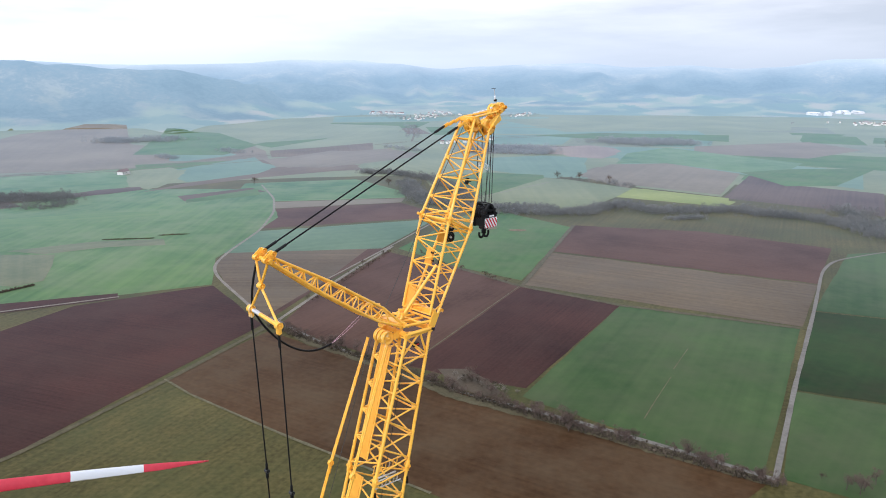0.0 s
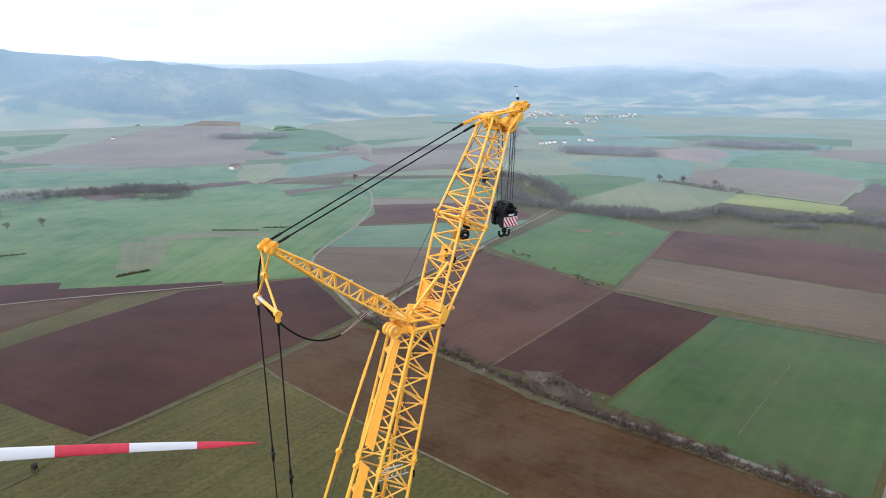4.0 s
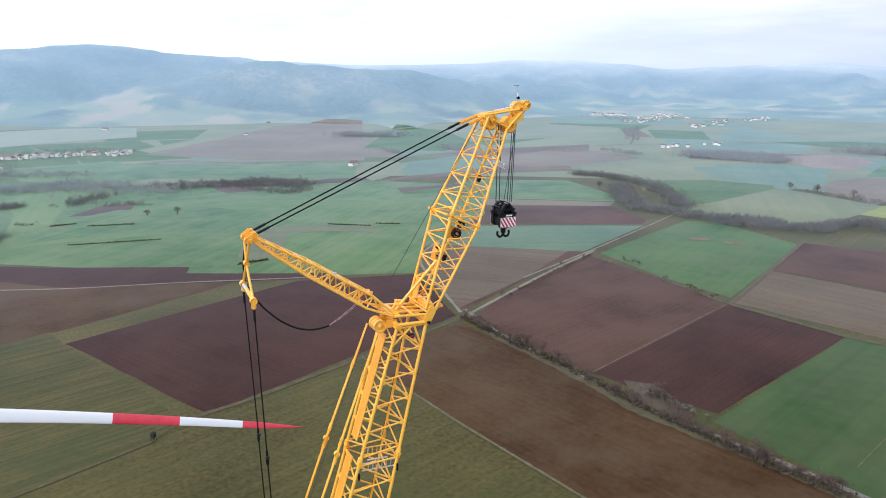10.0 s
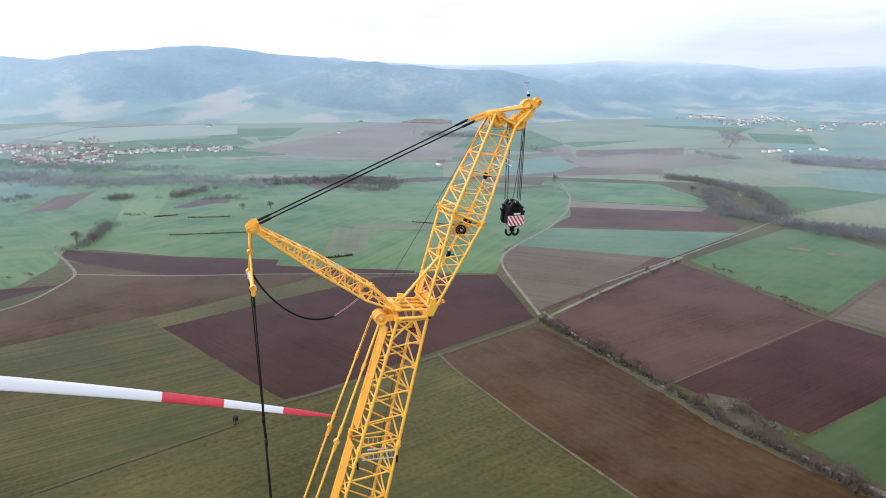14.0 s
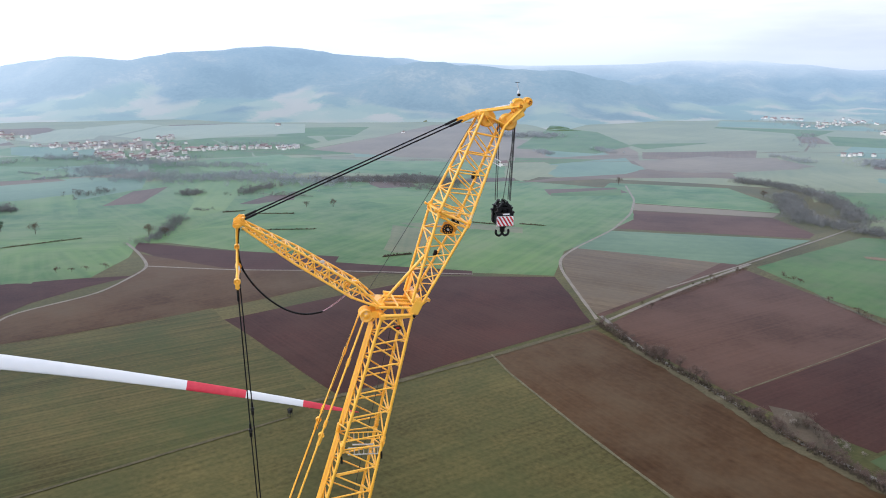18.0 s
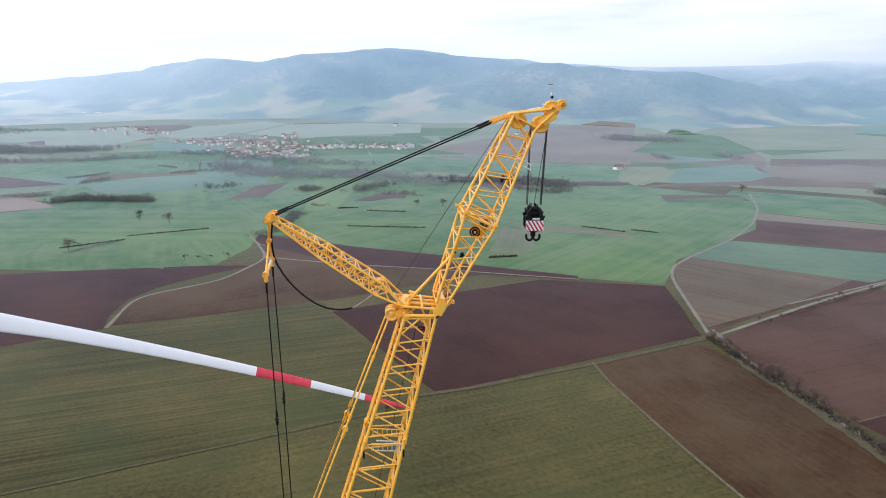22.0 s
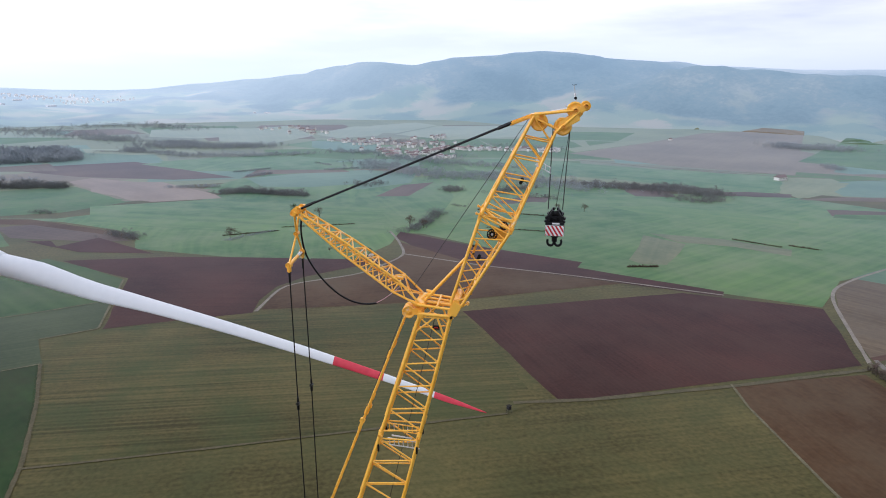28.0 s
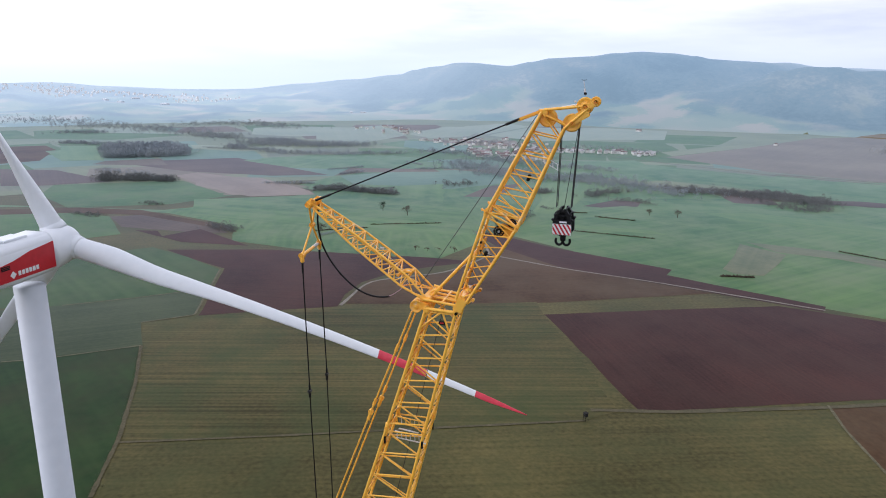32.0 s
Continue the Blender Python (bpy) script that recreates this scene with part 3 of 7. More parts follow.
def tilled(kind, corners, turn=None):
    """The soil of one field, its tillage lines laid along the field's longest side."""
    (x0, y0), (x1, y1) = max(zip(corners, corners[1:] + corners[:1]), key=lambda e: math.hypot(e[1][0] - e[0][0], e[1][1] - e[0][1]))
    if turn is None:
        turn = round(math.degrees(math.atan2(y1 - y0, x1 - x0)) / 10) * 10 % 180
    turn = 60 if kind == "olive" else turn
    if (kind, turn) not in MAT:
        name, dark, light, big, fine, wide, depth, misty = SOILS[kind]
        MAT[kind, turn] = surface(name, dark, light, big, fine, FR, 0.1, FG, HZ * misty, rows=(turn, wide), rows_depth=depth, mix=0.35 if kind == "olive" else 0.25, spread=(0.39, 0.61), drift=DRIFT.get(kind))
    return kind, turn


def field(name, material, corners, turn=None):
    """A tilled field, laid a little over the grass, with a slightly wavering edge."""
    bm = bmesh.new()
    pts = []
    for k, (x0, y0) in enumerate(corners):
        x1, y1 = corners[(k + 1) % len(corners)]
        long = math.hypot(x1 - x0, y1 - y0)
        cuts = max(1, min(24, int(long / 14)))
        for j in range(cuts):
            x, y = x0 + (x1 - x0) * j / cuts, y0 + (y1 - y0) * j / cuts
            w = 0.0 if j == 0 else min(2.2, long * 0.01)
            pts.append((x + w * noise.noise(Vector((x, y, 3)) * 0.045), y + w * noise.noise(Vector((x, y, 7)) * 0.045)))
    LAYER[0] += 0.0005 if name == "far_field" else 0.0013
    face = bm.faces.new([bm.verts.new((x, y, LAYER[0])) for x, y in pts])
    face.normal_update()
    if face.normal.z < 0:
        face.normal_flip()
    bmesh.ops.triangulate(bm, faces=bm.faces[:])
    if max(math.hypot(x, y) for x, y in pts) > 1850:
        # far fields follow the rising ground
        for k in (0, 1):
            low, top = min(p[k] for p in pts), max(p[k] for p in pts)
            for j in range(1, int((top - low) / 70) + 1):
                at = [0.0, 0.0, 0.0]
                way = [0.0, 0.0, 0.0]
                at[k], way[k] = low + 70.0 * j, 1.0
                bmesh.ops.bisect_plane(bm, geom=bm.verts[:] + bm.edges[:] + bm.faces[:], plane_co=at, plane_no=way)
        for v in bm.verts:
            up = ground_at(v.co.x, v.co.y)
            v.co.z += up + (2.5 if up > 0.2 else 0.0)
    return tagged(new(name, mesh_of(name, bm, tilled(material, corners, turn))), FIELD_WORDS[material], "field", kind="structure")


FIELD_WORDS = {
    "plough": "dark brown freshly ploughed field with fine furrows", "plough2": "reddish brown harrowed field of bare soil",
    "brown": "bare brown field rolled smooth with faint tillage lines", "green": "bright green field of young crop",
    "green2": "green field of young wheat with faint tramlines", "green3": "green pasture with bare earth patches",
    "green4": "dark green field beside a farm road", "teal": "bluish green field of winter barley", "stubble": "pale brown stubble field",
    "scrub": "patch of grey dry scrub beside the farm road", "pasture": "worn dull green pasture strip between fields", "tan": "tan fallow strip in the green meadow", "pink": "pale reddish fallow field in the valley", "redsoil": "red bare soil field before a wood",
    "pale": "pale yellowish meadow on the valley floor", "dun": "grey-brown ploughed field in the valley with haze painted in", "sward": "light yellowish green meadow with worn patches",
    "hay": "pale meadow below the hills, lightened to paint in haze", "yellow": "yellow-green flowering crop field", "olive": "olive green field with faint drill rows",
}


def track(name, width, material, line):
    """A way with a worn, uneven edge along a bent line."""
    dense = []
    for (x0, y0), (x1, y1) in zip(line, line[1:]):
        cuts = max(1, min(30, int(math.hypot(x1 - x0, y1 - y0) / 10))) if material in ("road", "track") else max(1, min(150, int(math.hypot(x1 - x0, y1 - y0) / 1.6)))
        dense += [(x0 + (x1 - x0) * j / cuts, y0 + (y1 - y0) * j / cuts) for j in range(cuts)]
    dense.append(line[-1])
    for _ in range(3):
        dense = [dense[0]] + [tuple((a + 2 * b + c) / 4 for a, b, c in zip(*dense[k - 1:k + 2])) for k in range(1, len(dense) - 1)] + [dense[-1]]
    LAYER[0] += 0.0013
    bm, last = bmesh.new(), None
    for k, (x, y) in enumerate(dense):
        x0, y0 = dense[max(0, k - 1)]
        x1, y1 = dense[min(len(dense) - 1, k + 1)]
        d = Vector((y0 - y1, x1 - x0, 0)).normalized()
        w = width / 2 * (1 + 0.3 * noise.noise(Vector((x, y, 1)) * 0.06) + (0.0 if material in ("road", "track") else 0.3 * noise.noise(Vector((x, y, 5)) * 0.3)))
        pair = [bm.verts.new((x + d.x * w, y + d.y * w, LAYER[0])), bm.verts.new((x - d.x * w, y - d.y * w, LAYER[0]))]
        if last:
            bm.faces.new((last[0], pair[0], pair[1], last[1]))
        last = pair
    for face in bm.faces:
        face.normal_update()
        if face.normal.z < 0:
            face.normal_flip()
    words = {"road": "narrow grey asphalt farm road", "track": "pale gravel farm track between fields", "verge": "strip of dry grass along a field edge", "tussock": "shallow ditch with dry grass tussocks"}
    return tagged(new(name, mesh_of(name, bm, material)), words[material], "track", kind="structure")


# the valley floor beyond the near fields
bm = bmesh.new()
inner, outer = ([bm.verts.new((r * math.sin(radians(3 * k)), r * math.cos(radians(3 * k)), 0.02)) for k in range(120)] for r in (1120, 3700))
for k in range(120):
    bm.faces.new((inner[k], inner[(k + 1) % 120], outer[(k + 1) % 120], outer[k]))
for face in bm.faces:
    face.normal_update()
    if face.normal.z < 0:
        face.normal_flip()
tagged(new("valley_meadow", mesh_of("valley_meadow", bm, tilled("pale", [(0, 0), (100, 30), (50, 80)]))), FIELD_WORDS["pale"], "field", kind="structure")
far = random.Random(5)
PALETTE = ["green3", "pale", "teal", "pale", "green3", "tan", "stubble", "pink", "teal"]
for ring in range(6):
    r = 1180 + ring * 235
    a = -48.0
    while a < 118:
        wide = far.uniform(5, 12) * 1500 / r
        r0, r1 = r + far.uniform(-40, 40), r + 225 + far.uniform(-40, 60)
        skew = far.uniform(-1.5, 1.5)
        if far.random() < 0.85 and max(ground_at(-math.sin(radians(q)) * r1, math.cos(radians(q)) * r1) for q in (a, a + wide / 2, a + wide + skew)) < 0.2:
            field("far_field", far.choice(PALETTE), [(round(-math.sin(radians(q)) * s), round(math.cos(radians(q)) * s)) for q, s in ((a, r0), (a + wide - 0.25, r0), (a + wide + skew, r1), (a + skew + 0.2, r1))])
        a += wide
field("meadow", "green", [(-907, 598), (-844, 705), (-747, 817), (-622, 805), (-503, 933), (-365, 970), (-280, 747), (-482, 598), (-642, 534), (-594, 431), (-624, 396)])
field("meadow", "green", [(-994, 494), (-930, 583), (-914, 785), (-769, 732), (-611, 575), (-539, 451), (-608, 386), (-750, 361)])
field("ploughed_field", "plough", [(-346, 292), (-313, 371), (-273, 461), (-185, 511), (-122, 421), (-165, 322), (-200, 240)])
field("brown_field", "brown", [(-115, 408), (142, 229), (72, 172), (-2, 222), (-35, 244), (-74, 270), (-135, 314), (-156, 333)])
field("ploughed_land", "plough2", [(-110, 420), (-99, 479), (-51, 621), (9, 569), (66, 508), (136, 461), (49, 321), (9, 336), (-18, 351), (-63, 383)])
field("ploughed_field", "plough2", [(-110, 420), (-99, 479), (-51, 621), (9, 569), (64, 509), (-18, 352), (-63, 383)])
field("ploughed_field", "plough", [(66, 506), (136, 461), (49, 321), (9, 336), (-17, 352)])
field("green_field", "green2", [(136, 461), (247, 413), (141, 231), (46, 311)], 60)
field("scrub_patch", "scrub", [(0, 347), (17, 347), (29, 331), (36, 314), (26, 311), (9, 323)])
field("stubble_field", "stubble", [(105, 618), (310, 511), (250, 416), (69, 512)])
field("ploughed_field", "plough2", [(153, 737), (285, 706), (386, 631), (311, 514), (106, 623)])
field("green_field", "green3", [(-41, 633), (40, 815), (72, 823), (147, 727), (69, 525), (15, 568)])
field("stubble_field", "stubble", [(-201, 566), (-208, 620), (-71, 631), (-95, 526), (-124, 438), (-166, 498)])
field("ploughed_field", "plough2", [(-71, 631), (-53, 638), (-94, 519), (-119, 433), (-124, 438), (-95, 526)])
field("winter_crop", "teal", [(-210, 706), (-6, 772), (-57, 633), (-210, 615)])
field("ploughed_field", "plough2", [(-229, 830), (-53, 876), (-4, 805), (-8, 781), (-210, 719)])
field("fallow_field", "pink", [(-236, 880), (-49, 910), (-53, 879), (-230, 833)])
field("green_field", "green", [(-303, 1038), (-136, 1080), (-53, 962), (-49, 914), (-237, 884), (-292, 942)])
field("meadow", "green", [(-372, 453), (-252, 486), (-187, 514), (-210, 597), (-194, 783), (-233, 919), (-264, 989), (-437, 983), (-533, 872), (-638, 810), (-660, 637), (-636, 564), (-596, 468), (-603, 416), (-486, 435)])
field("ploughed_field", "plough", [(-609, 389), (-596, 408), (-509, 426), (-385, 469), (-375, 451), (-254, 491), (-248, 478), (-359, 425), (-481, 368), (-552, 384)])
field("brown_field", "brown", [(-440, 175), (-487, 215), (-476, 285), (-511, 354), (-557, 379), (-442, 386), (-319, 443), (-365, 314), (-411, 224)])
field("ploughed_field", "plough", [(-682, 86), (-644, 97), (-585, 119), (-467, 72), (-454, 117), (-437, 167), (-461, 183), (-486, 209), (-498, 241), (-500, 287), (-493, 332), (-549, 279), (-637, 169)])
field("green_field", "green2", [(-757, -168), (-717, -55), (-697, 14), (-699, 76), (-644, 98), (-584, 115), (-530, 94), (-533, 38), (-540, -12), (-586, -142)])
field("pasture", "pasture", [(-530, 94), (-470, 70), (-472, 34), (-426, 29), (-432, -26), (-459, -106), (-566, -120), (-540, -12), (-533, 38)])
field("dark_field", "green4", [(-426, 29), (-367, 17), (-306, 2), (-259, -14), (-224, -35), (-260, -97), (-465, -133), (-432, -26)])
field("olive_field", "olive", [(-471, 35), (-467, 70), (-431, 166), (-372, 305), (-347, 292), (-207, 231), (-208, 208), (-268, 70), (-302, 1), (-367, 17), (-426, 29)])
field("green_field", "green2", [(390, 610), (513, 631), (365, 414), (275, 449)])
field("dark_field", "green4", [(273, 447), (364, 412), (274, 287), (197, 319)])
field("dark_field", "green2", [(196, 317), (273, 285), (208, 194), (150, 232)])
field("ploughed_field", "dun", [(-367, 926), (-283, 997), (-253, 963), (-343, 887)])
field("yellow_field", "yellow", [(299, 988), (394, 881), (366, 846), (242, 917)])
field("ploughed_field", "dun", [(511, 1116), (547, 1007), (627, 940), (531, 781), (467, 846), (387, 909)])
field("pale_field", "pale", [(54, 1132), (159, 1074), (265, 949), (204, 862), (118, 815), (36, 868)])
field("fallow_field", "pink", [(222, 1125), (279, 1222), (401, 1198), (276, 992)])
field("pale_field", "pale", [(291, 1003), (401, 1191), (504, 1116), (388, 918)])
field("winter_crop", "teal", [(61, 1318), (249, 1221), (188, 1087), (55, 1151)])
field("red_field", "redsoil", [(238, 1488), (350, 1558), (367, 1420), (316, 1344), (260, 1369)])
field("winter_crop", "teal", [(353, 1363), (597, 1295), (722, 1155), (618, 975), (508, 1128), (326, 1209)])
field("fallow_field", "pink", [(577, 1566), (886, 1661), (915, 1488), (724, 1341), (528, 1425)])
field("pale_field", "pale", [(-53, 1178), (25, 1328), (94, 1210), (3, 1045)])
field("pale_field", "pale", [(7, 1036), (97, 1198), (172, 1052), (47, 908)])
field("winter_crop", "teal", [(53, 1307), (137, 1341), (267, 1253), (236, 1078), (153, 1148)])
field("green_field", "teal", [(-843, 1038), (-573, 1129), (-510, 1016), (-747, 912)])
field("green_field", "green", [(-1029, 858), (-933, 1030), (-514, 1080), (-490, 1030), (-722, 909), (-964, 812)])
field("green_field", "green", [(-922, 305), (-859, 420), (-836, 526), (-798, 658), (-698, 615), (-661, 529), (-625, 438), (-551, 364), (-522, 307), (-603, 213), (-689, 152), (-944, 226)])
field("fallow_field", "pink", [(-1073, 434), (-1085, 611), (-1017, 738), (-969, 702), (-1009, 566), (-1005, 445)])
field("green_field", "teal", [(-1009, 566), (-969, 702), (-879, 624), (-869, 529), (-897, 474)])
field("green_field", "green", [(-1275, 512), (-1260, 666), (-1173, 663), (-1155, 597), (-1174, 506)])
field("green_field", "green", [(-1550, 724), (-1625, 867), (-1417, 907), (-1415, 751)])
field("green_field", "green", [(-1046, 853), (-1008, 1052), (-773, 930), (-784, 846), (-948, 798)])
field("meadow", "green", [(-1095, -139), (-900, 119), (-909, 277), (-1025, 448), (-1071, 632), (-704, 416), (-547, 271), (-595, 245), (-643, 227), (-728, 173), (-785, 162), (-874, 121), (-977, 27), (-1056, -136)])
field("meadow", "green", [(-1008, 327), (-1140, 500), (-1182, 697), (-899, 531), (-902, 358)])
field("pasture", "green3", [(-1103, -15), (-1192, 6), (-1146, 193), (-971, 230), (-938, 132), (-975, 14)])
field("fallow_field", "pink", [(-1187, 183), (-1228, 237), (-1070, 310), (-998, 346), (-949, 273), (-974, 215)])
field("pasture", "green3", [(-995, -131), (-931, 24), (-886, 55), (-777, 55), (-772, -7), (-821, -116)])
field("brown_field", "brown", [(-1029, -134), (-968, 27), (-914, 94), (-767, 164), (-725, 167), (-754, 155), (-879, 89), (-931, 24), (-987, -130)])
field("fallow_field", "dun", [(-886, 55), (-879, 89), (-754, 155), (-727, 158), (-755, 119), (-817, 60)])
field("meadow", "green", [(-1397, 386), (-1379, 606), (-1199, 707), (-1160, 463), (-1296, 379)])
field("pasture", "green3", [(-1804, 33), (-1826, 105), (-1510, 106), (-1517, 32)])
field("ploughed_field", "plough", [(-790, 71), (-777, 92), (-746, 92), (-763, 135), (-659, 161), (-708, 105)])
field("pasture", "green3", [(-1494, -174), (-1512, -35), (-1412, -18), (-1273, -20), (-1265, -154)])
field("ploughed_field", "brown", [(-1885, -207), (-1872, 12), (-1750, 31), (-1547, -6), (-1494, -174)])
field("fallow_field", "pink", [(-493, 1786), (-341, 1873), (-282, 1756), (-423, 1612)])
field("green_field", "green", [(-654, 1104), (-574, 1200), (-478, 1050), (-547, 963)])
field("pale_field", "pale", [(-563, 1156), (-492, 1223), (-422, 1155), (-423, 994), (-476, 1004)])
field("green_field", "teal", [(-468, 1192), (-394, 1344), (-291, 1232), (-382, 1078)])
field("fallow_field", "pink", [(-350, 1337), (-104, 1502), (-36, 1418), (-208, 1216), (-299, 1226)])
field("green_field", "green", [(-728, 1112), (-598, 1131), (-498, 1016), (-429, 973), (-538, 946), (-622, 938)])
field("fallow_field", "pink", [(-984, 1528), (-1107, 1962), (-1030, 2105), (-819, 1674), (-596, 1535), (-526, 1317), (-692, 1199), (-762, 1166)])
field("green_field", "teal", [(-606, 1527), (-505, 1525), (-421, 1408), (-491, 1309), (-524, 1310)])
field("winter_crop", "teal", [(-432, 1092), (-439, 1192), (-376, 1371), (-302, 1200), (-316, 1105), (-400, 1053)])
field("pale_field", "pale", [(-545, 1118), (-449, 1193), (-421, 1062), (-430, 981), (-472, 1015)])
field("fallow_field", "pink", [(-338, 1307), (-291, 1399), (-115, 1533), (-71, 1395), (-171, 1274), (-275, 1215)])
field("pale_field", "pale", [(-483, 1673), (-347, 1918), (-98, 1951), (-87, 1727), (-282, 1548), (-381, 1481)])
field("olive_field", "green3", [(-441, 1619), (-365, 1850), (-290, 1757), (-384, 1547)])
field("stubble_field", "stubble", [(-431, 959), (-311, 1086), (-169, 1185), (-147, 1257), (-278, 1185), (-396, 1042)])
field("green_field", "green3", [(-345, 899), (-272, 989), (-254, 936), (-337, 876)])
field("pale_field", "pale", [(-43, 1256), (42, 1289), (18, 1129), (-17, 1013)])
field("red_field", "redsoil", [(240, 1544), (338, 1591), (385, 1540), (388, 1473), (345, 1393), (276, 1396), (212, 1435)])
field("green_field", "teal", [(100, 1358), (207, 1395), (291, 1356), (249, 1197), (149, 1116), (88, 1182)])
field("pale_field", "pale", [(93, 1118), (200, 1080), (284, 987), (232, 906), (136, 884), (76, 894)])
field("fallow_field", "pink", [(224, 1116), (313, 1257), (423, 1272), (505, 1138), (393, 934), (299, 1012)])
field("green_field", "green", [(327, 1270), (389, 1431), (506, 1539), (617, 1356), (676, 1270), (617, 1192), (511, 1153), (423, 1272)])
field("pale_field", "green3", [(511, 1153), (617, 1192), (717, 1193), (794, 1221), (596, 1008), (520, 1008)])
field("yellow_field", "yellow", [(242, 916), (285, 991), (326, 962), (394, 907), (378, 866), (304, 890)])
field("meadow", "green3", [(239, 1847), (434, 1910), (610, 1875), (765, 1841), (695, 1666), (571, 1749), (371, 1752)])
field("meadow", "pale", [(194, 2450), (575, 2563), (844, 2497), (1219, 2439), (998, 1981), (676, 1984), (347, 1948)])
field("green_field", "green", [(-940, 1016), (-537, 1148), (-470, 1007), (-665, 925), (-835, 927)])
field("fallow_field", "pink", [(-1016, 1152), (-1064, 1491), (-1152, 1892), (-1089, 2120), (-966, 2130), (-546, 1210), (-764, 1143)])
field("pale_field", "pale", [(-1088, 1216), (-1154, 1618), (-1260, 2032), (-1157, 1917), (-1064, 1491), (-1025, 1181)])
field("meadow", "hay", [(-1647, 1117), (-1831, 1407), (-1707, 1613), (-1519, 1710), (-1304, 1463), (-1393, 1310), (-1426, 1133)])
field("meadow", "hay", [(-1975, 1246), (-2020, 1456), (-1866, 1435), (-1674, 1136), (-1747, 1097)])
field("meadow", "green", [(-1081, 873), (-1020, 994), (-929, 1004), (-835, 927), (-918, 852), (-1037, 813)])
field("meadow", "green", [(-1439, 895), (-1396, 940), (-1229, 800), (-1235, 762)])
field("ploughed_field", "dun", [(-664, 609), (-678, 680), (-626, 717), (-603, 684), (-638, 658), (-644, 624)])
field("pale_field", "pale", [(-562, 1953), (-516, 2324), (-319, 2235), (-133, 2167), (-101, 1933), (-324, 1739), (-443, 1650)])
field("fallow_field", "pink", [(-332, 1332), (-238, 1487), (-89, 1452), (-53, 1374), (-167, 1251), (-261, 1221)])
field("pale_field", "pale", [(-87, 1216), (-4, 1348), (66, 1207), (81, 1155), (4, 1092), (-36, 1107)])
field("meadow", "green3", [(-36, 1107), (81, 1155), (171, 1126), (167, 1090), (73, 943), (41, 916), (5, 1044)])
field("meadow", "green3", [(-796, 2012), (-621, 1926), (-429, 1600), (-449, 1406), (-639, 1414)])
field("fallow_field", "redsoil", [(-1199, 220), (-1120, 308), (-960, 333), (-919, 329), (-947, 242), (-1086, 196)])
field("meadow", "green", [(-960, 168), (-938, 246), (-899, 347), (-856, 423), (-728, 476), (-589, 382), (-694, 268), (-847, 144)])
field("meadow", "teal", [(-1081, 432), (-1079, 550), (-1052, 646), (-975, 689), (-901, 614), (-934, 473), (-983, 416)])
field("meadow", "green", [(-1327, 483), (-1319, 652), (-1171, 658), (-1118, 571), (-1166, 489)])
field("meadow", "hay", [(-2200, 600), (-2230, 720), (-2080, 880), (-1832, 831), (-1850, 614), (-1968, 528)])
field("meadow", "hay", [(-1793, 929), (-1980, 1180), (-1900, 1290), (-1638, 1051), (-1635, 926)])
field("meadow", "teal", [(-1612, 833), (-1451, 929), (-1293, 841), (-1331, 764), (-1468, 756)])
field("ploughed_field", "dun", [(-803, 508), (-867, 600), (-860, 656), (-777, 547)])
field("meadow", "green", [(-1738, 9), (-1761, 123), (-1521, 107), (-1518, 32)])
field("ploughed_field", "dun", [(-1441, -70), (-1378, 17), (-1190, 89), (-1194, -21), (-1217, -65)])
field("ploughed_field", "dun", [(-1456, 116), (-1421, 346), (-1248, 386), (-1101, 419), (-1136, 330), (-1258, 215)])
field("fallow_field", "redsoil", [(-1210, 187), (-1234, 229), (-1071, 310), (-960, 328), (-958, 267), (-974, 223)])
field("pasture", "green3", [(-1138, 0), (-1125, 156), (-987, 218), (-986, 140), (-998, 9)])
field("meadow", "green", [(-1368, 344), (-1404, 511), (-1264, 605), (-1161, 464), (-1215, 397)])
field("meadow", "hay", [(-2049, 751), (-2133, 1024), (-1744, 908), (-1591, 700), (-1696, 620)])
field("meadow", "green3", [(-2362, -4), (-2360, 208), (-2016, 360), (-1958, 167), (-2078, -8)])
field("meadow", "green", [(-606, 643), (-687, 759), (-658, 847), (-571, 833), (-471, 891), (-418, 801), (-517, 626)])
field("meadow", "sward", [(-853, 691), (-834, 725), (-813, 800), (-771, 791), (-744, 756), (-748, 701), (-710, 648), (-649, 572), (-643, 530), (-667, 527), (-731, 594), (-812, 647)])
field("meadow", "sward", [(-603, 466), (-579, 518), (-513, 577), (-486, 574), (-546, 525), (-583, 484)])
field("meadow", "sward", [(-554, 714), (-519, 769), (-418, 810), (-351, 819), (-338, 790), (-441, 756), (-498, 710)])
field("tan_field", "tan", [(-420, 609), (-367, 609), (-350, 573), (-331, 524), (-347, 508), (-364, 511), (-390, 561)])
field("tan_field", "tan", [(-422, 622), (-356, 661), (-288, 673), (-276, 647), (-330, 639), (-379, 611)])
field("ploughed_field", "dun", [(-648, 869), (-598, 904), (-541, 850), (-580, 809), (-613, 829)])
field("ploughed_field", "dun", [(-549, 910), (-504, 977), (-452, 1007), (-440, 977), (-517, 906)])
field("meadow", "sward", [(-1839, 43), (-1806, 121), (-1491, 104), (-1559, 30)])
field("fallow_field", "stubble", [(-1483, 104), (-1479, 207), (-1362, 201), (-1395, 137), (-1440, 78)])
field("meadow", "hay", [(-1732, 315), (-1582, 514), (-1494, 497), (-1543, 376), (-1641, 303)])
field("meadow", "hay", [(-2433, 158), (-2408, 293), (-2055, 372), (-2205, 153)])
field("fallow_field", "stubble", [(-1168, 490), (-1077, 617), (-1045, 610), (-1101, 483), (-1083, 423)])
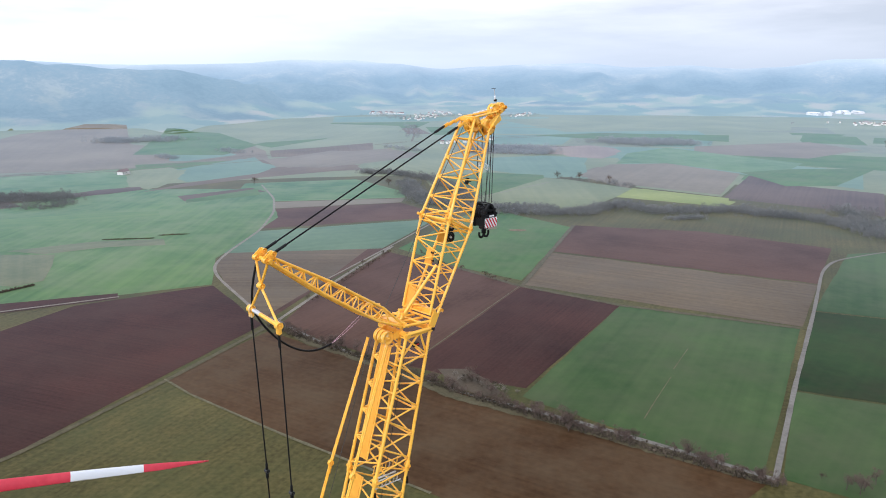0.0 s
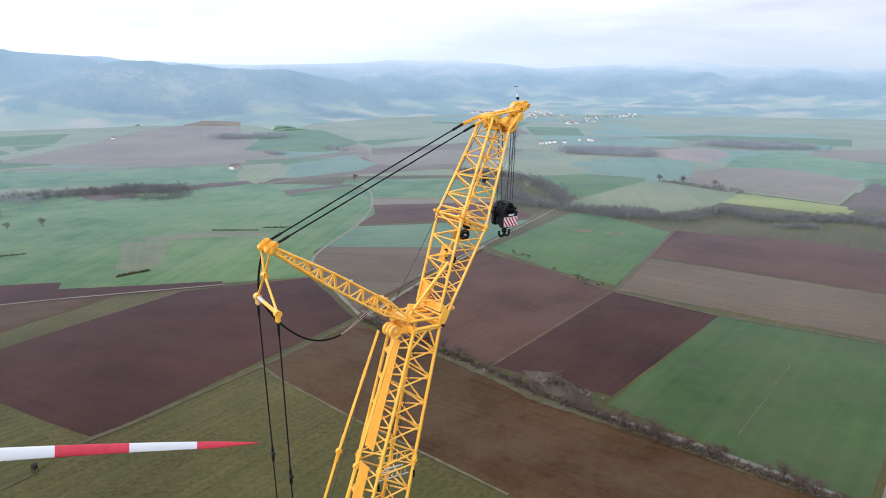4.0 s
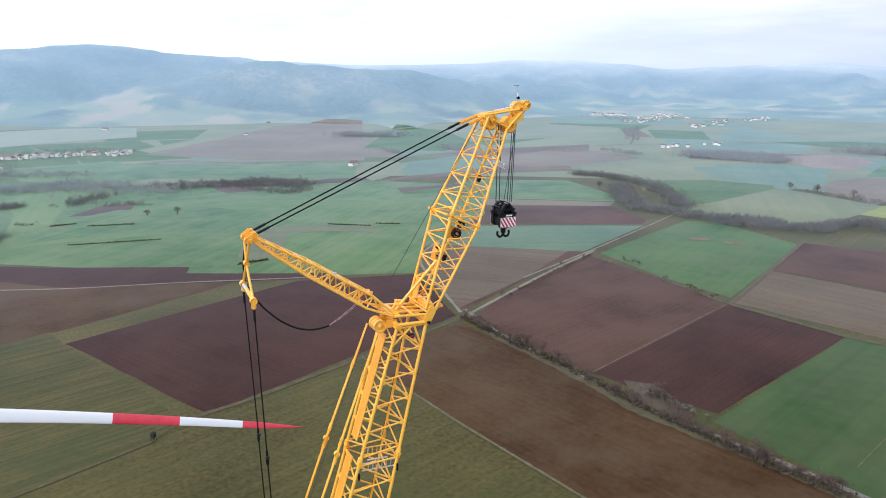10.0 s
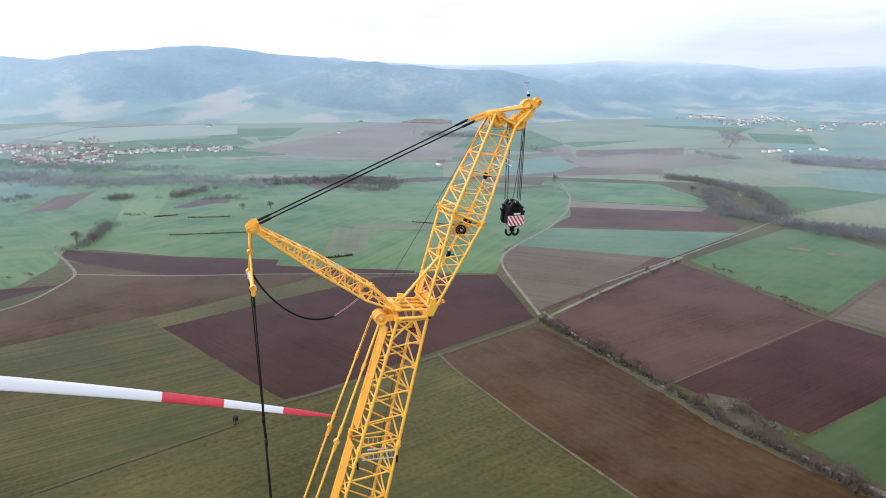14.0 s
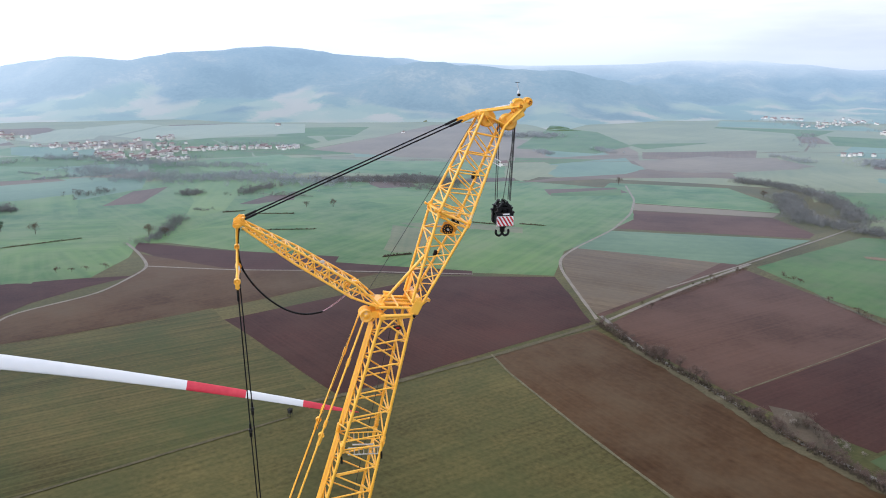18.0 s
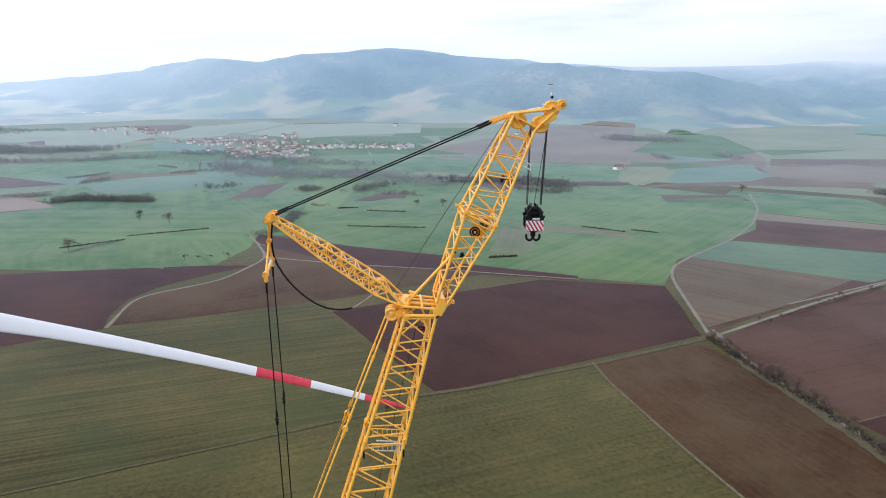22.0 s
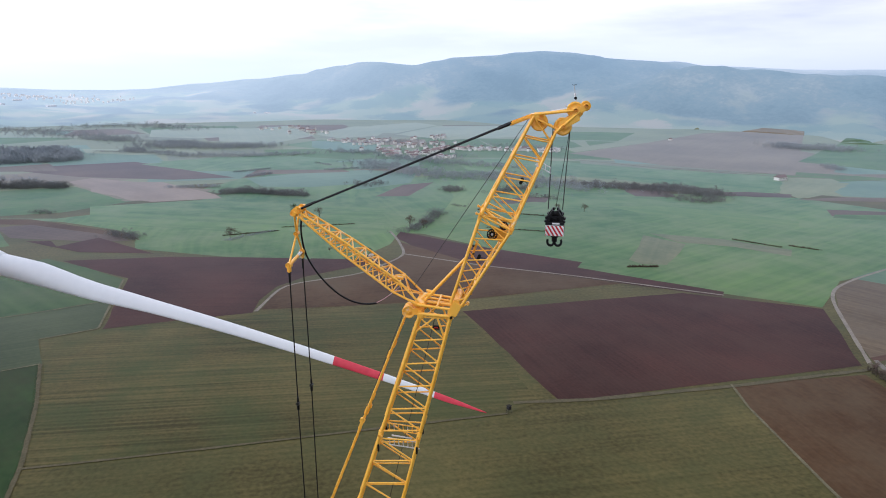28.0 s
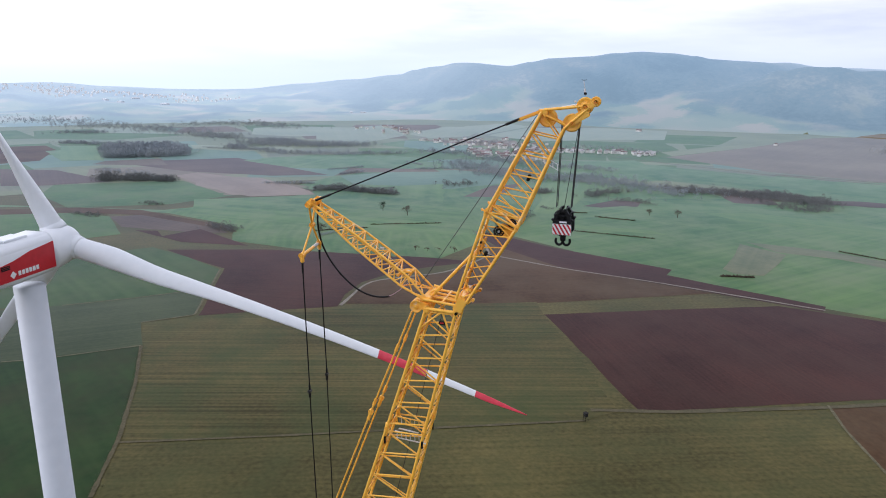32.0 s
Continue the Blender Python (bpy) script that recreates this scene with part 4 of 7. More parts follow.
track("farm_track", 2.8, "track", [(-274, 1024), (-228, 908), (-206, 813), (-198, 716), (-205, 614), (-204, 569), (-189, 535), (-154, 480), (-119, 426)])
track("field_edge", 3.6, "tussock", [(-215, 219), (-192, 255), (-154, 332), (-116, 419)])
track("farm_track", 3.0, "track", [(-116, 419), (-99, 479), (-78, 551), (-47, 641)])
track("farm_track", 2.0, "track", [(-95, 528), (-52, 635), (4, 786), (47, 908), (172, 1052)])
track("roadside_verge", 8, "tussock", [(-118, 430), (-84, 390), (-50, 364), (-9, 330), (11, 310), (60, 284), (109, 252), (146, 229)])
track("farm_road", 3.0, "road", [(-120, 436), (-79, 390), (-47, 365), (-5, 332), (14, 314), (64, 287), (112, 256), (146, 232)])
track("farm_road", 2.6, "road", [(146, 231), (197, 319), (275, 449), (335, 552), (363, 586), (432, 618), (513, 631)])
track("field_edge", 1.6, "verge", [(-156, 333), (-135, 314), (-74, 270), (-35, 244), (-2, 222)])
track("tramline", 0.5, "verge", [(105, 286), (119, 310), (134, 335)])
track("tramline", 0.5, "verge", [(139, 346), (158, 377)])
track("field_edge", 4.4, "tussock", [(136, 461), (247, 413)])
track("field_edge", 4.4, "tussock", [(67, 509), (136, 461)])
track("field_edge", 0.9, "verge", [(-18, 352), (65, 508)])
track("field_edge", 4.4, "tussock", [(151, 737), (67, 508), (9, 571)])
track("farm_track", 2.6, "track", [(-438, 170), (-487, 215), (-476, 285), (-506, 353), (-563, 383), (-602, 399)])
track("farm_track", 2.4, "track", [(-511, 354), (-434, 386), (-366, 425), (-249, 482)])
track("field_edge", 1.7, "tussock", [(-302, 0), (-286, 34), (-269, 71), (-238, 141), (-208, 208)])
track("field_edge", 2.0, "tussock", [(-426, 28), (-367, 17), (-306, 2), (-259, -14)])
track("field_edge", 1.6, "verge", [(-584, 115), (-470, 70), (-472, 34)])
track("field_edge", 1.4, "verge", [(-540, -12), (-533, 38), (-530, 94)])
track("field_edge", 1.2, "verge", [(-439, -49), (-432, -26), (-426, 28)])

track("country_road", 5.0, "road", [(-733, 1119), (-538, 1213), (-453, 1327), (-386, 1410), (-229, 1532), (-85, 1683)])
track("country_road", 5.0, "road", [(-1126, 1052), (-959, 1069), (-738, 1103), (-550, 1177), (-350, 1315)])
track("country_road", 5.0, "road", [(-368, 1380), (-246, 1530), (-72, 1678), (55, 1728), (252, 1850)])
track("country_road", 5.0, "road", [(-73, 1690), (-74, 1930)])
track("country_road", 5.0, "road", [(171, 1769), (329, 1845), (497, 1912)])

# ---- the crane: u along its plane, v towards its side, z up ----
SC = 1.0952
EU, EV = Vector((0.7071, 0.7071, 0)), Vector((0.7071, -0.7071, 0))


def C(u, v, z):
    return (EU * u + EV * v + Vector((0, 0, z))) * SC


CRANE_TURN = Matrix((EU, EV, (0, 0, 1))).transposed().to_4x4()


def at_crane(bm, u, v, z):
    """Moves a mesh made in u, v, z axes to its place on the crane."""
    bmesh.ops.transform(bm, matrix=Matrix.Translation(C(u, v, z)) @ CRANE_TURN @ Matrix.Scale(SC, 4), verts=bm.verts)
    return bm


crane = thing("lattice_crane", "tall yellow lattice boom crane with jib and strut", "crane")


def pt_mix(a, b, t):
    return tuple(x + (y - x) * t for x, y in zip(a, b))


def lattice(parent, corners_a, corners_b, panels, r_chord, r_brace, side_mid=0.5, side_bars=True):
    """Four chords from corner set a to set b, with zigzag braces and cross bars on the four sides."""
    for a, b in zip(corners_a, corners_b):
        tube("chord", C(*a), C(*b), r_chord, "yellow_paint", parent)
    for s in range(4):
        a0, b0, a1, b1 = corners_a[s], corners_b[s], corners_a[(s + 1) % 4], corners_b[(s + 1) % 4]
        if s == 2:
            a0, b0, a1, b1 = a1, b1, a0, b0
        mid = side_mid if s in (0, 2) else 0.5
        for k in range(panels):
            p, m, q = pt_mix(a0, b0, k / panels), pt_mix(a1, b1, (k + mid) / panels), pt_mix(a0, b0, (k + 1) / panels)
            tube("brace", C(*p), C(*m), r_brace, "yellow_paint", parent, segs=8)
            tube("brace", C(*m), C(*q), r_brace, "yellow_paint", parent, segs=8)
            if k == 0 or side_bars or s in (1, 3):
                tube("cross_bar", C(*p), C(*pt_mix(a1, b1, k / panels)), r_brace, "yellow_paint", parent, segs=8)


# main boom: upper section, next section, and the long rest down to the ground
def boom_corner(z, back, side):
    u = (0.62 - 0.315 * (144.2 - z)) if back else (2.2 - 0.24 * (144.2 - z))
    if z < 126:
        u = (0.62 - 0.315 * 18.2 - 0.24 * (126 - z)) if back else u
    return (u, side, z)


def boom_square(z, w):
    return [boom_corner(z, True, w), boom_corner(z, False, w), boom_corner(z, False, -w), boom_corner(z, True, -w)]


boom = part("main_boom", at_crane(bm_box((0.34, 0.24, 0.3), bevel=0.06), 0.68, 1.0, 144.22), "yellow_paint", crane, "yellow tubular lattice main boom")
for side in (-1.0, 1.0):
    tube("head_beam", C(0.6, side, 144.28), C(2.25, side, 144.2), 0.095 * SC, "yellow_paint", boom)
    tube("head_brace", C(1.5, side, 144.2), C(*boom_corner(143.2, True, side)), 0.055 * SC, "yellow_paint", boom, segs=8)
    tube("head_brace", C(1.5, side, 144.2), C(*boom_corner(143.0, False, side)), 0.055 * SC, "yellow_paint", boom, segs=8)
    part("head_block", at_crane(bm_box((0.3, 0.2, 0.36), bevel=0.06), 2.2, side, 144.2), "yellow_paint", boom)
for u in (0.62, 2.15):
    part("head_beam", at_crane(bm_box((0.2, 2.1, 0.22), bevel=0.04), u, 0, 144.3), "yellow_paint", boom)
JOINT = 137.2
lattice(boom, boom_square(144.1, 1.0), boom_square(JOINT + 0.35, 1.0), 5, 0.085 * SC, 0.045 * SC, 0.87, False)
lattice(boom, boom_square(JOINT - 0.1, 1.0), boom_square(126.0, 1.0), 8, 0.085 * SC, 0.045 * SC, 0.87, False)
lattice(boom, boom_square(126.0, 1.0), boom_square(60.0, 1.0), 36, 0.085 * SC, 0.045 * SC, 0.87, False)
low, foot = boom_square(60.0, 1.0), boom_square(0.0, 1.0)
lattice(boom, low, foot, 24, 0.085 * SC, 0.05 * SC)
for c in boom_square(JOINT + 0.12, 1.0):
    tube("joint_sleeve", C(c[0] + 0.05, c[1], c[2] + 0.25), C(c[0] - 0.06, c[1], c[2] - 0.25), 0.125 * SC, "yellow_paint", boom)
    part("joint_pin", at_crane(bm_disc(0.1, 0.32, 14), c[0], c[1], c[2]), "yellow_paint", boom)
    part("sensor_box", at_crane(bm_box((0.1, 0.1, 0.42), bevel=0.02), c[0] - 0.1, c[1] * 1.08, c[2] - 0.75), "black", boom, "black rubber pad on the chord")
# long flat plates on the back of the boom
for z0, z1 in ((143.6, 138.1), (137.3, 133.4), (132.9, 127.0)):
    a, b = boom_corner(z0, True, 0), boom_corner(z1, True, 0)
    long = math.hypot(a[0] - b[0], z0 - z1)
    lean = Matrix.Rotation(math.atan2(a[0] - b[0], z0 - z1), 4, "Y")
    part("back_plate", at_crane(bm_box((0.05, 0.62, long), turn=lean, bevel=0.015), (a[0] + b[0]) / 2 - 0.12, -0.12, (z0 + z1) / 2), "plate_paint", boom, "flat orange-yellow plate along the boom's back")
    for side in (-0.47, 0.23):
        tube("plate_rail", C(a[0] - 0.12, side, z0), C(b[0] - 0.12, side, z1), 0.04 * SC, "yellow_paint", boom, segs=8)
# two small ladders across the section joint
for dz in (0.35, -0.55):
    for edge in (-0.22, 0.22):
        tube("ladder_rail", C(-1.25, 0.45 + edge * 0.2, JOINT + dz + edge), C(0.5, 0.55 + edge * 0.2, JOINT + dz - 0.1 + edge), 0.034 * SC, "yellow_paint" if dz > 0 else "silver", boom, segs=8)
    for k in range(7):
        u = -1.15 + 0.25 * k
        tube("ladder_rung", C(u, 0.4, JOINT + dz - 0.24 - 0.015 * k), C(u, 0.5, JOINT + dz + 0.2 - 0.015 * k), 0.026 * SC, "yellow_paint" if dz > 0 and k % 3 != 1 else "silver", boom, segs=8)
tube("white_bar", C(-1.0, 0.6, JOINT - 0.1), C(0.1, 0.6, JOINT - 0.22), 0.045 * SC, "silver", boom, "scuffed bar with bare metal")

# boom head: rope drum with sheaves, cross frame, pins
drum = part("drum", at_crane(bm_disc(0.34, 0.22), -0.05, 0.36, 144.15), "yellow_paint", boom, "yellow rope sheave drum", True)
for v in (0.1, -0.18):
    part("sheave", at_crane(bm_disc(0.34, 0.2), -0.05, v, 144.15), "yellow_paint", drum)
part("axle", at_crane(bm_disc(0.1, 0.8, 16), -0.05, 0.08, 144.15), "yellow_paint", drum)
for v in (0.56, -0.36):
    part("drum_bracket", at_crane(bm_box((0.6, 0.07, 0.4), bevel=0.05), 0.5, v, 144.25), "yellow_paint", boom)
for v in (-0.95, -0.35, 0.3, 0.98):
    tube("frame_beam", C(0.5, v, 144.75), C(2.35, v * 0.96, 144.55), 0.075 * SC, "yellow_paint", boom)
for u in (0.75, 1.5, 2.3):
    tube("frame_beam", C(u, -1.0, 144.68), C(u, 1.0, 144.68), 0.06 * SC, "yellow_paint", boom)
for v in (-1, 1):
    part("pin_plate", at_crane(bm_box((0.5, 0.09, 0.75), turn=Matrix.Rotation(radians(28), 4, "Y"), bevel=0.04), 2.42, v * 1.03, 144.62), "yellow_paint", boom)
    part("hinge_pin", at_crane(bm_disc(0.07, 0.36, 16), 2.25, v * 1.05, 144.2), "black", boom, "dark hinge pin")
    tube("lug", C(2.75, v * 0.9, 144.7), C(3.06, v * 0.9, 144.92), 0.05 * SC, "yellow_paint", boom)
    part("lug_head", at_crane(bm_disc(0.09, 0.2, 14), 3.06, v * 0.9, 144.92), "yellow_paint", boom)
part("rope_guide", at_crane(bm_box((0.3, 0.5, 0.1), bevel=0.02), 1.05, 0.2, 145.1), "yellow_paint", boom)
tube("guide_arm", C(0.55, 0.2, 144.75), C(1.05, 0.2, 145.25), 0.05 * SC, "yellow_paint", boom)
tube("guide_arm", C(0.85, 0.2, 145.3), C(1.3, 0.2, 145.2), 0.07 * SC, "yellow_paint", boom)
warn = part("warning_box", at_crane(bm_box((0.34, 0.2, 0.2), bevel=0.02), 1.45, 0.75, 143.5), "black", boom, "small black box with a red front")
part("red_front", at_crane(bm_box((0.2, 0.02, 0.07)), 1.45, 0.862, 143.52), "red", warn)

# stay bars running down behind the boom
for v0, v1 in ((0.55, 0.62), (-0.85, -1.11)):
    lower = (-2.6 - (137.9 - 2.0) * 0.385, v1 * 1.5, 2.0)
    top, link = (-0.25, v0, 143.9), (-2.6, v1, 137.9)
    bar = part("stay_bar", at_crane(bm_disc(0.15, 0.16, 18), *link), "yellow_paint", crane, "yellow stay bar with pinned links")
    for dv in (-0.05, 0.05):
        tube("strap", C(top[0], top[1] + dv, top[2]), C(link[0], link[1] + dv, link[2]), 0.042 * SC, "yellow_paint", bar, segs=8)
        tube("strap", C(link[0], link[1] + dv, link[2]), C(*pt_mix(link, lower, 0.5)), 0.042 * SC, "yellow_paint", bar, segs=8)
        tube("strap", C(*pt_mix(link, lower, 0.5)), C(*lower), 0.042 * SC, "yellow_paint", bar, segs=8)
    for t in (0.9, 0.35):
        part("link_plate", at_crane(bm_box((0.16, 0.14, 0.5), turn=Matrix.Rotation(radians(21), 4, "Y"), bevel=0.04), *pt_mix(top, link, t)), "yellow_paint", bar)
    part("link_plate", at_crane(bm_box((0.18, 0.15, 0.55), turn=Matrix.Rotation(radians(21), 4, "Y"), bevel=0.04), link[0] - 0.1, link[1], link[2] - 0.3), "yellow_paint", bar)
    part("anchor_shoe", at_crane(bm_box((0.8, 0.5, 2.0), bevel=0.08), lower[0], lower[1], 1.0), "yellow_paint", bar)

# rear strut
strut = part("strut", at_crane(bm_box((0.5, 1.75, 0.22), bevel=0.05), 0.6, 0, 144.72), "yellow_paint", crane, "yellow lattice strut leaning back from the boom head")
SA, SB = Vector((0.66, 144.66)), Vector((-5.9, 149.15))
SUP = Vector((0.565, 0.825))


def strut_square(t, w, d):
    p = SA + (SB - SA) * t
    c = -0.3 * t
    hi, lo = p + SUP * d / 2, p - SUP * d / 2
    return [(hi.x, c + w, hi.y), (lo.x, c + w, lo.y), (lo.x, c - w, lo.y), (hi.x, c - w, hi.y)]


S0, S1, S2, S3 = strut_square(0.02, 0.8, 0.12), strut_square(0.2, 0.72, 0.66), strut_square(0.62, 0.58, 0.6), strut_square(0.98, 0.4, 0.2)
lattice(strut, S0, S1, 1, 0.06 * SC, 0.034 * SC)
lattice(strut, S1, S2, 4, 0.06 * SC, 0.034 * SC)
lattice(strut, S2, S3, 4, 0.06 * SC, 0.034 * SC)
for v in (-0.68, 0.05):
    part("head_ear", at_crane(bm_box((0.55, 0.1, 0.42), turn=Matrix.Rotation(radians(-38), 4, "Y"), bevel=0.07), -5.95, v, 149.22), "yellow_paint", strut)
    part("ear_pin", at_crane(bm_disc(0.12, 0.26, 16), -5.78, v, 149.35), "yellow_paint", strut)
    part("ear_pin", at_crane(bm_disc(0.14, 0.24, 16), -6.12, v, 149.12), "yellow_paint", strut)
tube("head_axle", C(-6.0, -0.85, 149.1), C(-6.0, 0.25, 149.1), 0.09 * SC, "yellow_paint", strut)
part("strut_stop", at_crane(bm_box((0.3, 0.12, 0.14), bevel=0.03), -0.6, 0.1, 145.9), "silver", strut)
part("strut_stop", at_crane(bm_box((0.24, 0.12, 0.12), bevel=0.03), -2.1, -0.2, 146.98), "silver", strut)

# curved rope bracket at the strut's foot, and a thin line along the strut
for v in (-0.2, 0.2):
    for a0 in range(0, 100, 20):
        p, q = (radians(a0 + 60), radians(a0 + 80))
        tube("curved_bracket", C(-0.62 + 0.55 * math.cos(p), v, 145.5 + 0.42 * math.sin(p)), C(-0.62 + 0.55 * math.cos(q), v, 145.5 + 0.42 * math.sin(q)), 0.075 * SC, "yellow_paint", strut, segs=8)
for k in range(3):
    a = radians(70 + 40 * k)
    tube("bracket_bar", C(-0.62 + 0.55 * math.cos(a), -0.2, 145.5 + 0.42 * math.sin(a)), C(-0.62 + 0.55 * math.cos(a), 0.2, 145.5 + 0.42 * math.sin(a)), 0.03 * SC, "yellow_paint", strut, segs=8)
tube("tie_wire", C(-2.6, 0.1, 147.35), C(-0.75, 0.1, 145.95), 0.01 * SC, "white", strut, "thin white wire", segs=8)

# spreader frame hanging from the strut head
FA, FB, FX = (-6.19, -1.3, 146.75), (-6.2, 0.85, 146.55), (-6.15, -0.42, 147.95)
spreader = part("spreader", at_crane(bm_disc(0.13, 0.3, 16), *FX), "yellow_paint", crane, "yellow hanging spreader frame")
for head in ((-6.1, -0.75, 149.05), (-6.05, 0.1, 149.05)):
    tube("spreader_leg", C(*head), C(*FX), 0.055 * SC, "yellow_paint", spreader)
for end in (FA, FB):
    tube("spreader_leg", C(*FX), C(*end), 0.055 * SC, "yellow_paint", spreader)
    part("spreader_eye", at_crane(bm_disc(0.16, 0.24, 18), *end), "yellow_paint", spreader)
    part("eye_block", at_crane(bm_box((0.2, 0.22, 0.42), bevel=0.05), end[0], end[1], end[2] - 0.18), "yellow_paint", spreader)
tube("spreader_bar", C(*FA), C(*FB), 0.09 * SC, "yellow_paint", spreader)
tube("scuffed_bar", C(*pt_mix(FA, FB, 0.1)), C(*pt_mix(FA, FB, 0.35)), 0.094 * SC, "silver", spreader, "scuffed bare metal on the bar")

# black rope pendants from the spreader down to the boom
for end, knot in ((FA, (-6.0, -1.26, 138.9)), (FB, (-6.08, 0.88, 138.8))):
    foot_p = (-5.75, 1.02 * (1 if end is FB else -1), 125.2)
    cable = part("hanging_cable", at_crane(bm_disc(0.1, 0.2, 14), *knot), "wire", crane, "black steel cable with a socket joint")
    tube("rope", C(end[0], end[1], end[2] - 0.4), C(knot[0], knot[1], knot[2] + 0.3), 0.033 * SC, "rubber", cable, segs=8)
    tube("rope", C(knot[0], knot[1], knot[2] - 0.3), C(*foot_p), 0.033 * SC, "rubber", cable, segs=8)
    for dz, r in ((0.2, 0.06), (-0.2, 0.075)):
        tube("socket", C(knot[0], knot[1], knot[2] + dz + 0.16), C(knot[0], knot[1], knot[2] + dz - 0.16), r * SC, "black", cable)
    tube("socket", C(end[0], end[1], end[2] - 0.35), C(end[0], end[1], end[2] - 0.95), 0.06 * SC, "black", cable)


def hose(name, points, r, material, parent, label=""):
    cu = bpy.data.curves.new(name, "CURVE")
    cu.dimensions, cu.bevel_depth, cu.bevel_resolution = "3D", r, 3
    sp = cu.splines.new("NURBS")
    sp.points.add(len(points) - 1)
    for p, co in zip(sp.points, points):
        p.co = (*C(*co), 1)
    sp.use_endpoint_u, sp.order_u, sp.resolution_u = True, 4, 10
    ob = new(name, cu)
    me = bpy.data.meshes.new_from_object(ob.evaluated_get(bpy.context.evaluated_depsgraph_get()))
    bpy.data.objects.remove(ob)
    me.materials.clear()
    me.materials.append(MAT[material])
    me.polygons.foreach_set("use_smooth", [True] * len(me.polygons))
    ob = new(name, me)
    ob.parent = parent
    return tagged(ob, label) if label else ob


sag = hose("hose", [(-5.95, -0.9, 149.0), (-6.15, -1.0, 148.2), (-6.15, -1.3, 147.2), (-6.05, -1.38, 146.6), (-5.6, -1.36, 145.75), (-4.9, -1.35, 144.9),
                    (-4.1, -1.33, 144.25), (-3.3, -1.32, 143.9), (-2.65, -1.31, 143.86), (-2.11, -1.31, 143.97)], 0.05 * SC, "rubber", crane, "black hose sagging in a loose arc")
for dv in (-0.09, 0.09):
    hose("tie_line", [(-2.2, -1.31, 143.95), (-1.6, -1.2 + dv, 144.25), (-1.0, -0.9 + dv, 144.85), (-0.55, -0.72 + dv, 145.3)], 0.009 * SC, "pink_tape", sag, "thin pink and white tie line")

# jib: lower section widening to the knee, upper section narrowing to the head
jib = part("jib", at_crane(bm_box((0.32, 2.0, 0.3), bevel=0.05), 2.5, 0, 144.95), "yellow_paint", crane, "yellow lattice jib with sheaves at its tip")
J0 = [(2.2, 0.98, 144.9), (2.72, 0.95, 144.75), (2.72, -0.95, 144.75), (2.2, -0.98, 144.9)]
J1 = [(3.65, 0.9, 149.45), (5.15, 0.92, 148.75), (5.15, -1.0, 148.75), (3.6, -1.05, 149.45)]
J2 = [(6.05, 0.32, 154.2), (7.1, 0.35, 153.45), (7.1, -0.55, 153.45), (6.05, -0.55, 154.2)]
lattice(jib, J0, J1, 4, 0.075 * SC, 0.036 * SC, 0.5, False)
lattice(jib, J1, J2, 5, 0.075 * SC, 0.036 * SC, 0.5, False)
for a, b in ((0, 1), (1, 2), (2, 3), (3, 0), (0, 2), (1, 3)):
    tube("knee_bar", C(*J1[a]), C(*J1[b]), 0.055 * SC, "yellow_paint", jib)
for dt in (-0.05, 0.07):
    # the flanged joint has a second row of bars on either side of the knee
    ring = [pt_mix(J1[k], J0[k] if dt < 0 else J2[k], abs(dt)) for k in range(4)]
    for a, b in ((0, 1), (1, 2), (2, 3), (3, 0)):
        tube("flange_bar", C(*ring[a]), C(*ring[b]), 0.04 * SC, "yellow_paint", jib, segs=8)
for a in range(4):
    p = J1[a]
    part("knee_block", at_crane(bm_box((0.2, 0.17, 0.42), turn=Matrix.Rotation(radians(22), 4, "Y"), bevel=0.04), *p), "yellow_paint", jib)
    part("knee_pin", at_crane(bm_disc(0.055, 0.3, 12), *p), "plate_paint", jib)
for a in (0, 3):
    p = J1[a]
    tube("knee_lug", C(*p), C(p[0] - 0.2, p[1], p[2] + 0.1), 0.05 * SC, "yellow_paint", jib)
    part("knee_eye", at_crane(bm_box((0.1, 0.16, 0.14), bevel=0.03), p[0] - 0.22, p[1], p[2] + 0.11), "yellow_paint", jib)
tube("prop", C(0.73, 0.3, 144.72), C(2.95, 0.7, 147.25), 0.08 * SC, "yellow_paint", jib)
part("prop_foot", at_crane(bm_box((0.3, 0.2, 0.26), bevel=0.05), 0.74, 0.3, 144.76), "yellow_paint", jib)
part("jib_plate", at_crane(bm_box((0.05, 0.68, 1.4), turn=Matrix.Rotation(radians(17), 4, "Y"), bevel=0.02), 2.42, -0.72, 145.4), "plate_paint", jib, "flat orange-yellow plate")
part("rope_guard", at_crane(bm_box((0.8, 0.06, 0.62), turn=Matrix.Rotation(radians(24), 4, "Y"), bevel=0.03), 4.45, -0.35, 148.25), "plate_paint", jib, "yellow plate behind the rope wheels")
part("bracket_box", at_crane(bm_box((0.12, 0.5, 0.9), turn=Matrix.Rotation(radians(18), 4, "Y"), bevel=0.03), 3.3, -0.15, 147.5), "plate_paint", jib)
for dz in (-0.2, 0.22):
    part("bracket_hole", at_crane(bm_disc(0.05, 0.14, 14), 3.25, 0.1, 147.5 + dz), "timber", jib)


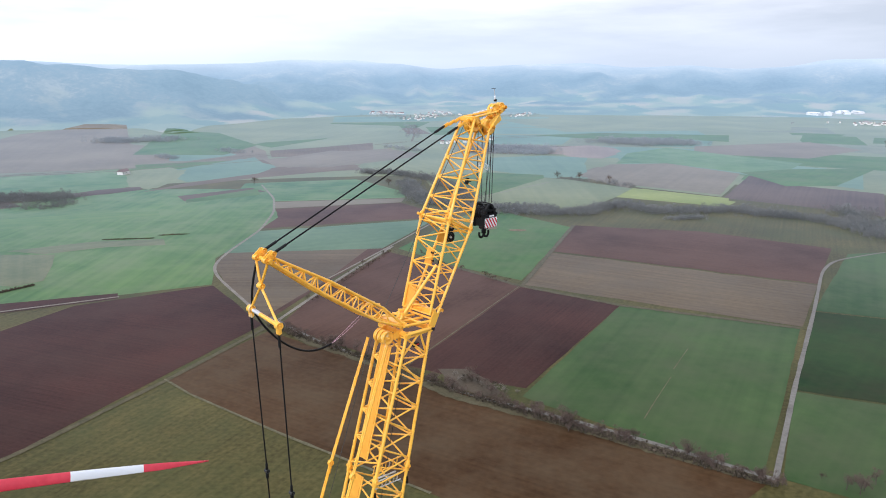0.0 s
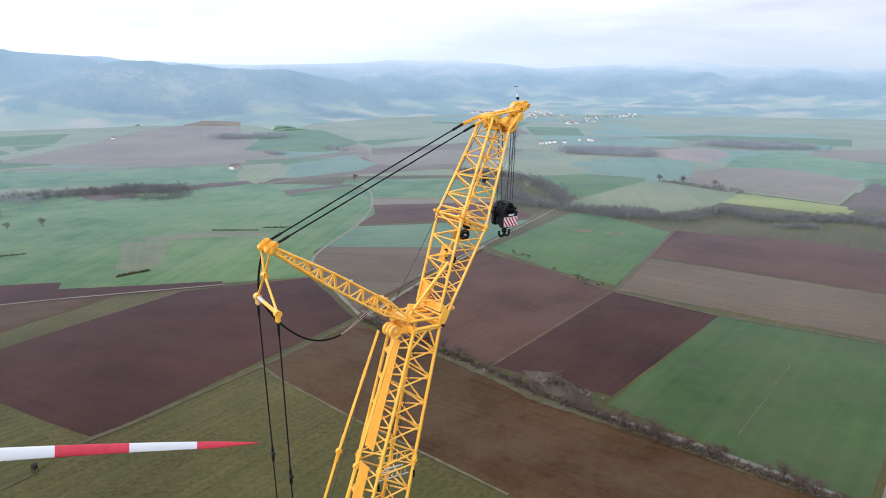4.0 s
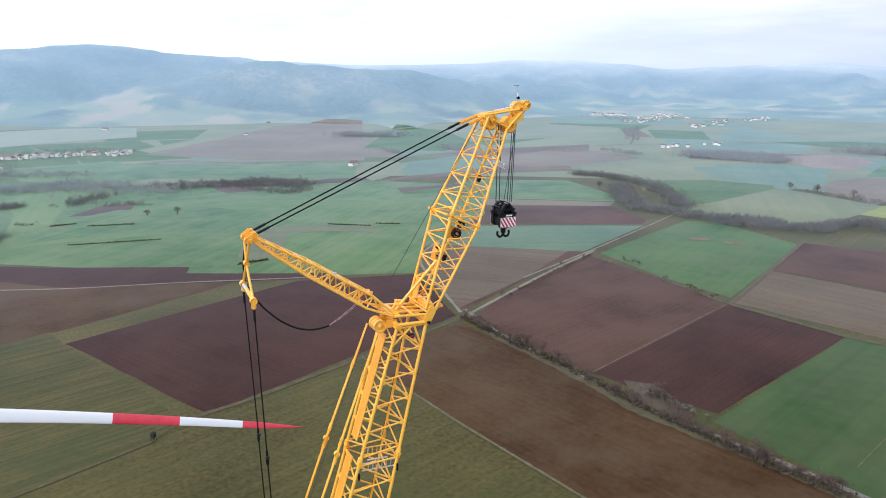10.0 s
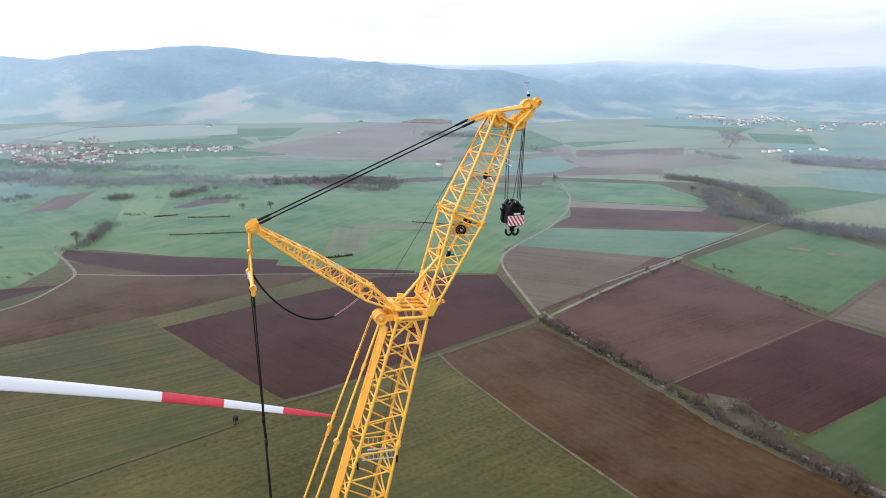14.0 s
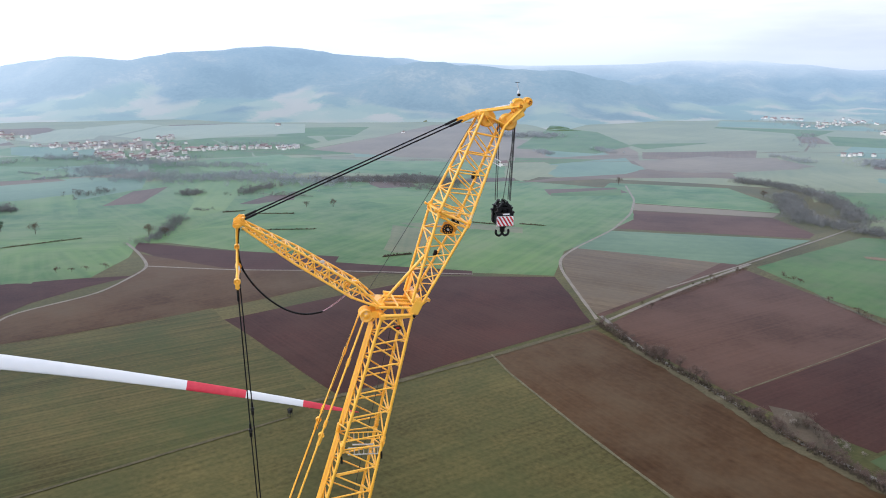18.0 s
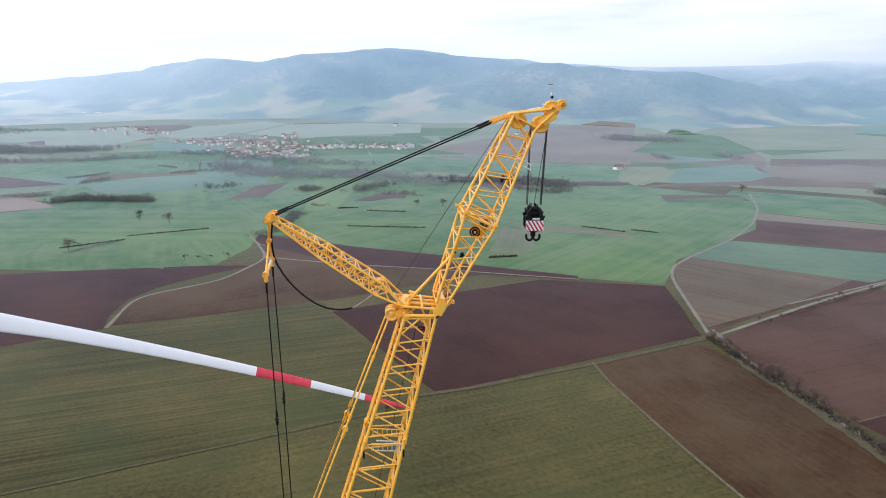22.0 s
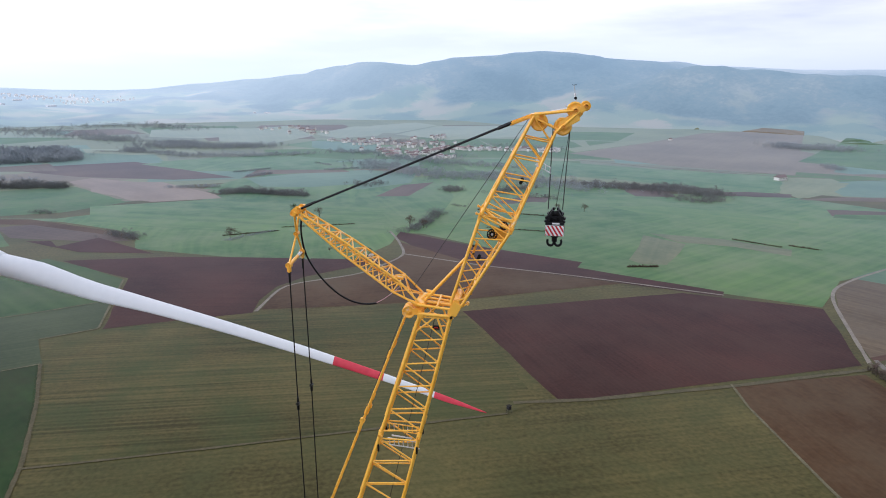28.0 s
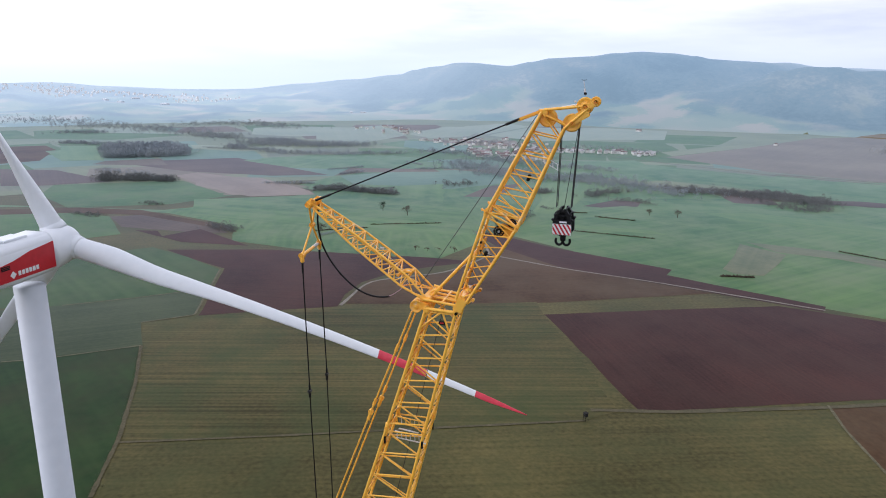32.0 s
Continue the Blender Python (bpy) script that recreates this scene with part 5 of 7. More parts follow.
def holed_wheel(u, v, z, r, parent):
    """A black rope wheel: a grooved rim and a web pierced by a ring of round holes."""
    bm = bmesh.new()
    segs = 24
    prof = [(r, 0.07), (r * 0.93, 0.02), (r * 0.93, -0.02), (r, -0.07), (r * 0.8, -0.07), (r * 0.8, 0.07)]
    loops = [[bm.verts.new((p * math.cos(2 * math.pi * k / segs), q, p * math.sin(2 * math.pi * k / segs))) for p, q in prof] for k in range(segs)]
    for k in range(segs):
        for j in range(6):
            bm.faces.new((loops[k][j], loops[(k + 1) % segs][j], loops[(k + 1) % segs][(j + 1) % 6], loops[k][(j + 1) % 6]))
    bmesh.ops.recalc_face_normals(bm, faces=bm.faces)
    wheel = part("rope_wheel", at_crane(bm, u, v, z), "black", parent, "black rope wheel pierced by a ring of holes")
    part("web", at_crane(bm_disc(r * 0.55, 0.06, 20), u, v, z), "black", wheel)
    for k in range(10):
        a = math.pi * k / 5
        tube("web_bridge", C(u + r * 0.5 * math.cos(a), v, z + r * 0.5 * math.sin(a)), C(u + r * 0.84 * math.cos(a), v, z + r * 0.84 * math.sin(a)), 0.028 * SC, "black", wheel, segs=8)
    part("hub", at_crane(bm_disc(r * 0.22, 0.2, 16), u, v, z), "silver", wheel, "bare metal hub")


holed_wheel(4.2, 0.4, 148.42, 0.27, jib)
holed_wheel(4.75, -0.1, 148.75, 0.21, jib)
for u, v, z in ((5.56, 0.28, 151.1), (3.55, 0.35, 147.2)):
    lamp = part("floodlight", at_crane(bm_box((0.16, 0.2, 0.34), turn=Matrix.Rotation(radians(20), 4, "Y"), bevel=0.03), u, v, z), "black", jib, "small black floodlight")
    tube("lamp_arm", C(u - 0.05, v, z), C(u + 0.3, v, z - 0.05), 0.02 * SC, "black", lamp, segs=8)
# little silver ladder standing out from the jib's front
ladder = part("tip_ladder", at_crane(bm_box((0.06, 0.06, 0.34), bevel=0.01), 6.3, 0.46, 152.0), "white", jib, "small white ladder frame")
for dz in (0.13, -0.13):
    tube("rail", C(6.2, 0.46, 152.07 + dz), C(6.95, 0.46, 151.66 + dz), 0.024 * SC, "white", ladder, segs=8)
for k in range(4):
    t = k / 3
    tube("rung", C(6.25 + t * 0.66, 0.46, 152.04 - 0.36 * t + 0.13), C(6.25 + t * 0.66, 0.46, 152.04 - 0.36 * t - 0.13), 0.018 * SC, "white", ladder, segs=8)

# jib head
head = part("jib_head", at_crane(bm_box((0.5, 0.9, 0.24), bevel=0.05), 6.1, -0.1, 154.2), "yellow_paint", jib, "yellow jib head frame")
for v in (-0.5, 0.3):
    tube("head_bar", C(6.05, v, 154.28), C(8.05, v * 0.6, 154.5), 0.06 * SC, "yellow_paint", head)
    tube("head_bar", C(6.15, v, 154.1), C(7.3, v * 0.8, 153.55), 0.055 * SC, "yellow_paint", head)
    tube("head_bar", C(7.1, v, 153.45), C(8.2, v * 0.6, 154.45), 0.07 * SC, "yellow_paint", head)
    part("cheek_plate", at_crane(bm_box((0.95, 0.05, 0.42), turn=Matrix.Rotation(radians(-30), 4, "Y"), bevel=0.04), 7.75, v * 0.72, 154.0), "yellow_paint", head)
    part("cheek_plate", at_crane(bm_box((0.8, 0.05, 0.3), turn=Matrix.Rotation(radians(-28), 4, "Y"), bevel=0.04), 8.2, v * 0.6, 154.5), "yellow_paint", head)
for u, z, r, w in ((7.45, 153.72, 0.42, 3), (8.0, 154.5, 0.4, 2), (8.48, 154.7, 0.24, 2), (6.32, 153.92, 0.42, 3)):
    for k in range(w):
        part("head_sheave", at_crane(bm_disc(r, 0.12, 30), u, -0.1 + (k - (w - 1) / 2) * 0.17, z), "yellow_paint", head, smooth=True)
    part("sheave_pin", at_crane(bm_disc(0.1, w * 0.17 + 0.5, 16), u, -0.1, z), "plate_paint", head)
part("camera_pod", at_crane(bm_box((0.14, 0.12, 0.1), bevel=0.03), 7.55, 0.1, 154.7), "white", head, "small white camera")
tube("wind_mast", C(8.05, 0, 154.8), C(7.88, 0, 155.65), 0.018 * SC, "silver", head, "thin mast with an anemometer", segs=8)
part("beacon", at_crane(bm_box((0.1, 0.1, 0.2), bevel=0.03), 7.95, 0, 155.2), "white", head, "white and red beacon on the mast")
part("beacon_base", at_crane(bm_disc(0.07, 0.12, 12), 7.98, 0, 155.06), "black", head)
for k in range(3):
    a = 2 * math.pi * k / 3
    tube("cup_arm", C(7.87, 0, 155.66), C(7.87 + 0.14 * math.cos(a), 0.14 * math.sin(a), 155.68), 0.012 * SC, "black", head, segs=8)
tube("white_pipe", C(6.9, -0.55, 154.42), C(8.0, -0.3, 154.62), 0.03 * SC, "white", head, segs=8)

# stay ropes from the strut head to the jib head
for v0, v1 in ((-0.68, -0.8), (0.05, 0.13)):
    a, b = (-5.78, v0, 149.35), (5.0, v1, 153.85)
    stay = tube("stay_rope", C(*pt_mix(a, b, 0.03)), C(*b), 0.036 * SC, "rubber", crane, "thick black stay rope")
    tube("sleeve", C(*pt_mix(a, b, 0.0)), C(*pt_mix(a, b, 0.06)), 0.062 * SC, "black", stay)
    tube("sleeve", C(*pt_mix(a, b, 0.94)), C(*b), 0.066 * SC, "black", stay)
    for k in range(3):
        part("link", at_crane(bm_box((0.48, 0.12, 0.16), turn=Matrix.Rotation(radians(-22), 4, "Y"), bevel=0.04), 5.12 + 0.33 * k, v1 * (1 - 0.12 * k), 153.88 + 0.13 * k), "yellow_paint", stay, "yellow link plate")
# winch ropes
tube("winch_rope", C(5.8, -0.1, 154.05), C(0.02, -0.1, 145.15), 0.015 * SC, "wire", crane, "thin winch rope", segs=8)
tube("winch_rope", C(1.35, 0.3, 144.0), C(-2.9, 0.3, 126.0), 0.018 * SC, "wire", crane, "thin winch rope inside the boom", segs=8)
tube("winch_rope", C(-0.4, -0.4, 144.0), C(-7.2, -0.6, 126.0), 0.014 * SC, "wire", crane, "thin winch rope", segs=8)

# hook block on four falls of rope
hook_block = thing("hook_block", "black crane hook block with a red and white striped plate", "hook block")
HU, HV, BZ = 7.28, -0.05, 149.1
for du, dv in ((-0.4, -0.2), (-0.4, 0.16), (0.38, -0.22), (0.38, 0.02), (0.38, 0.2)):
    tube("hoist_rope", C(HU + du * 0.85, HV + dv, 149.7), C(7.42 + (0.36 if du > 0 else -0.42), -0.1 + dv * 0.8, 153.2), 0.02 * SC, "wire", hook_block, segs=8)
tube("hoist_rope", C(HU, HV, 149.7), C(7.75, 0.1, 153.0), 0.014 * SC, "wire", hook_block, segs=8)


def prism(profile, depth):
    """A profile in u, z drawn out along v, with eased edges."""
    bm = bmesh.new()
    lo = [bm.verts.new((x, -depth / 2, z)) for x, z in profile]
    hi = [bm.verts.new((x, depth / 2, z)) for x, z in profile]
    bm.faces.new(lo), bm.faces.new(hi[::-1])
    for k in range(len(profile)):
        bm.faces.new((lo[k], hi[k], hi[(k + 1) % len(profile)], lo[(k + 1) % len(profile)]))
    bmesh.ops.recalc_face_normals(bm, faces=bm.faces)
    bmesh.ops.bevel(bm, geom=bm.edges[:], offset=0.02, segments=1, affect="EDGES")
    return bm


def clipped(poly, edge):
    """Cuts a polygon at u = -edge and u = edge."""
    for side in (-1, 1):
        out = []
        for k, (a, b) in enumerate(poly):
            c, d = poly[k - 1]
            if (side * a <= edge) != (side * c <= edge):
                t = (side * edge - c) / (a - c)
                out.append((side * edge, d + (b - d) * t))
            if side * a <= edge:
                out.append((a, b))
        poly = out
    return poly


base = [(-0.43, 0.1), (0.43, 0.1), (0.44, -0.42), (0.36, -0.52), (-0.36, -0.52), (-0.44, -0.42)]
for v, d in ((0.38, 0.24), (-0.42, 0.26)):
    cheek = part("cheek", at_crane(prism(base, d), HU, HV + v, BZ), "black", hook_block)
    # a gabled frame of plates stands on each cheek, open in the middle
    for s in (-1, 1):
        part("gable_plate", at_crane(prism([(s * 0.4, 0.1), (s * 0.36, 0.3), (s * 0.13, 0.6), (s * 0.05, 0.6), (s * 0.05, 0.5), (s * 0.2, 0.3), (s * 0.22, 0.1)], d * 0.8), HU, HV + v, BZ), "black", cheek)
    part("gable_bar", at_crane(bm_box((0.5, d * 0.9, 0.07), bevel=0.015), HU, HV + v, BZ + 0.3), "black", cheek)
    for s in (-1, 1):
        part("lug", at_crane(bm_box((0.12, d * 1.1, 0.1), bevel=0.025), HU + s * 0.43, HV + v, BZ + 0.12), "black", cheek)
        part("lug", at_crane(bm_box((0.09, d * 1.1, 0.07), bevel=0.02), HU + s * 0.36, HV + v, BZ + 0.33), "black", cheek)
    part("pin_head", at_crane(bm_disc(0.07, d * 1.15, 16), HU, HV + v, BZ + 0.2), "black", cheek)
part("core", at_crane(bm_box((0.7, 0.62, 0.4), bevel=0.04), HU, HV, BZ - 0.28), "black", hook_block)
for v in (-0.24, -0.08, 0.08, 0.24):
    part("block_sheave", at_crane(bm_disc(0.33, 0.12, 28), HU, HV + v, BZ + 0.12), "black", hook_block)
for u, z in ((-0.34, 0.4), (0.34, 0.4), (-0.16, 0.58), (0.16, 0.58)):
    part("rope_guide", at_crane(bm_disc(0.03, 0.6, 8), HU + u, HV, BZ + z), "black", hook_block)
for v, s in ((0.512, 1), (-0.562, -1)):
    plate = part("hazard_plate", at_crane(bm_box((0.86, 0.025, 0.46), bevel=0.008), HU, HV + v, BZ - 0.27), "white", hook_block, "white plate with red diagonal stripes")
    for k in range(-2, 5):
        x = -0.4 + 0.19 * k
        st = clipped([(x, -0.222), (x + 0.095, -0.222), (x + 0.095 + 0.3, 0.222), (x + 0.3, 0.222)], 0.42)
        if len(st) > 2:
            bm = bmesh.new()
            bm.faces.new([bm.verts.new((-a * s, 0, b)) for a, b in st])
            part("stripe", at_crane(bm, HU, HV + v + 0.017 * s, BZ - 0.27), "red", plate)
    part("label_bar", at_crane(bm_box((0.34, 0.01, 0.07)), HU + 0.05, HV + v * 0.985 + 0.004 * s, BZ + 0.045), "white", hook_block, "small white label")
tube("hook_stem", C(HU, HV, BZ - 0.4), C(HU, HV, BZ - 0.85), 0.13 * SC, "black", hook_block)
part("hook_nut", at_crane(bm_box((0.4, 0.4, 0.16), bevel=0.04), HU, HV, BZ - 0.56), "black", hook_block)
for s in (-1, 1):
    pts = [(HU, HV, BZ - 0.75)]
    for k in range(9):
        a = radians(200 + 24 * k) if s > 0 else radians(340 - 24 * k)
        pts.append((HU + s * 0.17 + 0.165 * math.cos(a), HV, BZ - 0.86 + 0.18 * math.sin(a)))
    hose("hook_horn", pts, 0.058 * SC, "black", hook_block)

top = C(HU, HV, 149.7)
hook_block.matrix_world = Matrix.Translation(top) @ Matrix.Rotation(radians(-4), 4, "Z") @ Matrix.Diagonal((1.05, 1.05, 1.14, 1)) @ Matrix.Translation(-Vector(top))

# ---- the wind turbine ----
HUB = Vector((-59.5, -16.4, 150.8))
AZ, TILT = radians(47.1), radians(11.0)
AX = Vector((-math.sin(AZ) * math.cos(TILT), math.cos(AZ) * math.cos(TILT), math.sin(TILT)))
E1 = Vector((math.cos(AZ), math.sin(AZ), 0))
E2 = E1.cross(AX)
turbine = thing("wind_turbine", "white wind turbine with red-banded blades and red nacelle panel", "wind turbine")
ROTOR = Matrix((E1, AX, E2)).transposed().to_4x4()
TOWER = HUB - Vector((AX.x, AX.y, 0)).normalized() * 5.6
TOWER.z = 0


def lathe(profile, segs=48):
    """A body turned about z: (radius, z) pairs."""
    bm = bmesh.new()
    loops = [[bm.verts.new((r * math.cos(2 * math.pi * k / segs), r * math.sin(2 * math.pi * k / segs), z)) for k in range(segs)] for r, z in profile]
    for a, b in zip(loops, loops[1:]):
        for k in range(segs):
            bm.faces.new((a[k], a[(k + 1) % segs], b[(k + 1) % segs], b[k]))
    bm.faces.new(loops[0][::-1]), bm.faces.new(loops[-1])
    return bm


top_z = HUB.z - 3.6
bm = lathe([(2.0, 0), (1.8, top_z / 2), (1.62, top_z)], 64)
bmesh.ops.translate(bm, vec=TOWER, verts=bm.verts)
tower = part("tower", bm, "concrete_white", turbine, "tapered white steel tower", True)
for z in (28, 56, 84):
    r = 2.0 - 0.38 * z / top_z
    bm = lathe([(r + 0.015, z - 0.05), (r + 0.03, z), (r + 0.015, z + 0.05)], 64)
    bmesh.ops.translate(bm, vec=TOWER, verts=bm.verts)
    part("seam", bm, "concrete_white", tower)

# hub: a rounded drum with three blade sockets
bm = lathe([(1.0, -3.3), (2.15, -3.25), (2.3, -3.0), (2.34, -1.2), (2.3, 0.2), (2.12, 0.8), (1.7, 1.4), (1.0, 1.85), (0.3, 2.0)])
bmesh.ops.transform(bm, matrix=Matrix.Translation(HUB) @ ROTOR @ Matrix.Rotation(radians(-90), 4, "X"), verts=bm.verts)
part("rotor_hub", bm, "white_gel", turbine, "rounded white hub", True)

BLADE, BEND, START = 58.0, -6.3, -13.0


CHORD = [(0, 2.5), (0.06, 2.55), (0.12, 2.65), (0.2, 2.15), (0.35, 1.55), (0.5, 1.26), (0.75, 0.9), (0.93, 0.62), (1.0, 0.1)]
THICK = [(0, 2.5), (0.05, 2.45), (0.2, 1.0), (0.35, 0.55), (1.0, 0.08)]


def blade_mesh(r0, r1, steps):
    """A blade from radius r0 to r1: round root, broad shoulder, thin bent tip. Local x outwards, y along the axis, z across."""
    bm, loops, segs = bmesh.new(), [], 20
    for j in range(steps + 1):
        r = r0 + (r1 - r0) * j / steps
        t = r / BLADE
        chord, thick = (float(np.interp(t, [a for a, b in table], [b for a, b in table])) for table in (CHORD, THICK))
        twist = radians(50 + 12 * smooth(0.3, 0.8, t))
        off = BEND * t * t
        loop = []
        for k in range(segs):
            a = 2 * math.pi * k / segs
            cx = math.cos(a) * chord / 2
            cz = math.sin(a) * thick / 2 * (1 - 0.35 * smooth(0.1, 0.3, t) * (1 - math.cos(a)) / 2)
            cx -= chord * 0.2 * smooth(0.1, 0.25, t)
            loop.append(bm.verts.new((r, off + cx * math.cos(twist) - cz * math.sin(twist), cx * math.sin(twist) + cz * math.cos(twist))))
        loops.append(loop)
    for a, b in zip(loops, loops[1:]):
        for k in range(segs):
            bm.faces.new((a[k], a[(k + 1) % segs], b[(k + 1) % segs], b[k]))
    if r1 == BLADE:
        bm.faces.new(loops[-1][::-1])
    bmesh.ops.recalc_face_normals(bm, faces=bm.faces)
    return bm


BAND = 5.66
BANDS = [("white_gel", 1.6, BLADE - 3 * BAND, 30), ("red_gel", BLADE - 3 * BAND, BLADE - 2 * BAND, 5), ("white_gel", BLADE - 2 * BAND, BLADE - BAND, 5), ("red_gel", BLADE - BAND, BLADE, 10)]
for k in range(3):
    m = Matrix.Translation(HUB) @ ROTOR @ Matrix.Rotation(radians(-START - 120 * k), 4, "Y")
    blade = None
    for mat, r0, r1, steps in BANDS:
        bm = blade_mesh(r0, r1, steps)
        bmesh.ops.transform(bm, matrix=m, verts=bm.verts)
        if blade is None:
            blade = part("blade", bm, mat, turbine, "long white blade with two red bands", True)
        else:
            part("blade_band", bm, mat, blade, smooth=True)
    bm = lathe([(1.5, 0), (1.42, 0.4), (1.34, 0.75), (1.29, 0.8)], 32)
    bmesh.ops.transform(bm, matrix=m @ Matrix.Translation((1.75, 0, 0)) @ Matrix.Rotation(radians(90), 4, "Y"), verts=bm.verts)
    part("blade_socket", bm, "white_gel", blade, smooth=True)

# nacelle behind the hub
NAC = Matrix.Translation(HUB) @ Matrix((E1, Vector((AX.x, AX.y, 0)).normalized(), Vector((0, 0, 1)))).transposed().to_4x4()
bm = bmesh.new()
prof = [(-1.75, -2.35), (1.75, -2.35), (2.15, -1.7), (2.15, 1.3), (1.6, 2.2), (-1.6, 2.2), (-2.15, 1.3), (-2.15, -1.7)]
ends = []
for y, s, lift in ((-3.42, 0.98, 0.1), (-4.2, 1.0, 0.0), (-9.4, 1.0, -0.1), (-12.2, 0.94, -0.1), (-13.2, 0.72, 0.0)):
    ends.append([bm.verts.new((x * s, y, z * s + lift)) for x, z in prof])
for a, b in zip(ends, ends[1:]):
    for k in range(8):
        bm.faces.new((a[k], a[(k + 1) % 8], b[(k + 1) % 8], b[k]))
bm.faces.new(ends[0]), bm.faces.new(ends[-1][::-1])
bmesh.ops.recalc_face_normals(bm, faces=bm.faces)
bmesh.ops.bevel(bm, geom=bm.edges[:], offset=0.18, segments=3, affect="EDGES")
bmesh.ops.transform(bm, matrix=NAC, verts=bm.verts)
nacelle = part("nacelle", bm, "white_gel", turbine, "boxy white nacelle with a red side panel", True)
for s in (-1, 1):
    bm = bmesh.new()
    quad = [(-3.65, -1.72), (-11.9, -1.72), (-11.9, 0.05), (-9.6, 0.35), (-7.0, 0.95), (-3.65, 1.28)]
    vs = [bm.verts.new((2.17 * s, y, z)) for y, z in quad]
    bm.faces.new(vs if s < 0 else vs[::-1])
    bmesh.ops.recalc_face_normals(bm, faces=bm.faces)
    bmesh.ops.solidify(bm, geom=bm.faces[:], thickness=0.03)
    bmesh.ops.transform(bm, matrix=NAC @ Matrix.Translation((0.0, 0, -0.02)), verts=bm.verts)
    panel = part("red_panel", bm, "red_panel", nacelle, "deep red side panel")
    for k in range(6):
        bm = bm_box((0.03, 0.36, 0.5), at=(2.215 * s, -8.9 + 0.5 * k, -1.1))
        bmesh.ops.transform(bm, matrix=NAC, verts=bm.verts)
        part("white_bar", bm, "white", panel, "white bars of a mark")
    bm = bm_box((0.03, 0.6, 0.6), at=(2.215 * s, -9.75, -1.1), turn=Matrix.Rotation(radians(45), 4, "X"), bevel=0.01)
    bmesh.ops.transform(bm, matrix=NAC, verts=bm.verts)
    part("white_mark", bm, "white", panel)
    for k in range(3):
        bm = bm_box((0.06, 1.1, 0.12), at=(2.2 * s, -10.6, -0.02 - 0.17 * k))
        bmesh.ops.transform(bm, matrix=NAC, verts=bm.verts)
        part("vent_slat", bm, "black", panel)
for y, h in ((-10.4, 2.2), (-11.2, 1.7)):
    a = NAC @ Vector((0.6, y, 2.2))
    rod = tube("weather_mast", a, a + Vector((0, 0, h)), 0.04, "silver", nacelle, "thin weather mast", segs=8)
    for k in range(4):
        d = NAC.to_3x3() @ Vector((0.9 * math.cos(k * 1.57), 0.9 * math.sin(k * 1.57), 0.5))
        tube("mast_arm", a + Vector((0, 0, h * 0.6)), a + Vector((0, 0, h * 0.6)) + d, 0.03, "silver", rod, segs=8)
bm = bm_box((2.2, 3.2, 0.25), at=(0, -7.6, 2.28), bevel=0.08)
bmesh.ops.transform(bm, matrix=NAC, verts=bm.verts)
part("roof_hatch", bm, "white_gel", nacelle)


# ---- trees, hedges and woods ----
rng = random.Random(11)


def spray(count, shape, size, seed, low=0.0):
    """Loose twig sprays inside an egg of the given half sizes: many thin leaf-shaped slips."""
    r = random.Random(seed)
    verts, faces = [], []
    lumps = [(Vector((r.gauss(0, 0.45) * shape[0], r.gauss(0, 0.45) * shape[1], r.uniform(low, 1) * shape[2])), r.uniform(0.3, 0.55)) for _ in range(9)]
    for _ in range(count):
        c, w = r.choice(lumps)
        p = c + Vector((r.gauss(0, 0.5) * shape[0] * w, r.gauss(0, 0.5) * shape[1] * w, r.gauss(0, 0.42) * shape[2] * w))
        d = Vector((r.uniform(-1, 1), r.uniform(-1, 1), r.uniform(-0.2, 1))).normalized() * size * r.uniform(0.5, 1.2)
        s = d.cross(Vector((r.uniform(-1, 1), r.uniform(-1, 1), r.uniform(-1, 1)))).normalized() * size * r.uniform(0.12, 0.3)
        k = len(verts)
        verts += [p - d * 0.5, p + s, p + d * 0.5, p - s]
        faces += [(k, k + 1, k + 2), (k, k + 2, k + 3)]
    return verts, faces


def raw_mesh(name, verts, faces, material):
    me = bpy.data.meshes.new(name)
    me.from_pydata([tuple(v) for v in verts], [], faces)
    me.materials.append(MAT[material])
    return me


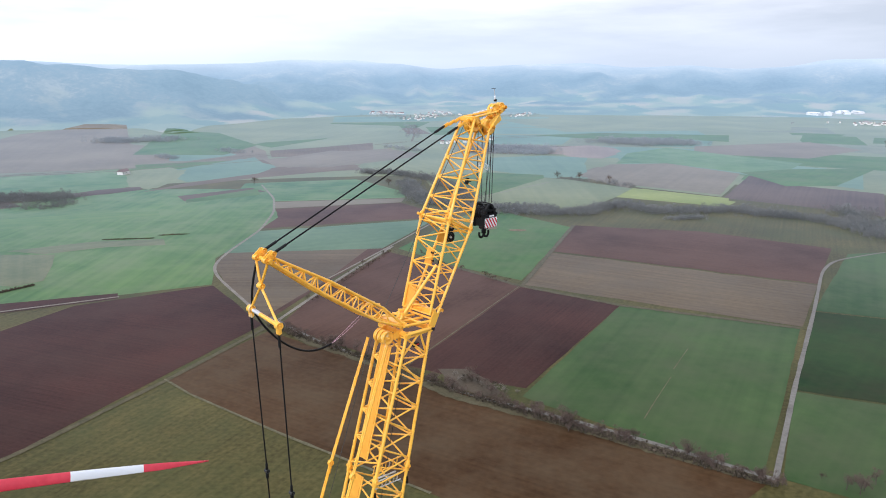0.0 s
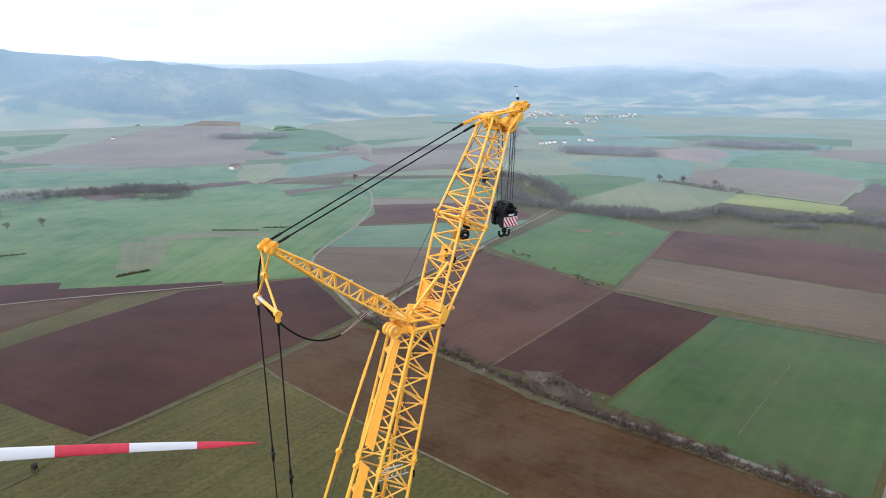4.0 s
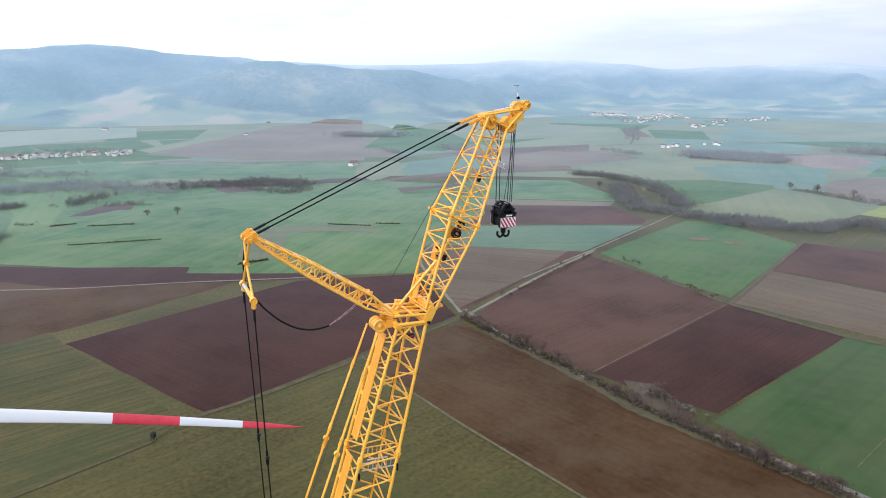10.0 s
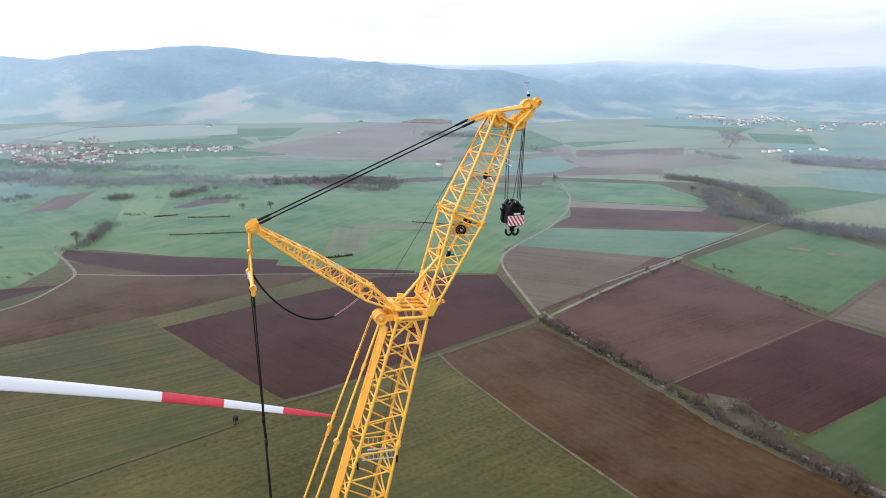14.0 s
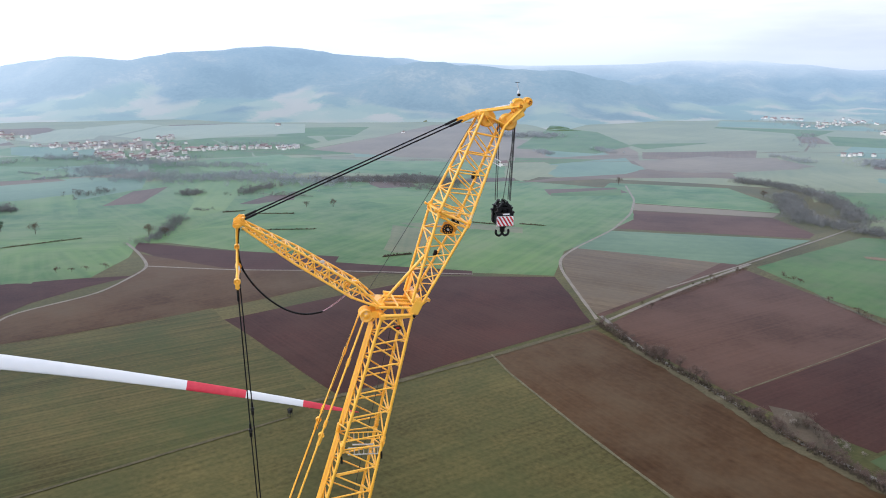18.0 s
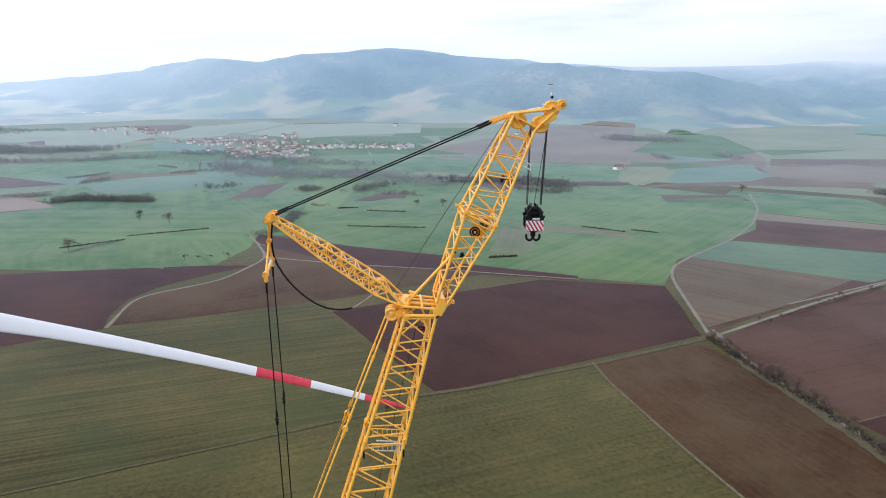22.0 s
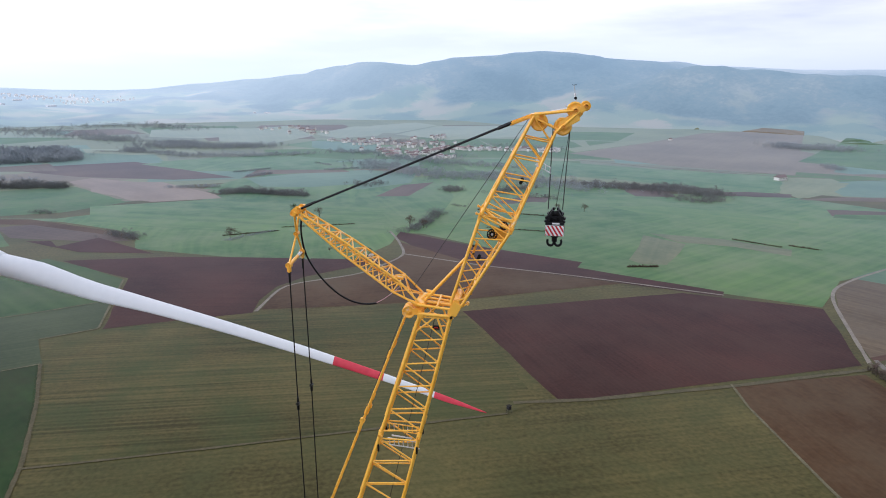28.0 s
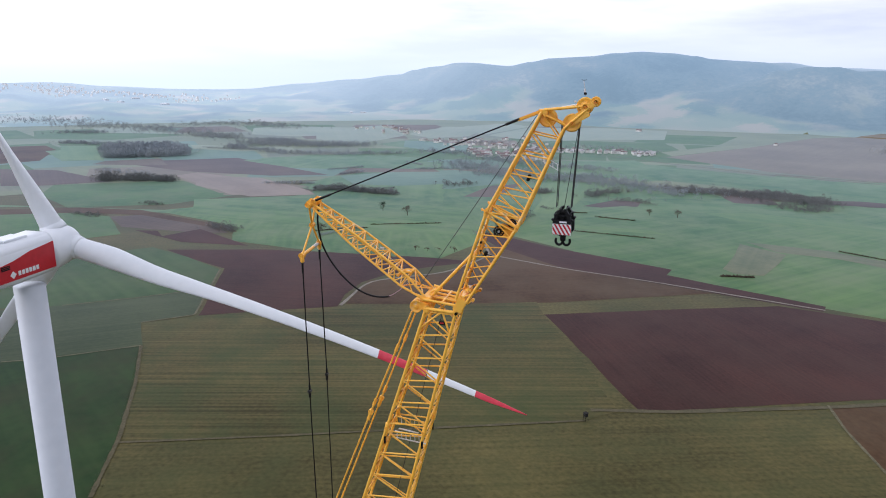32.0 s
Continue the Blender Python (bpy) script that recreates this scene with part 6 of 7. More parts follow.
def tree_model(name, height, width, seed, crown_mat, label, conifer=False):
    r = random.Random(seed)
    ob = thing(name, label, "tree")
    bm = bmesh.new()

    def limb(a, b, r0, r1):
        q = (b - a).to_track_quat("Z", "Y").to_matrix().to_4x4()
        bmesh.ops.create_cone(bm, cap_ends=False, segments=6, radius1=r0, radius2=r1, depth=(b - a).length, matrix=Matrix.Translation((a + b) / 2) @ q)

    top = Vector((r.uniform(-0.3, 0.3), r.uniform(-0.3, 0.3), height * (0.95 if conifer else 0.62)))
    limb(Vector((0, 0, -0.1)), top, height * 0.03, height * 0.008)
    if not conifer:
        for k in range(9):
            a = Vector((0, 0, 0)).lerp(top, r.uniform(0.35, 0.95))
            t = r.uniform(0, 6.28)
            b = a + Vector((math.cos(t) * width * r.uniform(0.25, 0.48), math.sin(t) * width * r.uniform(0.25, 0.48), height * r.uniform(0.12, 0.32)))
            limb(a, b, height * 0.012, height * 0.003)
    part("trunk", bm, "bark", ob)
    if conifer:
        verts, faces = [], []
        for k in range(420):
            f = r.random() ** 0.7
            z = height * (0.12 + 0.88 * (1 - f))
            rad = width * 0.5 * f * r.uniform(0.35, 1.0)
            t = r.uniform(0, 6.28)
            p = Vector((rad * math.cos(t), rad * math.sin(t), z))
            d = Vector((math.cos(t), math.sin(t), -0.35)) * height * 0.05
            s = Vector((-math.sin(t), math.cos(t), r.uniform(-0.3, 0.3))) * height * 0.022
            j = len(verts)
            verts += [p - d, p + s, p + d, p - s]
            faces += [(j, j + 1, j + 2), (j, j + 2, j + 3)]
    else:
        verts, faces = spray(1100, (width * 0.5, width * 0.5, height * 0.42), height * 0.05, seed)
        verts = [v + Vector((0, 0, height * 0.4)) for v in verts]
    crown = new("crown", raw_mesh("crown", verts, faces, crown_mat))
    crown.parent = ob
    return ob


TREES = [tree_model("bare_tree", 9.5, 7.5, 1, "twig", "bare winter tree with grey-brown twigs"), tree_model("bare_tree", 7.0, 5.5, 2, "twig", "small bare winter tree beside a track"),
         tree_model("bare_tree", 12.0, 9.5, 3, "twig", "broad bare winter tree in the fields"), tree_model("bush", 4.0, 5.0, 4, "hedge", "leafless brown bush at a field edge"),
         tree_model("dark_tree", 11.0, 8.0, 5, "conifer", "dark evergreen tree standing alone in a meadow"),
         tree_model("blossoming_bush", 4.5, 4.5, 6, "blossom", "bush with pale early blossom in a thicket")]
USED = set()


def plant(kind, x, y, s=1.0, group=""):
    m = pose(x, y, 0, 0, 0, rng.uniform(0, 360))
    src = TREES[kind]
    if kind not in USED:
        USED.add(kind)
        ob = src
        ob.matrix_world = m
    else:
        ob = copy_thing(src, m)
    ob.scale = (s, s, s * rng.uniform(0.9, 1.1))
    return tagged(ob, group=group) if group else ob


def along(line, count, jitter):
    """Points strewn along a bent line."""
    legs = [math.hypot(b[0] - a[0], b[1] - a[1]) for a, b in zip(line, line[1:])]
    out = []
    for _ in range(count):
        d = rng.uniform(0, sum(legs))
        k = 0
        while k < len(legs) - 1 and d > legs[k]:
            d -= legs[k]
            k += 1
        a, b = line[k], line[k + 1]
        t = d / legs[k]
        out.append((a[0] + (b[0] - a[0]) * t + rng.gauss(0, jitter), a[1] + (b[1] - a[1]) * t + rng.gauss(0, jitter)))
    return out


def row_of_trees(line, count, jitter, kinds, group, lo=0.7, hi=1.15):
    for x, y in along(line, count, jitter):
        plant(rng.choice(kinds), x, y, rng.uniform(lo, hi), group)


HEDGELINE = [(-113, 424), (-64, 384), (-25, 356), (8, 327), (36, 306), (60, 289), (80, 276), (113, 256), (148, 232)]
HEDGELINE = [(x - 3.4, y - 4.6) for x, y in HEDGELINE]
row_of_trees(HEDGELINE, 84, 1.8, (1, 1, 1, 0), "trees along the farm road", 0.7, 1.1)
row_of_trees(HEDGELINE, 26, 2.0, (1, 1, 3, 3, 3), "trees along the farm road", 0.55, 0.9)
row_of_trees(HEDGELINE[4:], 26, 2.5, (0, 1, 1, 3), "trees along the farm road", 0.6, 1.0)
row_of_trees([(11, 338), (36, 316)], 34, 4.0, (1, 3, 3, 5), "thicket by the farm road", 0.6, 1.0)
row_of_trees([(-101, 454), (-72, 545), (-51, 619)], 18, 3.0, (3, 3, 1), "bushes by the gravel track", 0.6, 1.0)
row_of_trees([(-23, 624), (11, 573), (63, 508)], 18, 3.0, (3, 3, 1), "bushes at the field edge", 0.5, 0.9)
row_of_trees([(160, 236), (172, 228), (200, 215)], 9, 5.0, (0, 1, 3), "trees at the road fork", 0.7, 1.0)
plant(4, -762, 361, 1.25)
for kind, x, y, s in ((2, -721, 375, 1.1), (2, -674, 244, 1.2), (2, -547, 659, 0.9), (2, -575, 640, 0.8), (2, -287, 1030, 1.0), (2, -604, 427, 1.2), (2, -595, 440, 0.9),
                      (1, -560, 300, 0.9), (1, -545, 318, 0.8), (1, -535, 330, 0.9), (1, -552, 309, 0.7), (2, 188, 1087, 1.1), (2, 220, 1065, 1.2), (2, 262, 1045, 1.0),
                      (2, -80, 1020, 1.0), (2, 1010, 1560, 1.3), (3, -690, 260, 1.0)):
    plant(kind, x, y, s)


def clump(seed):
    """An uneven crown on a unit base: a lumpy ball with a ragged skin."""
    bm = bmesh.new()
    bmesh.ops.create_icosphere(bm, subdivisions=1, radius=1.0)
    for v in bm.verts:
        d = 0.78 + 0.55 * noise.noise(v.co * 1.6 + Vector((seed, 0, 0))) + 0.3 * noise.noise(v.co * 4.0 + Vector((0, seed, 0)))
        v.co = Vector((v.co.x * d * 0.5, v.co.y * d * 0.5, 0.46 + 0.52 * v.co.z * d))
    out = [v.co.copy() for v in bm.verts], [[v.index for v in f.verts] for f in bm.faces]
    bm.free()
    return out


CLUMPS = [clump(k * 7.3) for k in range(5)]


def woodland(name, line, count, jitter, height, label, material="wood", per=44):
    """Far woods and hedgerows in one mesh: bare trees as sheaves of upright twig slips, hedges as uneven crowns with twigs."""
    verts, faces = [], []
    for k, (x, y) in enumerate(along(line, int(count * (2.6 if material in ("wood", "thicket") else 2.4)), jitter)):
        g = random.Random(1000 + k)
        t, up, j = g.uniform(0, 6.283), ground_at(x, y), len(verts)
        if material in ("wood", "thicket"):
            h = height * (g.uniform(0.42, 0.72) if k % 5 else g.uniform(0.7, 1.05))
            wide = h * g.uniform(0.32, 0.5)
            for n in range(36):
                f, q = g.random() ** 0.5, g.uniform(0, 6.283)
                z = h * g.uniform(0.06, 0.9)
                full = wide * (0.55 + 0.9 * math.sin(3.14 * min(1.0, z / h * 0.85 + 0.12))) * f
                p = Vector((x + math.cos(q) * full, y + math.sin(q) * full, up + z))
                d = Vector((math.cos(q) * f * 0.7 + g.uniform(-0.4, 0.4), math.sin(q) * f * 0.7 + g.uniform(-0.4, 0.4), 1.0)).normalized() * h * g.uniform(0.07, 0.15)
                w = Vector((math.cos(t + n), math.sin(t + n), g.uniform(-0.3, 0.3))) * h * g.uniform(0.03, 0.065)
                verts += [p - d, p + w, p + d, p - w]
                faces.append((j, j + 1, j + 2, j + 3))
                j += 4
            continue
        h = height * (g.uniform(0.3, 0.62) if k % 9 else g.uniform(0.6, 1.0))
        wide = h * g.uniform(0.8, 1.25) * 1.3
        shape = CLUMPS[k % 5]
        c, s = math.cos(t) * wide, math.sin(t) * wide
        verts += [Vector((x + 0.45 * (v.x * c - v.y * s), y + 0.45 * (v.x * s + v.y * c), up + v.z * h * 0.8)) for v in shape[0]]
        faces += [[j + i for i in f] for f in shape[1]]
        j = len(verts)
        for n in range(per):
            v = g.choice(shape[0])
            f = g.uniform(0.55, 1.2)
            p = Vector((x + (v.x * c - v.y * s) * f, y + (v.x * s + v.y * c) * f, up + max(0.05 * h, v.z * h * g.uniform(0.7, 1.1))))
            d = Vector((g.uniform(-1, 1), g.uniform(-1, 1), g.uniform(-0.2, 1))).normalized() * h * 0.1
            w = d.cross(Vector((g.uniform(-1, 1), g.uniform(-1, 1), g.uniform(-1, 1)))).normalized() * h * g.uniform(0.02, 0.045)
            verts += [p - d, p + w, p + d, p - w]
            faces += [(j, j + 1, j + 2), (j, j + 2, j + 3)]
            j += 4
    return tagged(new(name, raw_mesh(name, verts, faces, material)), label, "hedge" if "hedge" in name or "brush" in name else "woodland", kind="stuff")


WOOD = "small dark wood standing in the fields"
BUSH = "clump of bare brown bushes in a meadow"
GARDEN, PINE = "garden trees among the village houses", "dark wood on the lower slope"
BELT, HEDGE = "belt of bare grey-brown winter trees", "low brown leafless hedge between fields"
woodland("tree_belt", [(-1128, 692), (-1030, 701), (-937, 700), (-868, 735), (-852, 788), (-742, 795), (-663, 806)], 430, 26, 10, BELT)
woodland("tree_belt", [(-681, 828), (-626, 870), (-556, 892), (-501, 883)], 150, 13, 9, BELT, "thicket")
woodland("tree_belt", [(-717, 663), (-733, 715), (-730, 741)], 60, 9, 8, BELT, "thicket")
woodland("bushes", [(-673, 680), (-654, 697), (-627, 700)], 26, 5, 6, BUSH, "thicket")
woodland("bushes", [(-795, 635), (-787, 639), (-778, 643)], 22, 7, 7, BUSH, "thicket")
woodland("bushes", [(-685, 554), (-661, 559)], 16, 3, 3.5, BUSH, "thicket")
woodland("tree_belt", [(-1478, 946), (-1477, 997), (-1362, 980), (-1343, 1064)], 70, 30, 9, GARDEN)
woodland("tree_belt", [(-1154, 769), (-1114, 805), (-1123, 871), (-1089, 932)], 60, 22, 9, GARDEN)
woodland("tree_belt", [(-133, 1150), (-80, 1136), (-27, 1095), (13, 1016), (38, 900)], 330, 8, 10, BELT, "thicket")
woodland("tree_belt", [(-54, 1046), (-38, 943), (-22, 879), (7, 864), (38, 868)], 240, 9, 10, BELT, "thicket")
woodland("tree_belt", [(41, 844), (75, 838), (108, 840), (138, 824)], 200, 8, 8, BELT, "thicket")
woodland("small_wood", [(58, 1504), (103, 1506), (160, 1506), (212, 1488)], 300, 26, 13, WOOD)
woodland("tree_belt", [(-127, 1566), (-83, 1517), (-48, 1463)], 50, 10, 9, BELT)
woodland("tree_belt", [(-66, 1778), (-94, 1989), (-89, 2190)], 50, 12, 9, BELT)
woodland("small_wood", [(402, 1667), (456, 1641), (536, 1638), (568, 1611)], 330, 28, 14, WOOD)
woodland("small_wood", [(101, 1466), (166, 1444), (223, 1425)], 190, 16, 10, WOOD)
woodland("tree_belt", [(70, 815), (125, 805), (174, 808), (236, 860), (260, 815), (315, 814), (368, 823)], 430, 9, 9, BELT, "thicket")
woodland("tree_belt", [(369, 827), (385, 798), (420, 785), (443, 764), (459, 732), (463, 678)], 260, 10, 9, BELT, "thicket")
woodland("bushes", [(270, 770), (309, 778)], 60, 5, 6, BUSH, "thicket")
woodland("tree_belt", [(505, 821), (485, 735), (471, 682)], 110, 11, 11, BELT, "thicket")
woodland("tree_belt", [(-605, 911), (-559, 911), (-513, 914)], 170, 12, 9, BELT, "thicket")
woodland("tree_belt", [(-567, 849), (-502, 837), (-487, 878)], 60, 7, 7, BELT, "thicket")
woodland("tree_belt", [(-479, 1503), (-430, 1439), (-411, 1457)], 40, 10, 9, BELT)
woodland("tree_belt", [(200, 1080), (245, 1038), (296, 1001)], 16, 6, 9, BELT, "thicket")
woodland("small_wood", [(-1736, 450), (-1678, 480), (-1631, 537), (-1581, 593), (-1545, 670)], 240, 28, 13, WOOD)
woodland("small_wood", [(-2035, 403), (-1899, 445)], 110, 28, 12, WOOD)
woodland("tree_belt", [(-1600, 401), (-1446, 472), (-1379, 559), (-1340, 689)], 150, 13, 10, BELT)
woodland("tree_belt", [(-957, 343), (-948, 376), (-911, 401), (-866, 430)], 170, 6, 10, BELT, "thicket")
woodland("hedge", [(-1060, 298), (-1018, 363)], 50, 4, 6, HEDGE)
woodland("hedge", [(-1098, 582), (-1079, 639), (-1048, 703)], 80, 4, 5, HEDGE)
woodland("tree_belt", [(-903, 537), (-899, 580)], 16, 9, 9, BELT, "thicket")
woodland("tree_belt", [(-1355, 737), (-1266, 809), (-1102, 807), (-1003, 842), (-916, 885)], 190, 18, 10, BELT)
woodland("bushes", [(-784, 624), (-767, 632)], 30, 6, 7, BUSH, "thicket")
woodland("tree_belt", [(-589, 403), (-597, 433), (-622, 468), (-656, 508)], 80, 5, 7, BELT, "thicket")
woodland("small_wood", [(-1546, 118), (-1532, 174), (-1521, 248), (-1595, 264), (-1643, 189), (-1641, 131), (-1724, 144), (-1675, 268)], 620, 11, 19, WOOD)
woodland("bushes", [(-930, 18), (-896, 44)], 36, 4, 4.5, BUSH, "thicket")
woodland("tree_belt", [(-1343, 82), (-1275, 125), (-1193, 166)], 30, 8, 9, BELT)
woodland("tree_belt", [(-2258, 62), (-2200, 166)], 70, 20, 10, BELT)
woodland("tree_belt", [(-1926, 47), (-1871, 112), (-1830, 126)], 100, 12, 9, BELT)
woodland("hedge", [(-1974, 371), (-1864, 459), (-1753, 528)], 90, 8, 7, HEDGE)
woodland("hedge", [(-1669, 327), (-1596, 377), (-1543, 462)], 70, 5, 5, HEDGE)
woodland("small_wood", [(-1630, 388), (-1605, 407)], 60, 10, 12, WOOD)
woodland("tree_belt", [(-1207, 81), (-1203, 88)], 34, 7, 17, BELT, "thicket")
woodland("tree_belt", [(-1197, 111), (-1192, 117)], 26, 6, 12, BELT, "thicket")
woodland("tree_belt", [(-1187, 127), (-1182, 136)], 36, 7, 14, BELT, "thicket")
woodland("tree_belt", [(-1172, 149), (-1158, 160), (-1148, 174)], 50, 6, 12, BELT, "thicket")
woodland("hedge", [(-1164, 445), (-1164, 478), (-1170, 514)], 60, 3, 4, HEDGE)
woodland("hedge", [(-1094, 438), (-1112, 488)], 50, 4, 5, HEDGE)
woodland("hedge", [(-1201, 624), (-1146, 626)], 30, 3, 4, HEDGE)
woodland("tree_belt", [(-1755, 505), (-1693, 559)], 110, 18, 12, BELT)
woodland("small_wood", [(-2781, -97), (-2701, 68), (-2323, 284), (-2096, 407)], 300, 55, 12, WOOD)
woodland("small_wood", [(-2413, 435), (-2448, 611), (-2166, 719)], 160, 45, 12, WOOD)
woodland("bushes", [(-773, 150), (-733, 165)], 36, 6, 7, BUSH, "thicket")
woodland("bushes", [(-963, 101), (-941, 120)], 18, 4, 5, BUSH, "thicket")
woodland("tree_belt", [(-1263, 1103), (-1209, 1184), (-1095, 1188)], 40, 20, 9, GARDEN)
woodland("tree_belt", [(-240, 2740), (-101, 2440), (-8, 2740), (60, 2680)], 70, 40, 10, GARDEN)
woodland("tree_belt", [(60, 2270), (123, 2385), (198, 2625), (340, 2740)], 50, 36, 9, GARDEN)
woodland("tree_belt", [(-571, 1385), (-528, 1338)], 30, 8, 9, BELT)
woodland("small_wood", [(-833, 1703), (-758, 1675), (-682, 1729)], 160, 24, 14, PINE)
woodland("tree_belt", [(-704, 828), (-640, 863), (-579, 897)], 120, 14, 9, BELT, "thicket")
woodland("hedge", [(-667, 233), (-675, 265), (-682, 297)], 60, 2, 3, HEDGE)
for line, count, h in (([(-693, 243), (-679, 301)], 60, 2.6), ([(-693, 313), (-660, 388)], 60, 2.6), ([(-554, 497), (-481, 548)], 70, 2.4), ([(-349, 669), (-300, 676)], 50, 2.4),
                       ([(-299, 689), (-271, 695)], 30, 2.6), ([(-349, 489), (-332, 512)], 34, 3.6), ([(-600, 575), (-560, 600)], 26, 3.0), ([(-640, 560), (-625, 580)], 24, 3.2)):
    woodland("hedge", line, count * 3, 0.7, h * 0.9, HEDGE, "hedge", 20)
woodland("roadside_hedge", HEDGELINE, 620, 1.4, 3.6, "brown brush and bushes along the farm road", "hedge", 30)
woodland("ditch_brush", [(-426, 28), (-367, 17), (-306, 2), (-259, -14)], 300, 1.1, 1.0, "dry brush along a field ditch", "tussock", 14)
woodland("track_brush", [(-92, 492), (-72, 549), (-48, 625)], 220, 1.6, 1.6, "grey dry scrub beside the gravel track", "twig", 14)

# a hunter's high seat in the pasture
seat = thing("high_seat", "dark timber hunting high seat standing in the pasture", "high seat", at=(-208, 209, 0))
part("cabin", bm_box((1.9, 1.7, 1.9), at=(0, 0, 3.2), bevel=0.04), "timber", seat)
part("roof", bm_box((2.3, 2.1, 0.14), at=(0, 0, 4.25), turn=Matrix.Rotation(radians(7), 4, "X"), bevel=0.02), "timber", seat)
part("window_slot", bm_box((1.2, 0.05, 0.4), at=(0, -0.87, 3.6)), "window", seat)
for x in (-0.8, 0.8):
    for y in (-0.7, 0.7):
        tube("leg", (x * 1.25, y * 1.25, 0), (x, y, 2.3), 0.09, "timber", seat)
tube("ladder_rail", (0.3, -1.9, 0), (0.3, -0.8, 2.4), 0.05, "timber", seat)
tube("ladder_rail", (-0.3, -1.9, 0), (-0.3, -0.8, 2.4), 0.05, "timber", seat)

# bare patches in the green pasture
for cx, cy, rx, ry in ((52, 722, 11, 6), (85, 712, 10, 5)):
    bm = bmesh.new()
    ring = [bm.verts.new((cx + rx * math.cos(a) * (1 + 0.4 * noise.noise(Vector((math.cos(a), math.sin(a), cx)) * 2)), cy + ry * math.sin(a) * (1 + 0.4 * noise.noise(Vector((math.cos(a), math.sin(a), cy)) * 2)), 2.0)) for a in (2 * math.pi * k / 28 for k in range(28))]
    for v in ring:
        v.co.z = LAYER[0] + 0.05
    bm.faces.new(ring)
    tagged(new("bare_patch", mesh_of("bare_patch", bm, "bare")), "pale patch of bare earth in the pasture", "bare earth", kind="structure")


# ---- villages ----
def house_model(name, w, d, h, pitch, roof, wall, label, category="house", openings=True):
    ob = thing(name, label, category)
    part("wall", bm_box((w, d, h + 0.2), at=(0, 0, h / 2 - 0.1)), wall, ob)
    bm = bmesh.new()
    rise, e = d / 2 * pitch, 0.5
    prof = [(-d / 2 - e, h - e * pitch), (0, h + rise), (d / 2 + e, h - e * pitch)]
    low = [bm.verts.new((-w / 2 - 0.4, y, z)) for y, z in prof]
    far_side = [bm.verts.new((w / 2 + 0.4, y, z)) for y, z in prof]
    bm.faces.new(low), bm.faces.new(far_side[::-1])
    for k in range(3):
        bm.faces.new((low[k], far_side[k], far_side[(k + 1) % 3], low[(k + 1) % 3]))
    bmesh.ops.recalc_face_normals(bm, faces=bm.faces)
    top = part("roof", bm, roof, ob)
    part("chimney", bm_box((0.9, 0.9, 2.0), at=(w * 0.2, 0.6, h + rise)), "roof_grey", top) if category == "house" and openings else None
    for s in (-1, 1) if openings else ():
        for k in range(max(2, int(w / 3.5))):
            x = -w / 2 + w * (k + 0.5) / max(2, int(w / 3.5))
            part("window", bm_box((1.3, 0.08, 1.4), at=(x, s * d / 2, h * 0.62)), "window", ob)
    return ob


HOUSES = [house_model("house", 12, 9, 7.8, 0.65, "roof_red", "house_wall", "white rendered house with a red tiled roof"),
          house_model("house", 10, 8.5, 7.6, 0.65, "roof_grey", "house_wall", "pale village house with a grey roof"),
          house_model("house", 15, 9, 7.4, 0.62, "roof_red", "house_wall", "long village house with a red tiled roof"),
          house_model("barn", 20, 12, 6, 0.7, "roof_red", "house_wall", "large farm barn with a red tiled roof", "barn"),
          house_model("hall", 38, 18, 7, 0.25, "hall", "hall", "long white sheet-metal hall", "hall")]
PLACED = set()


def settle(line, count, jitter, kinds, group, grow=1.0):
    for x, y in along(line, count, jitter):
        k = rng.choice(kinds)
        m = pose(x, y, ground_at(x, y), 0, 0, rng.choice((20, 65, 110, 155)) + rng.uniform(-15, 15))
        if k in PLACED:
            ob = copy_thing(HOUSES[k], m)
        else:
            PLACED.add(k)
            ob = HOUSES[k]
            ob.matrix_world = m
        s = grow * rng.uniform(0.85, 1.15)
        ob.scale = (s, s, s)
        tagged(ob, group=group)


settle([(-1316, 848), (-1214, 823), (-1182, 857)], 34, 16, (1, 1, 0, 2, 3), "houses of the village", 0.74)
settle([(-1332, 913), (-1378, 1007), (-1364, 1052)], 22, 20, (0, 1, 1, 2), "houses of the village", 0.74)
settle([(-1195, 879), (-1249, 987), (-1220, 1048)], 40, 16, (0, 1, 2, 3), "houses of the village", 0.78)
settle([(-1079, 872), (-1130, 864)], 12, 12, (0, 1, 1, 2), "houses of the village", 0.72)
settle([(-1186, 1018), (-1139, 1112), (-1062, 1150)], 44, 12, (0, 1, 2, 1), "houses of the village", 0.72)
settle([(-1438, 894), (-1435, 942)], 12, 16, (0, 1, 1), "houses of the village", 0.72)
settle([(-1485, 1088), (-1483, 1163)], 16, 18, (0, 1, 1, 2), "houses of the village", 0.74)
settle([(-1979, 891), (-2061, 994), (-1897, 984), (-1749, 923)], 26, 28, (0, 1, 1, 2), "houses of the outlying hamlet", 0.74)
settle([(-1584, 865), (-1499, 961), (-1546, 1026)], 22, 14, (0, 1, 1, 2), "houses of the village", 0.72)
settle([(-287, 2756), (-140, 2761)], 16, 12, (1, 2, 3), "houses of the far village", 0.62)
settle([(-101, 2421), (-8, 2762), (47, 2694)], 48, 26, (0, 1, 1, 2), "houses of the far village", 0.62)
settle([(53, 2260), (123, 2385), (198, 2625)], 14, 22, (0, 1, 1, 2), "houses of the far village", 0.62)
settle([(261, 2603), (353, 2760)], 16, 16, (0, 1, 1, 2), "houses of the far village", 0.62)
settle([(10, 1631), (44, 1671)], 5, 10, (0, 1, 3), "farm in the valley", 0.7)
